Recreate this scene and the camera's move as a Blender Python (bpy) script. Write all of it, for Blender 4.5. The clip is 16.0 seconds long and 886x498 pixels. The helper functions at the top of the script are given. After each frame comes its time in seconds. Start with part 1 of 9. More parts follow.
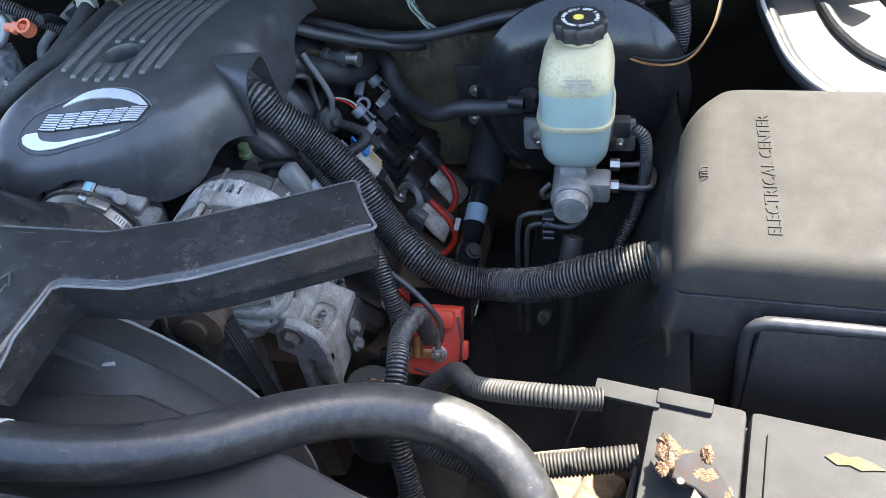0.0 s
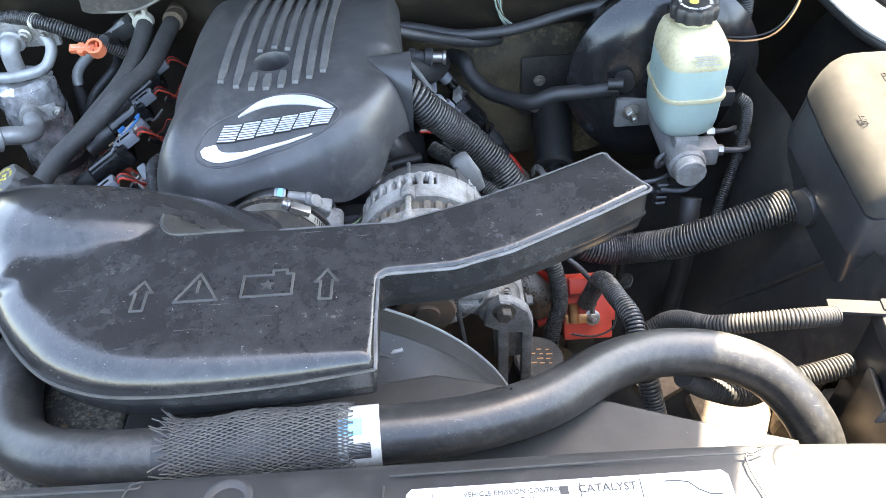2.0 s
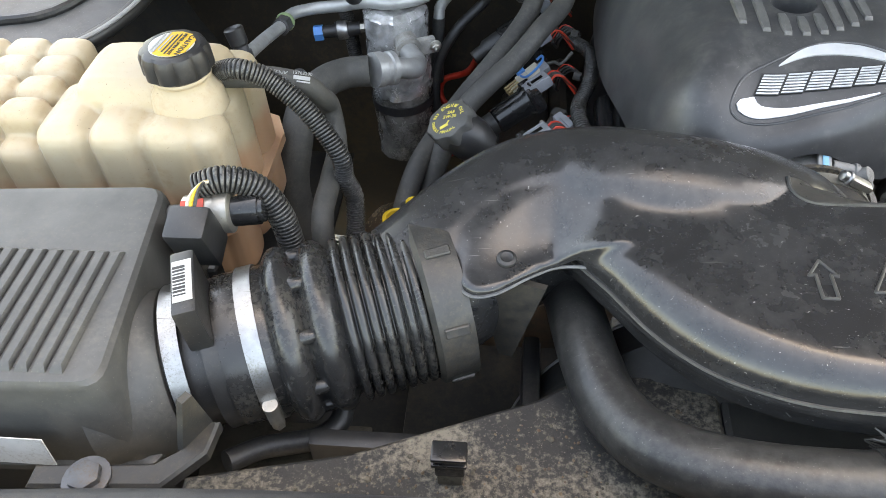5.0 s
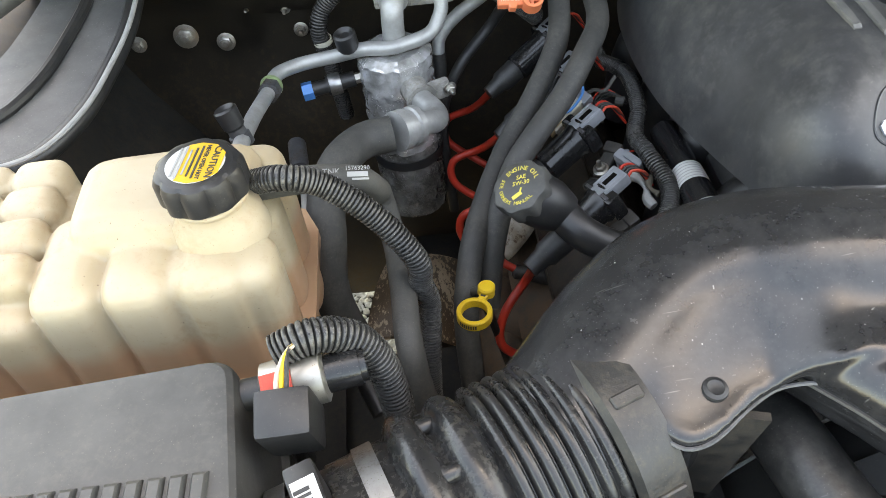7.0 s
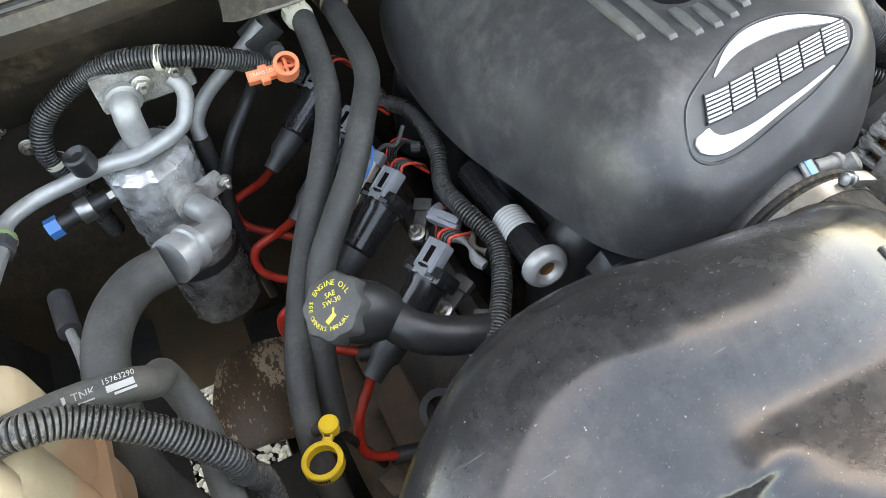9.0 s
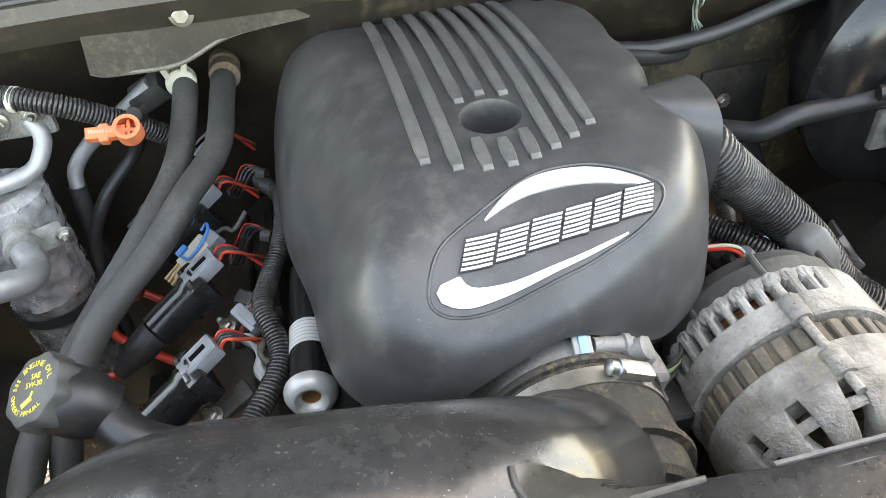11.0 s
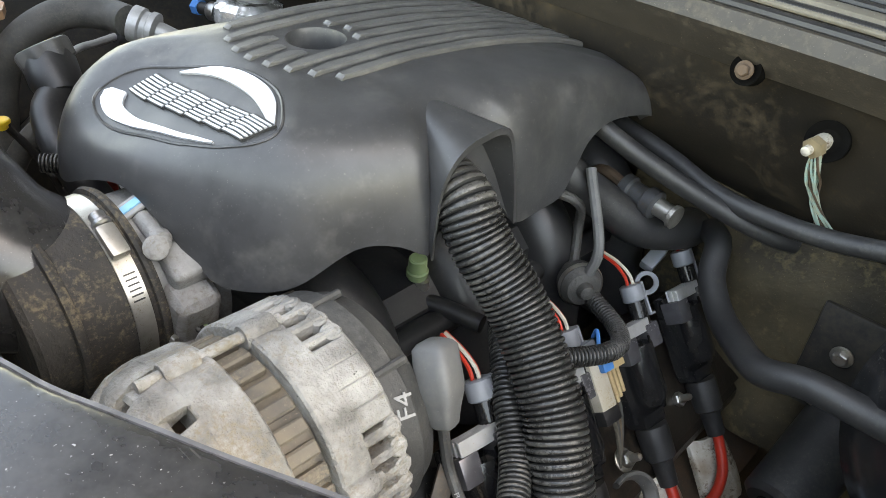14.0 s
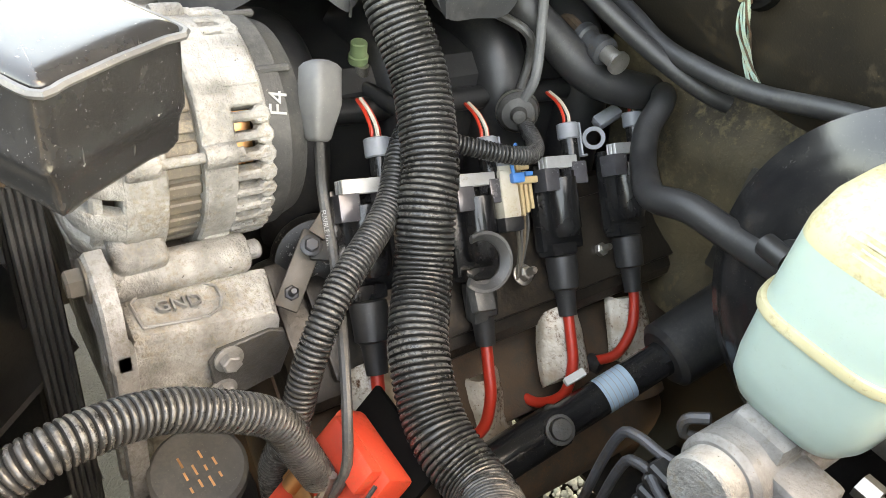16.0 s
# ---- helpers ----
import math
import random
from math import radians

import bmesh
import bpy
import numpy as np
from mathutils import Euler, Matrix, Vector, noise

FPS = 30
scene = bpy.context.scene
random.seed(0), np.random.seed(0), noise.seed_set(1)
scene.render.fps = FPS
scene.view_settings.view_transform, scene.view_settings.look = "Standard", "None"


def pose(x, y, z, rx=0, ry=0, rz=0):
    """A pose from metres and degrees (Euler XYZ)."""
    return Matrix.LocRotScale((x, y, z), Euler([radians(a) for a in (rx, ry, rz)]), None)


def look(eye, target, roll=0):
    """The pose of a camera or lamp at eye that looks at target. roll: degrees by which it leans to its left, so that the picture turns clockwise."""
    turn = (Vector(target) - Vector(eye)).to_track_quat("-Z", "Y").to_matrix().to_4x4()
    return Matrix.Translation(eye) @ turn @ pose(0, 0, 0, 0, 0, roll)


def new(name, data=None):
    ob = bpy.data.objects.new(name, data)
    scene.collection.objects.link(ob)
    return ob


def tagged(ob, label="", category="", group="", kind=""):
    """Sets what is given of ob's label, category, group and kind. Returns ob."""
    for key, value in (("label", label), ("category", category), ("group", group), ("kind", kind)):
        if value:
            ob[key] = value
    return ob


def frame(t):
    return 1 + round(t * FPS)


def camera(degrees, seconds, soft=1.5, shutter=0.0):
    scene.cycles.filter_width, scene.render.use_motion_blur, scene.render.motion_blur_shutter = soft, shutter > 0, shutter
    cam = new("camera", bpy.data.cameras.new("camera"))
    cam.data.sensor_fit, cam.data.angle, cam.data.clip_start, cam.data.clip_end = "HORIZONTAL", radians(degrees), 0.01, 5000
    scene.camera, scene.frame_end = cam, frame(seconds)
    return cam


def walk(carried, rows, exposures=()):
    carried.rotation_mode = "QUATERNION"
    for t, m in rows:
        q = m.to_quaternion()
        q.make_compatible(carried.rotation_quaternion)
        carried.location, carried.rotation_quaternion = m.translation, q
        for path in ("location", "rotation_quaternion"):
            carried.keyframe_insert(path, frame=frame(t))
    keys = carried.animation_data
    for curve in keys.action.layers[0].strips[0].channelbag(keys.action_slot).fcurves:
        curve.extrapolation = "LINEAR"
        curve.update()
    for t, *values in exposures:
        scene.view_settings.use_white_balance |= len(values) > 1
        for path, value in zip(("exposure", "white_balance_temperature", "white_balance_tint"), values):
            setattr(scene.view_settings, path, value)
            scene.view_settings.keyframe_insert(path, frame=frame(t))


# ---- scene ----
cam = camera(60.4, 16.0, 0.5)
METRES, EYE, TILT, LEAN, TURN = 2.4, 1.65, -44.0, 6.5, 11.0
ROWS = [
    (0.0, 0.0, 0.0, 0.0, -0.0, 0.0, -0.0),
    (0.5, -0.0527, -0.0031, 0.0009, -4.26, -0.16, 3.24),
    (1.0, -0.1017, -0.0134, 0.0, -7.75, -0.14, 5.7),
    (1.5, -0.1387, -0.0157, -0.0041, -10.58, 0.05, 6.91),
    (2.0, -0.1678, -0.0091, -0.0063, -11.82, 0.04, 6.87),
    (2.5, -0.2082, 0.0043, -0.0043, -12.49, -0.05, 6.15),
    (3.0, -0.2421, 0.0222, -0.0002, -12.23, -0.35, 5.14),
    (3.5, -0.2732, 0.0355, 0.0001, -11.36, -0.75, 4.01),
    (4.0, -0.3032, 0.048, -0.0015, -9.86, -1.3, 2.79),
    (4.5, -0.3291, 0.0615, 0.0009, -8.43, -1.71, 1.78),
    (5.0, -0.3508, 0.0797, 0.007, -7.05, -1.65, 1.22),
    (7.5, -0.3975, 0.1628, 0.063, -16.05, -3.65, 15.1),
    (8.0, -0.3881, 0.1716, 0.0764, -19.99, -5.29, 19.99),
    (8.5, -0.3775, 0.178, 0.0837, -23.7, -6.86, 23.71),
    (9.0, -0.3609, 0.1864, 0.0867, -26.33, -8.11, 25.9),
    (9.5, -0.3398, 0.1904, 0.0849, -27.51, -8.24, 26.45),
    (10.0, -0.3159, 0.1866, 0.08, -27.05, -6.38, 24.46),
    (12.5, -0.147, 0.1525, 0.032, 0.44, 8.16, -8.53),
    (13.0, -0.1005, 0.1573, 0.0457, 7.5, 7.72, -17.12),
    (13.5, -0.0585, 0.1722, 0.05, 13.8, 5.66, -24.5),
    (14.0, -0.0212, 0.1891, 0.0509, 18.36, 3.29, -30.06),
    (14.5, 0.0041, 0.1992, 0.0473, 21.88, 0.98, -34.08),
    (15.0, 0.0281, 0.2077, 0.0384, 24.39, -1.07, -37.07),
    (15.5, 0.0444, 0.2083, 0.032, 25.51, -2.27, -39.43),
    (16.0, 0.0632, 0.2007, 0.0296, 25.9, -2.51, -40.54),
]
walk(cam, [(t, pose(0, 0, EYE, TILT, LEAN, TURN) @ pose(METRES * x, METRES * y, METRES * z, 90 + pitch, roll, yaw)) for t, x, y, z, yaw, pitch, roll in ROWS],
     [(0.0, 3.65, 6600, 10), (0.5, 4.38, 6900, 10), (1.5, 4.48, 7400, 10), (2.5, 4.5, 7900, 10), (3.0, 4.66, 8200, 10), (4.0, 4.6, 8900, 10), (5.0, 4.08, 10300, 10), (7.5, 4.25, 10800, 10), (8.5, 4.36, 10700, 10), (9.0, 4.36, 10500, 10), (10.0, 4.80, 10900, 10),
      (12.5, 4.32, 11000, 10), (14.0, 4.27, 11000, 10), (15.0, 4.88, 11300, 10), (16.0, 4.95, 12300, 10)])

# ---- world, sun and exposure ----
SUN_DIR = Vector((0.31, 0.50, 1.0)).normalized()
world = bpy.data.worlds.new("sky")
scene.world = world
world.use_nodes = True
_sky = world.node_tree.nodes.new("ShaderNodeTexSky")
_sky.sky_type, _sky.sun_disc = "NISHITA", False
_sky.air_density, _sky.dust_density = 1.0, 2.0
_sky.sun_elevation = math.asin(SUN_DIR.z)
_sky.sun_rotation = math.atan2(SUN_DIR.x, SUN_DIR.y)
world.node_tree.nodes["Background"].inputs[1].default_value = 0.10
world.node_tree.links.new(_sky.outputs[0], world.node_tree.nodes["Background"].inputs[0])
_sun = bpy.data.lights.new("sun", "SUN")
_sun.energy, _sun.angle, _sun.color = 3.5, radians(0.6), (1.0, 0.95, 0.87)
sun = new("sun", _sun)
sun.matrix_world = look(SUN_DIR * 6, (0, 0, 0))


# ---- materials ----
def mat(name, c1, c2=None, rough=0.5, metal=0.0, scale=45, fine=500, bump=0.12, dust=None,
        amount=0.5, dust_scale=14, spec=0.5, rough_var=0.15, sharp=0.18, spots=None, sss=0.0, stretch=None, bump_dist=0.0006, specks=1.1, dust_rough=0.35, level=None, scratch=None):
    """A worn surface: two tones at one scale, dust or stains at another, fine relief."""
    m = bpy.data.materials.new(name)
    m.use_nodes = True
    nt = m.node_tree
    N, L = nt.nodes, nt.links
    b = N["Principled BSDF"]
    c2 = c2 or tuple(v * 0.75 for v in c1)
    tc = N.new("ShaderNodeTexCoord")
    co = tc.outputs["Object"]
    if stretch:
        mp = N.new("ShaderNodeMapping")
        mp.inputs["Scale"].default_value = stretch
        L.new(co, mp.inputs[0])
        co = mp.outputs[0]

    def noise_tex(sc, detail=4, rg=0.6):
        n = N.new("ShaderNodeTexNoise")
        n.inputs["Scale"].default_value, n.inputs["Detail"].default_value, n.inputs["Roughness"].default_value = sc, detail, rg
        L.new(co, n.inputs["Vector"])
        return n.outputs["Fac"]

    def ramp(src, a, z):
        r = N.new("ShaderNodeMapRange")
        r.inputs["From Min"].default_value, r.inputs["From Max"].default_value = a, z
        r.clamp = True
        L.new(src, r.inputs["Value"])
        return r.outputs["Result"]

    def mix(f, a, z):
        x = N.new("ShaderNodeMix")
        x.data_type = "RGBA"
        if isinstance(f, float):
            x.inputs[0].default_value = f
        else:
            L.new(f, x.inputs[0])
        for sock, v in ((x.inputs[6], a), (x.inputs[7], z)):
            if isinstance(v, tuple):
                sock.default_value = (*v, 1)
            else:
                L.new(v, sock)
        return x.outputs[2]

    col = mix(ramp(noise_tex(scale), 0.35, 0.65), c1, c2)
    mask = None
    if dust:
        lo = 0.72 - 0.5 * amount
        grain = N.new("ShaderNodeMath")
        grain.operation = "MULTIPLY_ADD"
        grain.inputs[1].default_value = 0.45
        fine_n = N.new("ShaderNodeMath")
        fine_n.operation = "MULTIPLY"
        fine_n.inputs[1].default_value = 0.55
        L.new(noise_tex(dust_scale, 7, 0.68), fine_n.inputs[0])
        L.new(noise_tex(dust_scale * 14, 3, 0.7), grain.inputs[0])
        L.new(fine_n.outputs[0], grain.inputs[2])
        mask = ramp(grain.outputs[0], lo, lo + sharp)
        col = mix(mask, col, dust)
        if specks:
            col = mix(ramp(noise_tex(800, 2, 0.55), 0.69, 0.74), col, tuple(min(0.5, v * specks) for v in dust))
    if spots:
        sm = ramp(noise_tex(330, 2, 0.5), 0.745, 0.765)
        col = mix(sm, col, spots)
    if level:
        # a residue line left by the fluid
        sx = N.new("ShaderNodeSeparateXYZ")
        L.new(tc.outputs["Object"], sx.inputs[0])
        wob = N.new("ShaderNodeMath")
        wob.operation = "MULTIPLY_ADD"
        wob.inputs[1].default_value = 0.03
        L.new(noise_tex(14, 3), wob.inputs[0])
        L.new(sx.outputs["Z"], wob.inputs[2])
        col = mix(ramp(wob.outputs[0], level[0] + 0.005, level[0] + 0.025), level[1], col)
    if scratch:
        # hairline scuffs in two directions
        for turn, seed in ((0.5, 0.0), (-0.9, 7.0)):
            sm_ = N.new("ShaderNodeMapping")
            sm_.inputs["Rotation"].default_value = (0.2, 0.1, turn)
            sm_.inputs["Location"].default_value = (seed, seed, 0)
            sm_.inputs["Scale"].default_value = (16, 320, 60)
            L.new(tc.outputs["Object"], sm_.inputs[0])
            sn = N.new("ShaderNodeTexNoise")
            sn.inputs["Scale"].default_value, sn.inputs["Detail"].default_value = 1.0, 2
            L.new(sm_.outputs[0], sn.inputs["Vector"])
            col = mix(ramp(sn.outputs["Fac"], 0.735, 0.78), col, scratch)
    L.new(col, b.inputs["Base Color"])
    b.inputs["Metallic"].default_value = metal
    b.inputs["Specular IOR Level"].default_value = spec
    rr = N.new("ShaderNodeMapRange")
    rr.inputs["To Min"].default_value, rr.inputs["To Max"].default_value = max(0.03, rough - rough_var), min(1, rough + rough_var)
    L.new(noise_tex(scale * 0.6, 5), rr.inputs["Value"])
    rout = rr.outputs["Result"]
    if mask is not None:
        mx = N.new("ShaderNodeMath")
        mx.operation, mx.use_clamp = "MULTIPLY_ADD", True
        mx.inputs[1].default_value = dust_rough
        L.new(mask, mx.inputs[0])
        L.new(rout, mx.inputs[2])
        rout = mx.outputs[0]
    L.new(rout, b.inputs["Roughness"])
    if bump:
        bp = N.new("ShaderNodeBump")
        bp.inputs["Strength"].default_value, bp.inputs["Distance"].default_value = bump, bump_dist
        height = noise_tex(fine, 3)
        L.new(height, bp.inputs["Height"])
        L.new(bp.outputs[0], b.inputs["Normal"])
    if sss:
        b.inputs["Subsurface Weight"].default_value = sss
        b.inputs["Subsurface Radius"].default_value = (0.02, 0.015, 0.01)
        b.inputs["Subsurface Scale"].default_value = 0.5
    return m


DUST = (0.30, 0.26, 0.21)
M = {
    "hose_cloth": mat("cloth-wrapped dusty rubber", (0.032, 0.0315, 0.030), (0.050, 0.048, 0.044), 0.6, scale=30, dust=(0.125, 0.117, 0.10), amount=0.48, dust_scale=14, sharp=0.35, bump=0.22, fine=420, bump_dist=0.0006),
    "cover": mat("cover plastic", (0.034, 0.034, 0.035), (0.052, 0.052, 0.053), 0.36, scale=30, fine=2600, bump=0.10, dust=(0.17, 0.163, 0.146), amount=0.45, dust_scale=4, sharp=0.48, specks=0.9, dust_rough=0.2),
    "duct": mat("duct plastic", (0.0145, 0.0145, 0.0152), (0.021, 0.021, 0.022), 0.21, spec=0.6, dust=(0.068, 0.0675, 0.066), amount=0.52, dust_scale=6, sharp=0.6, bump=0.12, fine=260, spots=(0.22, 0.215, 0.20), rough_var=0.07, dust_rough=0.22, specks=1.8, scratch=(0.085, 0.084, 0.08)),
    # paler than the duct: dust plus an edge highlight put into the colour
    "mark": mat("moulded mark with dust and painted highlight", (0.045, 0.044, 0.042), (0.024, 0.024, 0.023), 0.45, dust=(0.085, 0.078, 0.066), amount=0.4, dust_scale=40),
    # ribs lighter than the cover, their lit edges painted into the colour
    "cover_rib": mat("cover ribs with painted lit edges", (0.07, 0.07, 0.069), (0.10, 0.099, 0.095), 0.36, dust=(0.18, 0.17, 0.148), amount=0.45, dust_scale=12, sharp=0.4, bump=0.2, fine=1500),
    "mark_dusty": mat("dusty scooped plastic", (0.030, 0.029, 0.027), (0.045, 0.042, 0.037), 0.32, dust=(0.10, 0.088, 0.068), amount=0.45, dust_scale=20, sharp=0.4),
    "seam_grey": mat("worn grey seam", (0.11, 0.112, 0.118), (0.06, 0.061, 0.064), 0.4, scale=60, dust=(0.16, 0.155, 0.14), amount=0.4, dust_scale=40),
    "rubber": mat("black rubber", (0.018, 0.018, 0.019), (0.026, 0.026, 0.026), 0.46, dust=(0.075, 0.070, 0.060), amount=0.4, dust_scale=20, sharp=0.3),
    "rubber_grey": mat("dusty rubber", (0.036, 0.0355, 0.033), (0.055, 0.053, 0.048), 0.66, dust=(0.11, 0.102, 0.085), amount=0.48, dust_scale=22, sharp=0.3, bump=0.4),
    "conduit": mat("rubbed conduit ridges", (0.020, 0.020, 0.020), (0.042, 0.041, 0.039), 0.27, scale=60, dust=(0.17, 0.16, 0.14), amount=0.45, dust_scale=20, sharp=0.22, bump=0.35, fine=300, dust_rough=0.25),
    "conduit_dusty": mat("dusty conduit plastic", (0.018, 0.0175, 0.016), (0.034, 0.031, 0.027), 0.55, dust=(0.075, 0.066, 0.053), amount=0.50, dust_scale=25, sharp=0.3),
    "plastic": mat("black plastic", (0.014, 0.014, 0.015), (0.022, 0.022, 0.022), 0.40, dust=(0.065, 0.058, 0.047), amount=0.38, dust_scale=18, sharp=0.3),
    "plastic_gloss": mat("glossy black plastic", (0.010, 0.010, 0.011), (0.016, 0.016, 0.016), 0.18, rough_var=0.08, dust=(0.08, 0.07, 0.06), amount=0.25, dust_scale=30),
    "plastic_grey": mat("faded grey plastic", (0.045, 0.045, 0.043), (0.062, 0.061, 0.057), 0.5, dust=(0.12, 0.112, 0.095), amount=0.42, dust_scale=15, sharp=0.35),
    "faded": mat("sun-faded plastic", (0.021, 0.0195, 0.0163), (0.027, 0.0248, 0.0205), 0.85, fine=900, bump=0.3, dust=(0.038, 0.0347, 0.028), amount=0.42, dust_scale=12, sharp=0.4, specks=1.2, spec=0.3),
    "dirty_black": mat("grimy black paint", (0.010, 0.010, 0.010), (0.018, 0.017, 0.015), 0.55, dust=(0.075, 0.06, 0.042), amount=0.5, dust_scale=9, sharp=0.3, bump=0.3),
            "firewall": mat("grimy firewall paint", (0.0085, 0.0070, 0.0052), (0.024, 0.0185, 0.0125), 0.46, scale=8, dust=(0.072, 0.050, 0.027), amount=0.42, dust_scale=7, sharp=0.22, bump=0.4),
                    "insulation": mat("stained tan sound blanket", (0.105, 0.080, 0.043), (0.024, 0.0195, 0.013), 0.8, scale=7, dust=(0.19, 0.152, 0.085), amount=0.40, dust_scale=6, sharp=0.16, bump=0.8, fine=120, bump_dist=0.003),
    "cowl": mat("dusty cowl paint", (0.046, 0.039, 0.031), (0.028, 0.024, 0.0195), 0.5, scale=14, dust=(0.14, 0.118, 0.086), amount=0.42, dust_scale=9, sharp=0.3, bump=0.3),
        "alu": mat("cast aluminium", (0.37, 0.36, 0.335), (0.15, 0.142, 0.13), 0.66, metal=0.2, scale=34, fine=320, bump=1.0, bump_dist=0.002, dust=(0.25, 0.215, 0.165), amount=0.42, dust_scale=20, sharp=0.12, spots=(0.05, 0.046, 0.04)),
    "alu_mid": mat("weathered cast aluminium", (0.26, 0.255, 0.245), (0.16, 0.155, 0.147), 0.55, metal=0.25, fine=420, bump=0.7, bump_dist=0.001, dust=(0.13, 0.108, 0.08), amount=0.42, dust_scale=18, sharp=0.2),
    "alu_dark": mat("greasy cast aluminium", (0.085, 0.083, 0.079), (0.05, 0.049, 0.046), 0.5, metal=0.3, fine=420, bump=0.8, bump_dist=0.001, dust=(0.085, 0.073, 0.055), amount=0.45, dust_scale=18, sharp=0.2),
    "mud": mat("dried mud on rubber", (0.014, 0.0125, 0.011), (0.026, 0.022, 0.018), 0.75, dust=(0.11, 0.088, 0.06), amount=0.45, dust_scale=20, sharp=0.10, bump=1.0, fine=160, bump_dist=0.0015),
    "alu_clean": mat("dull aluminium tube", (0.40, 0.40, 0.39), (0.30, 0.30, 0.29), 0.46, metal=0.45, dust=(0.33, 0.31, 0.27), amount=0.4, dust_scale=25, sharp=0.3),
    "steel": mat("zinc-plated steel", (0.50, 0.48, 0.44), (0.36, 0.34, 0.30), 0.38, metal=0.9, dust=(0.22, 0.17, 0.11), amount=0.35, dust_scale=60),
    "steel_bright": mat("satin stainless steel", (0.36, 0.36, 0.355), (0.27, 0.27, 0.265), 0.34, metal=0.9, rough_var=0.10, scale=90, dust=(0.14, 0.12, 0.09), amount=0.38, dust_scale=40, scratch=(0.16, 0.155, 0.15)),
    "rubber_gloss": mat("shiny grimy rubber", (0.014, 0.014, 0.0145), (0.024, 0.0238, 0.0235), 0.26, scale=40, dust=(0.085, 0.076, 0.06), amount=0.40, dust_scale=16, sharp=0.25, bump=0.2, fine=300),
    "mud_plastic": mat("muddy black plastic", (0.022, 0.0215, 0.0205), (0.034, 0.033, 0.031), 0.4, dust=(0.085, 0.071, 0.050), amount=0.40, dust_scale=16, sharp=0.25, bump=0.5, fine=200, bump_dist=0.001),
    "peeling": mat("peeling brown paint", (0.085, 0.055, 0.033), (0.12, 0.075, 0.042), 0.45, scale=18, dust=(0.46, 0.34, 0.23), amount=0.40, dust_scale=9, sharp=0.03, bump=0.4, stretch=(1.6, 0.7, 1.0)),
    "chrome_dirty": mat("heat-stained sheet steel", (0.52, 0.485, 0.42), (0.30, 0.235, 0.17), 0.42, metal=0.25, scale=26, dust=(0.085, 0.036, 0.014), amount=0.40, dust_scale=16, sharp=0.10, bump=0.8, fine=60, bump_dist=0.003),
    "oily": mat("oily valve cover paint", (0.012, 0.0105, 0.009), (0.030, 0.023, 0.017), 0.33, scale=14, dust=(0.070, 0.047, 0.030), amount=0.44, dust_scale=9, sharp=0.22, bump=0.5, fine=180, bump_dist=0.001),
    "coil_case": mat("polished dark coil case", (0.16, 0.155, 0.165), (0.10, 0.098, 0.105), 0.22, metal=0.5, bump=0.05, dust=(0.16, 0.14, 0.12), amount=0.3, dust_scale=30),
    "blue_paper": mat("pale blue paper label", (0.30, 0.42, 0.50), (0.26, 0.37, 0.45), 0.6, bump=0.05, dust=(0.24, 0.30, 0.33), amount=0.35, dust_scale=40),
    "battery_grey": mat("sun-bleached battery plastic", (0.021, 0.0207, 0.0195), (0.026, 0.0255, 0.024), 0.8, fine=900, bump=0.3, dust=(0.034, 0.0325, 0.029), amount=0.42, dust_scale=12, sharp=0.4, spec=0.3),
    "wall_sheen": mat("sheeny black box wall", (0.020, 0.020, 0.021), (0.030, 0.030, 0.031), 0.32, scale=12, dust=(0.085, 0.082, 0.076), amount=0.45, dust_scale=9, sharp=0.4, rough_var=0.1, dust_rough=0.2),
    "iron": mat("rusty iron", (0.06, 0.045, 0.033), (0.10, 0.06, 0.035), 0.75, dust=(0.16, 0.09, 0.05), amount=0.4, dust_scale=35, bump=0.6),
    "red": mat("red silicone wire", (0.52, 0.032, 0.016), (0.42, 0.026, 0.014), 0.42, dust=(0.35, 0.06, 0.03), amount=0.3, dust_scale=50, bump=0.03),
    "red_plastic": mat("red plastic cap", (0.56, 0.055, 0.028), (0.46, 0.045, 0.025), 0.5, dust=(0.30, 0.09, 0.05), amount=0.4, dust_scale=35, bump=0.08),
    "orange": mat("orange plastic", (0.78, 0.20, 0.09), (0.70, 0.17, 0.075), 0.45, bump=0.05),
    "yellow": mat("yellow plastic", (0.72, 0.46, 0.03), (0.62, 0.38, 0.025), 0.45, dust=(0.25, 0.16, 0.03), amount=0.35, dust_scale=60),
    "yellow_print": mat("yellow print", (0.75, 0.62, 0.10), (0.65, 0.52, 0.09), 0.6, bump=0),
    "yellow_faded": mat("bleached yellow sticker", (0.17, 0.155, 0.05), (0.13, 0.125, 0.055), 0.55, scale=18, bump=0.02, dust=(0.10, 0.105, 0.10), amount=0.42, dust_scale=10),
    "hinge_grey": mat("speckled grey panel paint", (0.085, 0.085, 0.083), (0.06, 0.06, 0.058), 0.5, dust=(0.13, 0.127, 0.118), amount=0.45, dust_scale=30, specks=2.0),
    "dry_leaf": mat("dry yellow leaf", (0.060, 0.043, 0.012), (0.04, 0.03, 0.011), 0.8, scale=90, bump=0.4),
    # near-black colour paints the shade inside slots and pockets
    "recess": mat("recess shade in near black", (0.003, 0.003, 0.003), (0.005, 0.0046, 0.004), 0.95, spec=0.05, bump=0.2),
    # copy of the zinc with sun allowed for in a darker colour
    "zinc_sun_toned": mat("plated strap darkened for direct sun", (0.024, 0.0255, 0.028), (0.016, 0.017, 0.0185), 0.8, scale=30, spec=0.2, dust=(0.050, 0.026, 0.011), amount=0.44, dust_scale=40),
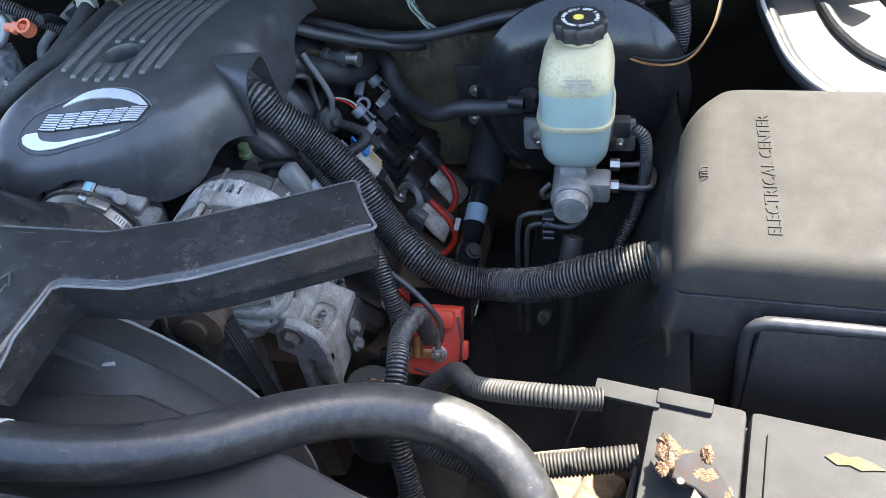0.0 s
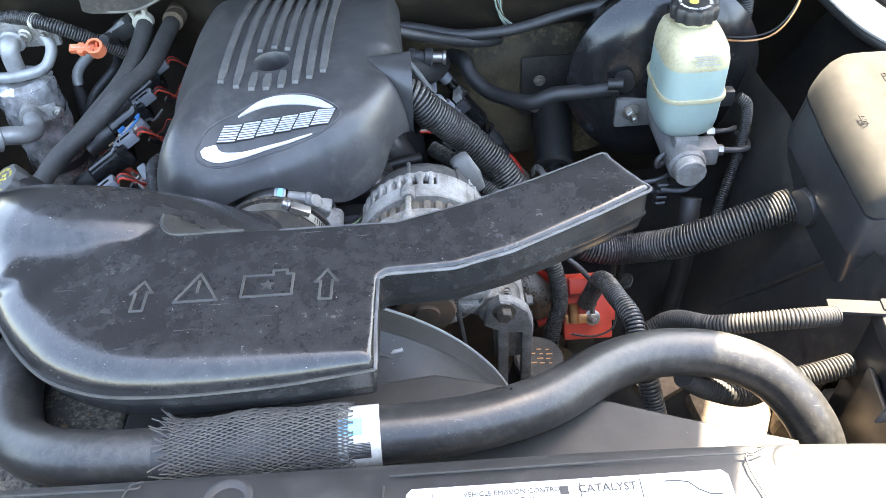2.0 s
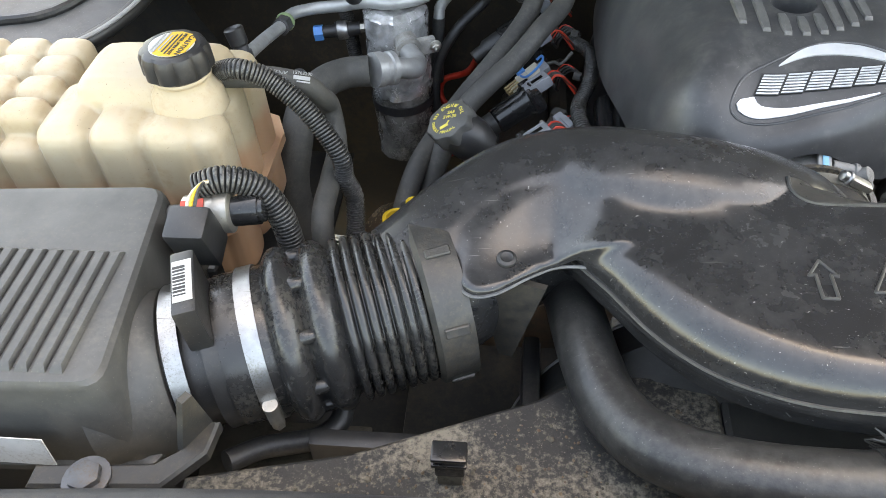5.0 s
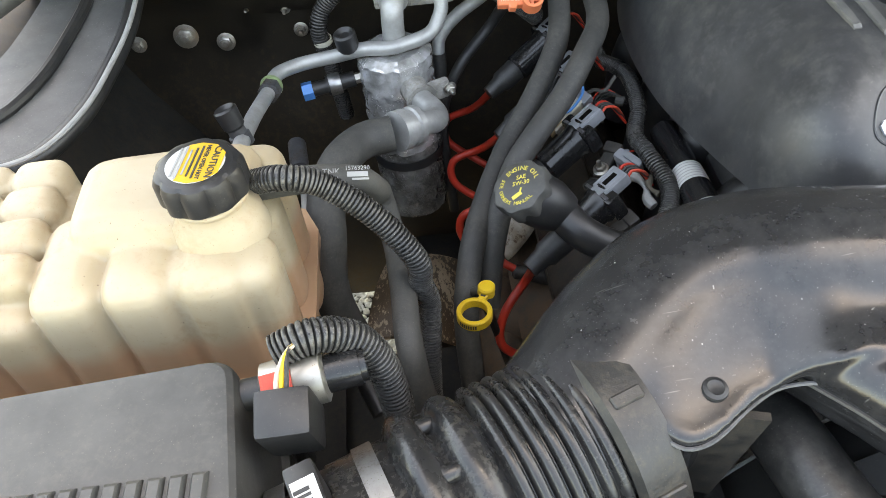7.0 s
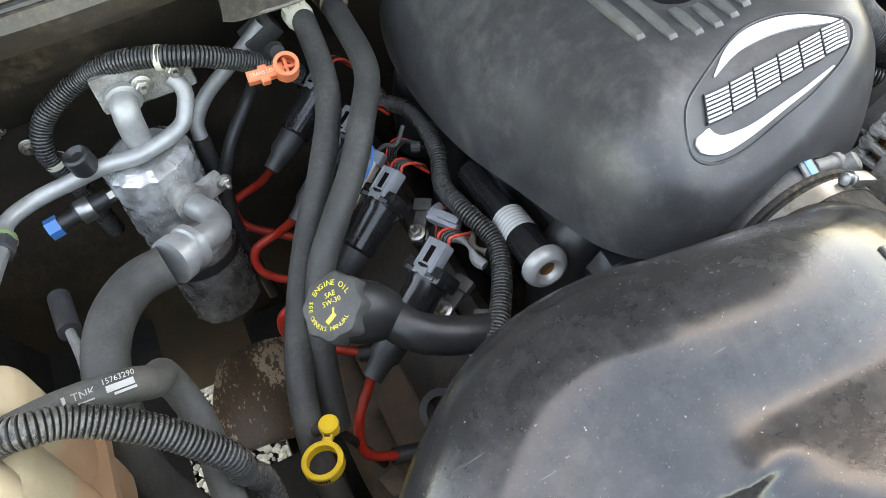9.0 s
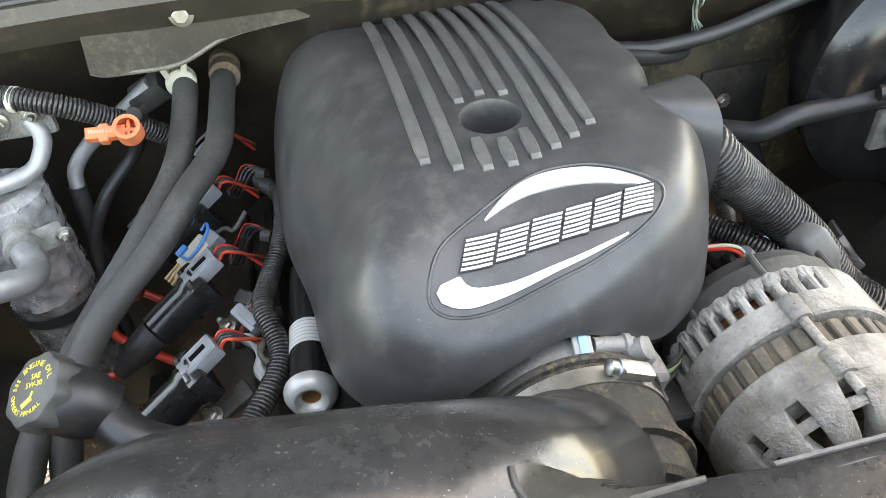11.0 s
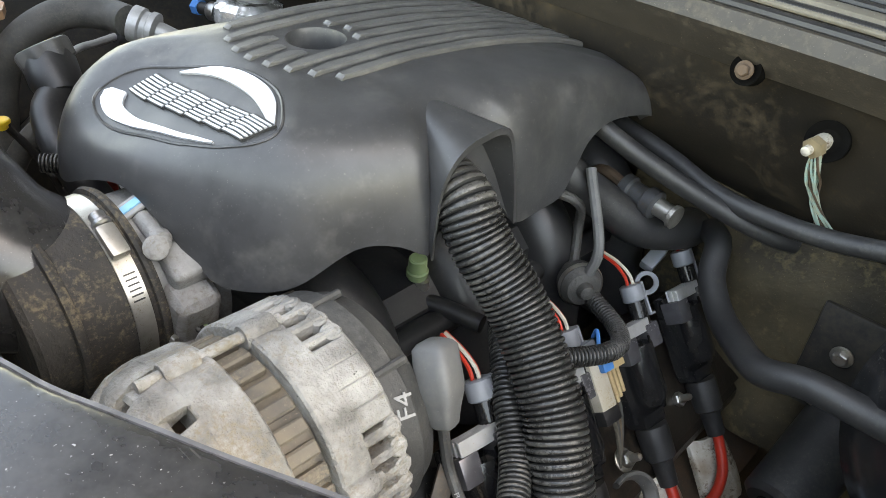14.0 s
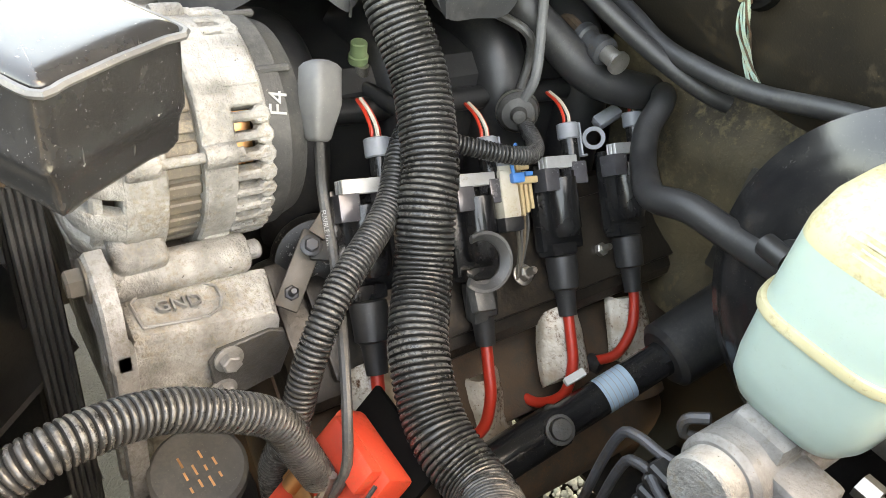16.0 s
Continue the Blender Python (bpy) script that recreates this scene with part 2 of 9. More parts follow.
    "amber_print": mat("amber print", (0.62, 0.36, 0.02), (0.56, 0.31, 0.02), 0.55, bump=0),
    "white_print": mat("white print", (0.72, 0.72, 0.70), (0.62, 0.62, 0.60), 0.6, bump=0),
    "grey_print": mat("grey print", (0.30, 0.30, 0.29), (0.24, 0.24, 0.23), 0.6, bump=0),
    "flat_black": mat("flat black for print and hole shade", (0.02, 0.02, 0.02), (0.03, 0.03, 0.03), 0.6, bump=0),
    "logo": mat("brushed silver foil", (0.62, 0.63, 0.65), (0.54, 0.55, 0.57), 0.4, metal=0.45, bump=0.05),
    "logo_bar": mat("worn silver print", (0.55, 0.555, 0.57), (0.40, 0.405, 0.415), 0.4, metal=0.3, scale=120, bump=0.05),
        "paper": mat("paper label", (0.50, 0.50, 0.48), (0.42, 0.42, 0.40), 0.6, bump=0.05, dust=(0.30, 0.27, 0.22), amount=0.35, dust_scale=25),
    "blue": mat("blue plastic", (0.03, 0.22, 0.55), (0.03, 0.18, 0.45), 0.4, bump=0.04),
    "cyan": mat("pale blue print", (0.16, 0.42, 0.60), (0.14, 0.36, 0.52), 0.5, bump=0),
    "cream": mat("aged cream plastic", (0.52, 0.48, 0.40), (0.44, 0.39, 0.30), 0.5, dust=(0.30, 0.20, 0.10), amount=0.35, dust_scale=40),
    "tank": mat("yellowed translucent tank", (0.43, 0.355, 0.25), (0.385, 0.30, 0.195), 0.50, scale=8, dust=(0.30, 0.185, 0.10), amount=0.40, dust_scale=7, sharp=0.35, bump=0.06, sss=0.2, spots=(0.16, 0.11, 0.07), level=(1.150, (0.42, 0.25, 0.15))),
    "reservoir": mat("aged white nylon", (0.42, 0.38, 0.25), (0.37, 0.33, 0.20), 0.55, scale=20, dust=(0.22, 0.18, 0.10), amount=0.42, dust_scale=18, bump=0.05, sss=0.3),
    "fluid": mat("pale blue nylon", (0.30, 0.39, 0.35), (0.27, 0.345, 0.31), 0.34, scale=20, dust=(0.25, 0.31, 0.26), amount=0.34, dust_scale=18, bump=0.05, sss=0.3),
    "pale_steel": mat("dull pale plated steel", (0.46, 0.46, 0.45), (0.36, 0.355, 0.34), 0.38, metal=0.35, dust=(0.30, 0.24, 0.15), amount=0.3, dust_scale=50),
    "brass": mat("tarnished brass", (0.36, 0.28, 0.17), (0.26, 0.20, 0.125), 0.45, metal=0.4),
    # second foil tone paints dark reflections between the bright ones
    "foil": mat("crumpled foil", (0.84, 0.84, 0.84), (0.38, 0.38, 0.37), 0.22, metal=0.62, rough_var=0.08, fine=22, bump=0.9, bump_dist=0.006, dust=(0.24, 0.22, 0.18), amount=0.30, dust_scale=26, sharp=0.2),
    "foil_dark": mat("darker foil", (0.46, 0.45, 0.43), (0.15, 0.143, 0.13), 0.22, metal=0.6, rough_var=0.08, fine=26, bump=0.9, bump_dist=0.006, dust=(0.05, 0.043, 0.033), amount=0.46, dust_scale=18, sharp=0.2),
        "green": mat("faded green plastic", (0.22, 0.29, 0.15), (0.18, 0.25, 0.12), 0.45, bump=0.05),
    "copper": mat("bare copper strands", (0.65, 0.33, 0.15), (0.45, 0.22, 0.10), 0.4, metal=0.9),
    "verdigris": mat("corroded copper braid", (0.26, 0.42, 0.38), (0.36, 0.38, 0.28), 0.8, scale=150, bump=0.6),
    # near-black tone puts the shade of grooves and holes into the colour
    "conduit_valley": mat("conduit grooves with painted shade", (0.006, 0.006, 0.006), (0.009, 0.009, 0.009), 0.6, dust=(0.022, 0.020, 0.017), amount=0.35, dust_scale=22, specks=0),
    "hose_dusty": mat("dust-filmed rubber", (0.015, 0.015, 0.0152), (0.022, 0.0218, 0.0213), 0.33, scale=26, dust=(0.086, 0.083, 0.075), amount=0.57, dust_scale=9, sharp=0.45, bump=0.3, fine=240, dust_rough=0.25, scratch=(0.085, 0.083, 0.078), specks=1.5),
    "liner": mat("unseen hood liner toned for reflections", (0.045, 0.044, 0.042), (0.06, 0.058, 0.054), 0.85, scale=20, bump=0.5, fine=120),
    "gravel": mat("pale gravel", (0.40, 0.37, 0.31), (0.22, 0.20, 0.165), 0.85, scale=60, bump=0.4),
    "soil": mat("sandy soil", (0.045, 0.038, 0.029), (0.032, 0.027, 0.021), 0.95, scale=6, fine=150, bump=0.6, bump_dist=0.01),
    "radiator_dirt": mat("caked dirt on black plastic", (0.014, 0.0135, 0.013), (0.024, 0.022, 0.019), 0.7, dust=(0.17, 0.150, 0.118), amount=0.47, dust_scale=14, sharp=0.12, bump=0.6, fine=250, bump_dist=0.001),
        "shroud": mat("dusty shroud plastic", (0.022, 0.0215, 0.020), (0.030, 0.0287, 0.0265), 0.62, dust=(0.060, 0.055, 0.047), amount=0.46, dust_scale=9, sharp=0.4, spots=(0.16, 0.15, 0.13)),
    "support": mat("grey-black support cover", (0.0155, 0.016, 0.0168), (0.0205, 0.021, 0.0222), 0.48, fine=1600, bump=0.3, dust=(0.06, 0.056, 0.05), amount=0.4, dust_scale=10, sharp=0.4),
    "tan_strip": mat("dust-covered strip", (0.15, 0.137, 0.11), (0.10, 0.09, 0.073), 0.7, scale=25, dust=(0.22, 0.20, 0.16), amount=0.45, dust_scale=20, sharp=0.3),
    "tan_dust": mat("dusty tan panel", (0.10, 0.088, 0.066), (0.07, 0.061, 0.046), 0.8, dust=(0.03, 0.027, 0.022), amount=0.4, dust_scale=14),
    "tan_metal": mat("tan primer metal", (0.16, 0.115, 0.072), (0.09, 0.066, 0.044), 0.75, dust=(0.05, 0.034, 0.022), amount=0.45, dust_scale=12),
    "body": mat("sand beige body paint", (0.065, 0.058, 0.045), (0.056, 0.05, 0.039), 0.5, dust=(0.06, 0.054, 0.042), amount=0.4, dust_scale=8),
        "corrosion": mat("crusty rust and sulphate", (0.16, 0.092, 0.048), (0.095, 0.040, 0.015), 0.9, scale=130, dust=(0.16, 0.135, 0.10), amount=0.45, dust_scale=50, bump=1.0, fine=500, bump_dist=0.003),
        "zinc": mat("weathered zinc", (0.075, 0.078, 0.085), (0.048, 0.049, 0.052), 0.46, metal=0.25, dust=(0.08, 0.055, 0.033), amount=0.42, dust_scale=40),
    "grey_conn": mat("grey connector plastic", (0.22, 0.23, 0.25), (0.17, 0.18, 0.19), 0.4, bump=0.05),
    "grey_boot": mat("grey rubber boot", (0.115, 0.115, 0.112), (0.090, 0.090, 0.087), 0.55, dust=(0.17, 0.163, 0.147), amount=0.45, dust_scale=18, sharp=0.35),
    "copper_winding": mat("varnished stator iron", (0.15, 0.122, 0.088), (0.085, 0.075, 0.063), 0.65, dust=(0.24, 0.195, 0.135), amount=0.42, dust_scale=40),
    "rear_shell": mat("dusty black casting", (0.030, 0.030, 0.029), (0.045, 0.044, 0.042), 0.55, dust=(0.13, 0.125, 0.11), amount=0.47, dust_scale=14, sharp=0.35, bump=0.5, fine=300, bump_dist=0.001),
    "strap_steel": mat("grimy strap steel", (0.12, 0.105, 0.088), (0.075, 0.064, 0.052), 0.5, metal=0.4, scale=50, dust=(0.16, 0.12, 0.085), amount=0.42, dust_scale=30),
    "flaking": mat("flaking black paint", (0.012, 0.011, 0.010), (0.022, 0.020, 0.018), 0.35, dust=(0.30, 0.29, 0.27), amount=0.30, dust_scale=22, sharp=0.03, bump=0.3),
    "clip_grey": mat("weathered grey-black clip plastic", (0.030, 0.030, 0.030), (0.048, 0.047, 0.045), 0.40, dust=(0.13, 0.12, 0.105), amount=0.45, dust_scale=25, sharp=0.3),
    "tan_plug": mat("browned connector plastic", (0.50, 0.37, 0.20), (0.40, 0.27, 0.13), 0.5, dust=(0.22, 0.13, 0.06), amount=0.42, dust_scale=40),
    "pale_tie": mat("dirty white nylon", (0.52, 0.49, 0.40), (0.44, 0.41, 0.33), 0.5, bump=0.05),
}


# ---- mesh helpers ----
from mathutils.bvhtree import BVHTree


def mesh_of(name, verts, faces, smooth=35):
    me = bpy.data.meshes.new(name)
    me.from_pydata([tuple(v) for v in verts], [], faces)
    me.validate()
    bm = bmesh.new()
    bm.from_mesh(me)
    bmesh.ops.recalc_face_normals(bm, faces=bm.faces)
    bm.to_mesh(me)
    bm.free()
    finish(me, smooth)
    return me


def finish(me, smooth=35):
    me.polygons.foreach_set("use_smooth", [True] * len(me.polygons))
    me.set_sharp_from_angle(angle=radians(smooth))


def part(name, geo, material, parent=None, label="", smooth=35):
    """Links geometry (a bmesh, (verts, faces) or a mesh) as one object under its parent."""
    if isinstance(geo, tuple):
        me = mesh_of(name, geo[0], geo[1], smooth)
    elif isinstance(geo, bmesh.types.BMesh):
        me = bpy.data.meshes.new(name)
        bmesh.ops.recalc_face_normals(geo, faces=geo.faces)
        geo.to_mesh(me)
        geo.free()
        finish(me, smooth)
    else:
        me = geo
    if not me.materials:
        me.materials.append(M[material])
    ob = new(name, me)
    if parent is not None:
        ob.parent = parent
        if parent.parent is None:
            ob.matrix_parent_inverse = Matrix.Translation(-parent.location)
    if label:
        ob["label"] = label
    return ob


def thing(name, at, label, category, group="", kind=""):
    """A top-level empty at its base, which its parts hang under."""
    ob = new(name)
    ob.location = at
    ob.empty_display_size = 0.02
    return tagged(ob, label, category, group, kind)


def join(*geos):
    verts, faces = [], []
    for v, f in geos:
        k = len(verts)
        verts += [tuple(p) for p in v]
        faces += [[i + k for i in q] for q in f]
    return verts, faces


def weld(geos, voxel, rounds):
    """Closed shapes run together into one smooth moulded skin."""
    ob = bpy.data.objects.new("tmp", mesh_of("tmp", *join(*geos)))
    scene.collection.objects.link(ob)
    r = ob.modifiers.new("weld", "REMESH")
    r.mode, r.voxel_size = "VOXEL", voxel
    s = ob.modifiers.new("smooth", "SMOOTH")
    s.factor, s.iterations = 0.5, rounds
    bpy.context.view_layer.update()
    me = bpy.data.meshes.new_from_object(ob.evaluated_get(bpy.context.evaluated_depsgraph_get()))
    bpy.data.objects.remove(ob)
    finish(me, 60)
    return me


def spline(pts, step=0.008, closed=False):
    """Points along a smooth curve through pts, at even steps; extra columns ride along."""
    P = np.array(pts, float)
    n = len(P)
    if n == 2 and not closed:
        fine = np.linspace(P[0], P[1], 40)
    else:
        Q = np.vstack([P[-1:], P, P[:2]]) if closed else np.vstack([2 * P[0] - P[1], P, 2 * P[-1] - P[-2]])
        out = []
        for i in range(n if closed else n - 1):
            p0, p1, p2, p3 = Q[i], Q[i + 1], Q[i + 2], Q[i + 3]
            for u in np.linspace(0, 1, 24, endpoint=False):
                out.append(0.5 * (2 * p1 + (p2 - p0) * u + (2 * p0 - 5 * p1 + 4 * p2 - p3) * u * u + (3 * p1 - p0 - 3 * p2 + p3) * u ** 3))
        out.append(P[0] if closed else P[-1])
        fine = np.array(out)
    d = np.concatenate([[0], np.cumsum(np.linalg.norm(np.diff(fine[:, :3], axis=0), axis=1))])
    m = max(2, int(round(d[-1] / step)) + 1)
    s = np.linspace(0, d[-1], m)
    res = np.column_stack([np.interp(s, d, fine[:, k]) for k in range(fine.shape[1])])
    return (res[:-1], s[:-1]) if closed else (res, s)


def frames_along(C):
    T = np.gradient(C, axis=0)
    T /= np.linalg.norm(T, axis=1)[:, None] + 1e-12
    up = np.array([0, 0, 1.0]) if abs(T[0][2]) < 0.9 else np.array([1.0, 0, 0])
    n = np.cross(T[0], up)
    n /= np.linalg.norm(n)
    res = []
    for t in T:
        n = n - t * n.dot(t)
        n /= np.linalg.norm(n) + 1e-12
        res.append((n, np.cross(t, n)))
    return res


def sweep(pts, r, sides=16, step=0.008, rib=None, flat=1.0, cap=True):
    """A tube along pts. rib = (pitch, depth): corrugations. r may be a function of the share of its length."""
    if rib:
        step = rib[0] / 5
    C, s = spline(pts, step)
    C = C[:, :3]
    fr = frames_along(C)
    verts, faces = [], []
    L = s[-1]
    for i, (c, (a, b)) in enumerate(zip(C, fr)):
        rad = r(s[i] / L) if callable(r) else r
        if rib:
            rad -= rib[1] * (0.22, 0.0, 0.0, 0.22, 1.0)[i % 5]
        for k in range(sides):
            w = 2 * math.pi * k / sides
            verts.append(c + rad * (math.cos(w) * a * flat + math.sin(w) * b))
    m = len(C)
    for i in range(m - 1):
        for k in range(sides):
            k2 = (k + 1) % sides
            faces.append([i * sides + k, i * sides + k2, (i + 1) * sides + k2, (i + 1) * sides + k])
    if cap:
        faces.append(list(range(sides))[::-1])
        faces.append([(m - 1) * sides + k for k in range(sides)])
    return verts, faces


def lathe(base, axis, prof, sides=28, cap=True, squash=None):
    """prof: rows of (distance along the axis, radius)."""
    ax = Vector(axis).normalized()
    u = ax.orthogonal().normalized() if squash is None else (Vector(squash) - ax * ax.dot(Vector(squash))).normalized()
    v = ax.cross(u)
    base = Vector(base)
    verts, faces = [], []
    for d, r in prof:
        for k in range(sides):
            w = 2 * math.pi * k / sides
            verts.append(base + ax * d + r * (math.cos(w) * u + math.sin(w) * v))
    for i in range(len(prof) - 1):
        for k in range(sides):
            k2 = (k + 1) % sides
            faces.append([i * sides + k, i * sides + k2, (i + 1) * sides + k2, (i + 1) * sides + k])
    if cap:
        faces.append(list(range(sides))[::-1])
        faces.append([(len(prof) - 1) * sides + k for k in range(sides)])
    return verts, faces


def loft(loops, cap0=True, cap1=True, closed=True):
    n = len(loops[0])
    verts = [tuple(p) for lp in loops for p in lp]
    faces = []
    for i in range(len(loops) - 1):
        for k in range(n if closed else n - 1):
            k2 = (k + 1) % n
            faces.append([i * n + k, i * n + k2, (i + 1) * n + k2, (i + 1) * n + k])
    if cap0:
        faces.append(list(range(n))[::-1])
    if cap1:
        faces.append([(len(loops) - 1) * n + k for k in range(n)])
    return verts, faces


def block(lo, hi, bevel=0.004, seg=2, m=None):
    """A rounded box between two corners, turned by m about its middle."""
    bm = bmesh.new()
    bmesh.ops.create_cube(bm, size=1)
    lo, hi = Vector(lo), Vector(hi)
    mid, size = (lo + hi) / 2, hi - lo
    for v in bm.verts:
        v.co = Vector((v.co.x * size.x, v.co.y * size.y, v.co.z * size.z))
    if bevel:
        bmesh.ops.bevel(bm, geom=bm.edges[:], offset=min(bevel, 0.45 * min(size)), segments=seg, profile=0.6, affect="EDGES")
    mm = Matrix.Translation(mid) @ (m.to_4x4() if m is not None else Matrix.Identity(4))
    verts = [mm @ v.co for v in bm.verts]
    for i, v in enumerate(bm.verts):
        v.index = i
    faces = [[v.index for v in f.verts] for f in bm.faces]
    bm.free()
    return [tuple(v) for v in verts], faces


def obox(c, size, xdir=(1, 0, 0), zdir=(0, 0, 1), bevel=0.003, seg=2):
    """A rounded box about c whose own x and z point along the given directions."""
    z = Vector(zdir).normalized()
    x = (Vector(xdir) - z * z.dot(Vector(xdir))).normalized()
    y = z.cross(x)
    m = Matrix((x, y, z)).transposed()
    c, h = Vector(c), Vector(size) / 2
    return block(c - h, c + h, bevel, seg, m)


def plate(outline, z0, z1, m=None, bevel=0.0):
    """A flat piece with the given outline (x, y), between two heights, in the frame m."""
    area = sum(a[0] * b[1] - b[0] * a[1] for a, b in zip(outline, outline[1:] + outline[:1]))
    if area < 0:
        outline = outline[::-1]
    loops = [[(x, y, z0) for x, y in outline]]
    if bevel:
        n = len(outline)
        ins = []
        for i in range(n):
            p, q, r = (Vector(outline[(i + k) % n]) for k in (-1, 0, 1))
            a, b = (q - p).normalized(), (r - q).normalized()
            nn = Vector((-(a.y + b.y), a.x + b.x))
            nn = nn.normalized() * bevel / max(0.5, nn.length / 2) if nn.length > 1e-6 else Vector((0, 0))
            ins.append((q.x + nn.x, q.y + nn.y))
        loops.append([(x, y, z1 - bevel) for x, y in outline])
        loops.append([(x, y, z1) for x, y in ins])
    else:
        loops.append([(x, y, z1) for x, y in outline])
    v, f = loft(loops)
    if m is not None:
        v = [tuple(m @ Vector(p)) for p in v]
    return v, f


def frame_at(o, x, z):
    """A pose at o whose x and z axes point along the given directions."""
    z = Vector(z).normalized()
    x = (Vector(x) - z * z.dot(Vector(x))).normalized()
    y = z.cross(x)
    r = Matrix((x, y, z)).transposed().to_4x4()
    return Matrix.Translation(o) @ r


def hexbolt(at, axis, r=0.008, h=0.006, washer=True, stud=0.0):
    at, ax = Vector(at), Vector(axis).normalized()
    g = [lathe(at + ax * (0.0015 if washer else 0), ax, [(0, r), (h * 0.85, r), (h, r * 0.82)], 6)]
    if washer:
        g.append(lathe(at, ax, [(0, r * 1.45), (0.0015, r * 1.45), (0.002, r * 1.3)], 18))
    if stud:
        g.append(lathe(at + ax * h, ax, [(0, r * 0.5), (stud, r * 0.5), (stud + 0.002, r * 0.35)], 10))
    return join(*g)


def lettering(text, size, m, material, parent, extrude=0.0004, name="lettering", label="", spacing=1.0, width=1.0):
    cu = bpy.data.curves.new("text", "FONT")
    cu.body, cu.size, cu.extrude, cu.align_x, cu.align_y = text, size, extrude, "CENTER", "CENTER"
    cu.space_character = spacing
    cu.resolution_u = 2
    tmp = bpy.data.objects.new("text", cu)
    scene.collection.objects.link(tmp)
    me = bpy.data.meshes.new_from_object(tmp.evaluated_get(bpy.context.evaluated_depsgraph_get()))
    bpy.data.objects.remove(tmp)
    me.transform(m @ Matrix.Diagonal((width, 1, 1, 1)))
    me.materials.clear()
    return part(name, me, material, parent, label)


def hose(name, pts, r, material, label, category="hose", sides=16, rib=None, step=0.008, **kw):
    ob = part(name, sweep(pts, r, sides, step, rib, **kw), material)
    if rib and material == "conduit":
        # groove shade is painted near black; the rubbed ridges carry real dust
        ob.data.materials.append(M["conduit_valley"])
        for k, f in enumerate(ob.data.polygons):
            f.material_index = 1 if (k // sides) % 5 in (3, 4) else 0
    return tagged(ob, label, category)


CX = -0.592   # the engine's middle


# ---- structure ----
def build_structure():
    n = 40
    S = [-2000, -200, -30, -6] + [(-3 + 6 * i / n) for i in range(n + 1)] + [6, 30, 200, 2000]
    verts = [(x - 0.6, y + 0.6, 0.012 * noise.noise(Vector((x * 3, y * 3, 0))) if abs(x) < 5 and abs(y) < 5 else 0.0) for y in S for x in S]
    w = len(S)
    faces = [[j * w + i, j * w + i + 1, (j + 1) * w + i + 1, (j + 1) * w + i] for j in range(w - 1) for i in range(w - 1)]
    tagged(part("ground", (verts, faces), "soil"), "sandy ground under the truck", "ground", kind="structure")

    # the firewall: a stamped sheet that leans forward at its top
    prof = [(1.16, 0.42), (1.12, 0.62), (1.075, 0.80), (1.06, 0.93), (1.055, 1.02), (1.035, 1.08), (1.0, 1.12), (0.985, 1.17), (0.968, 1.225)]
    xs = np.linspace(-1.50, 0.36, 63)
    loops = []
    for (y, z) in prof:
        loops.append([(x, y + 0.012 * noise.noise(Vector((x * 5, y, z * 6))) + 0.16 * max(0, (abs(x - CX) - 0.62)) + (0.075 * min(1, max(0, (-0.70 - x) / 0.10)) * min(1, max(0, (z - 0.80) / 0.25))), z) for x in xs])
    v, f = loft(loops, False, False, closed=False)
    back = [(p[0], p[1] + 0.012, p[2]) for p in v]
    k = len(v)
    f2 = [[i + k for i in q[::-1]] for q in f]
    firewall = tagged(part("firewall", (v + back, f + f2), "firewall"), "grimy brown painted steel firewall", "wall", kind="structure")

    # the cowl lip above it, with its rubber seal and bright edge
    cowl = thing("cowl", (CX, 1.0, 1.2), "dusty black cowl lip below the windscreen", "cowl", kind="structure")
    prof = [(0.968, 1.222), (0.955, 1.238), (0.945, 1.255), (0.95, 1.268), (0.985, 1.275), (1.03, 1.278), (1.045, 1.262), (1.10, 1.262), (1.18, 1.30), (1.35, 1.36)]
    loops = [[(x, y + 0.11 * max(0.0, -(x - CX)) ** 1.0 * 0.6 + 0.05 * max(0.0, abs(x - CX) - 0.45), z - 0.03 * max(0.0, abs(x - CX) - 0.3)) for x in xs] for y, z in prof]
    part("panel", loft(loops, False, False, closed=False), "cowl", cowl)

    def rail(y, z, r, material, name, flat=1.0):
        pts = [(x, y + 0.066 * max(0.0, -(x - CX)) + 0.05 * max(0.0, abs(x - CX) - 0.45), z - 0.03 * max(0.0, abs(x - CX) - 0.3)) for x in np.linspace(-1.45, 0.34, 24)]
        part(name, sweep(pts, r, 10, 0.03, flat=flat), material, cowl)
    rail(0.958, 1.270, 0.005, "plastic", "rubber_seal")
    rail(0.985, 1.279, 0.005, "tan_strip", "trim_strip", 1.8)
    rail(0.962, 1.277, 0.0025, "tan_strip", "trim_strip")
    rail(0.972, 1.276, 0.004, "plastic", "rubber_seal")
    rail(1.002, 1.282, 0.004, "plastic", "rubber_seal")
    rail(1.018, 1.284, 0.006, "plastic", "rubber_seal")
    for k in range(26):
        x = -0.56 + k * 0.03
        part("grille_slat", obox((x, 1.14, 1.285), (0.006, 0.10, 0.02), (1, 0, 0), (0, -0.35, 1), 0.002, 1), "plastic_grey", cowl)

    out = [(-0.905, 1.262), (-0.915, 1.188), (-0.905, 1.183), (-0.885, 1.182), (-0.83, 1.187), (-0.775, 1.203), (-0.69, 1.213), (-0.60, 1.222), (-0.60, 1.262)]
    v, f = plate(out, -0.985, -0.979, frame_at((0, 0, 0), (1, 0, 0), (0, -1, 0)))
    part("flap", ([(x, y + 0.006 * math.sin(x * 40) + 0.02 * (1.262 - z), z) for x, y, z in v], f), "cowl", cowl, "dusty bent flap with a torn edge")
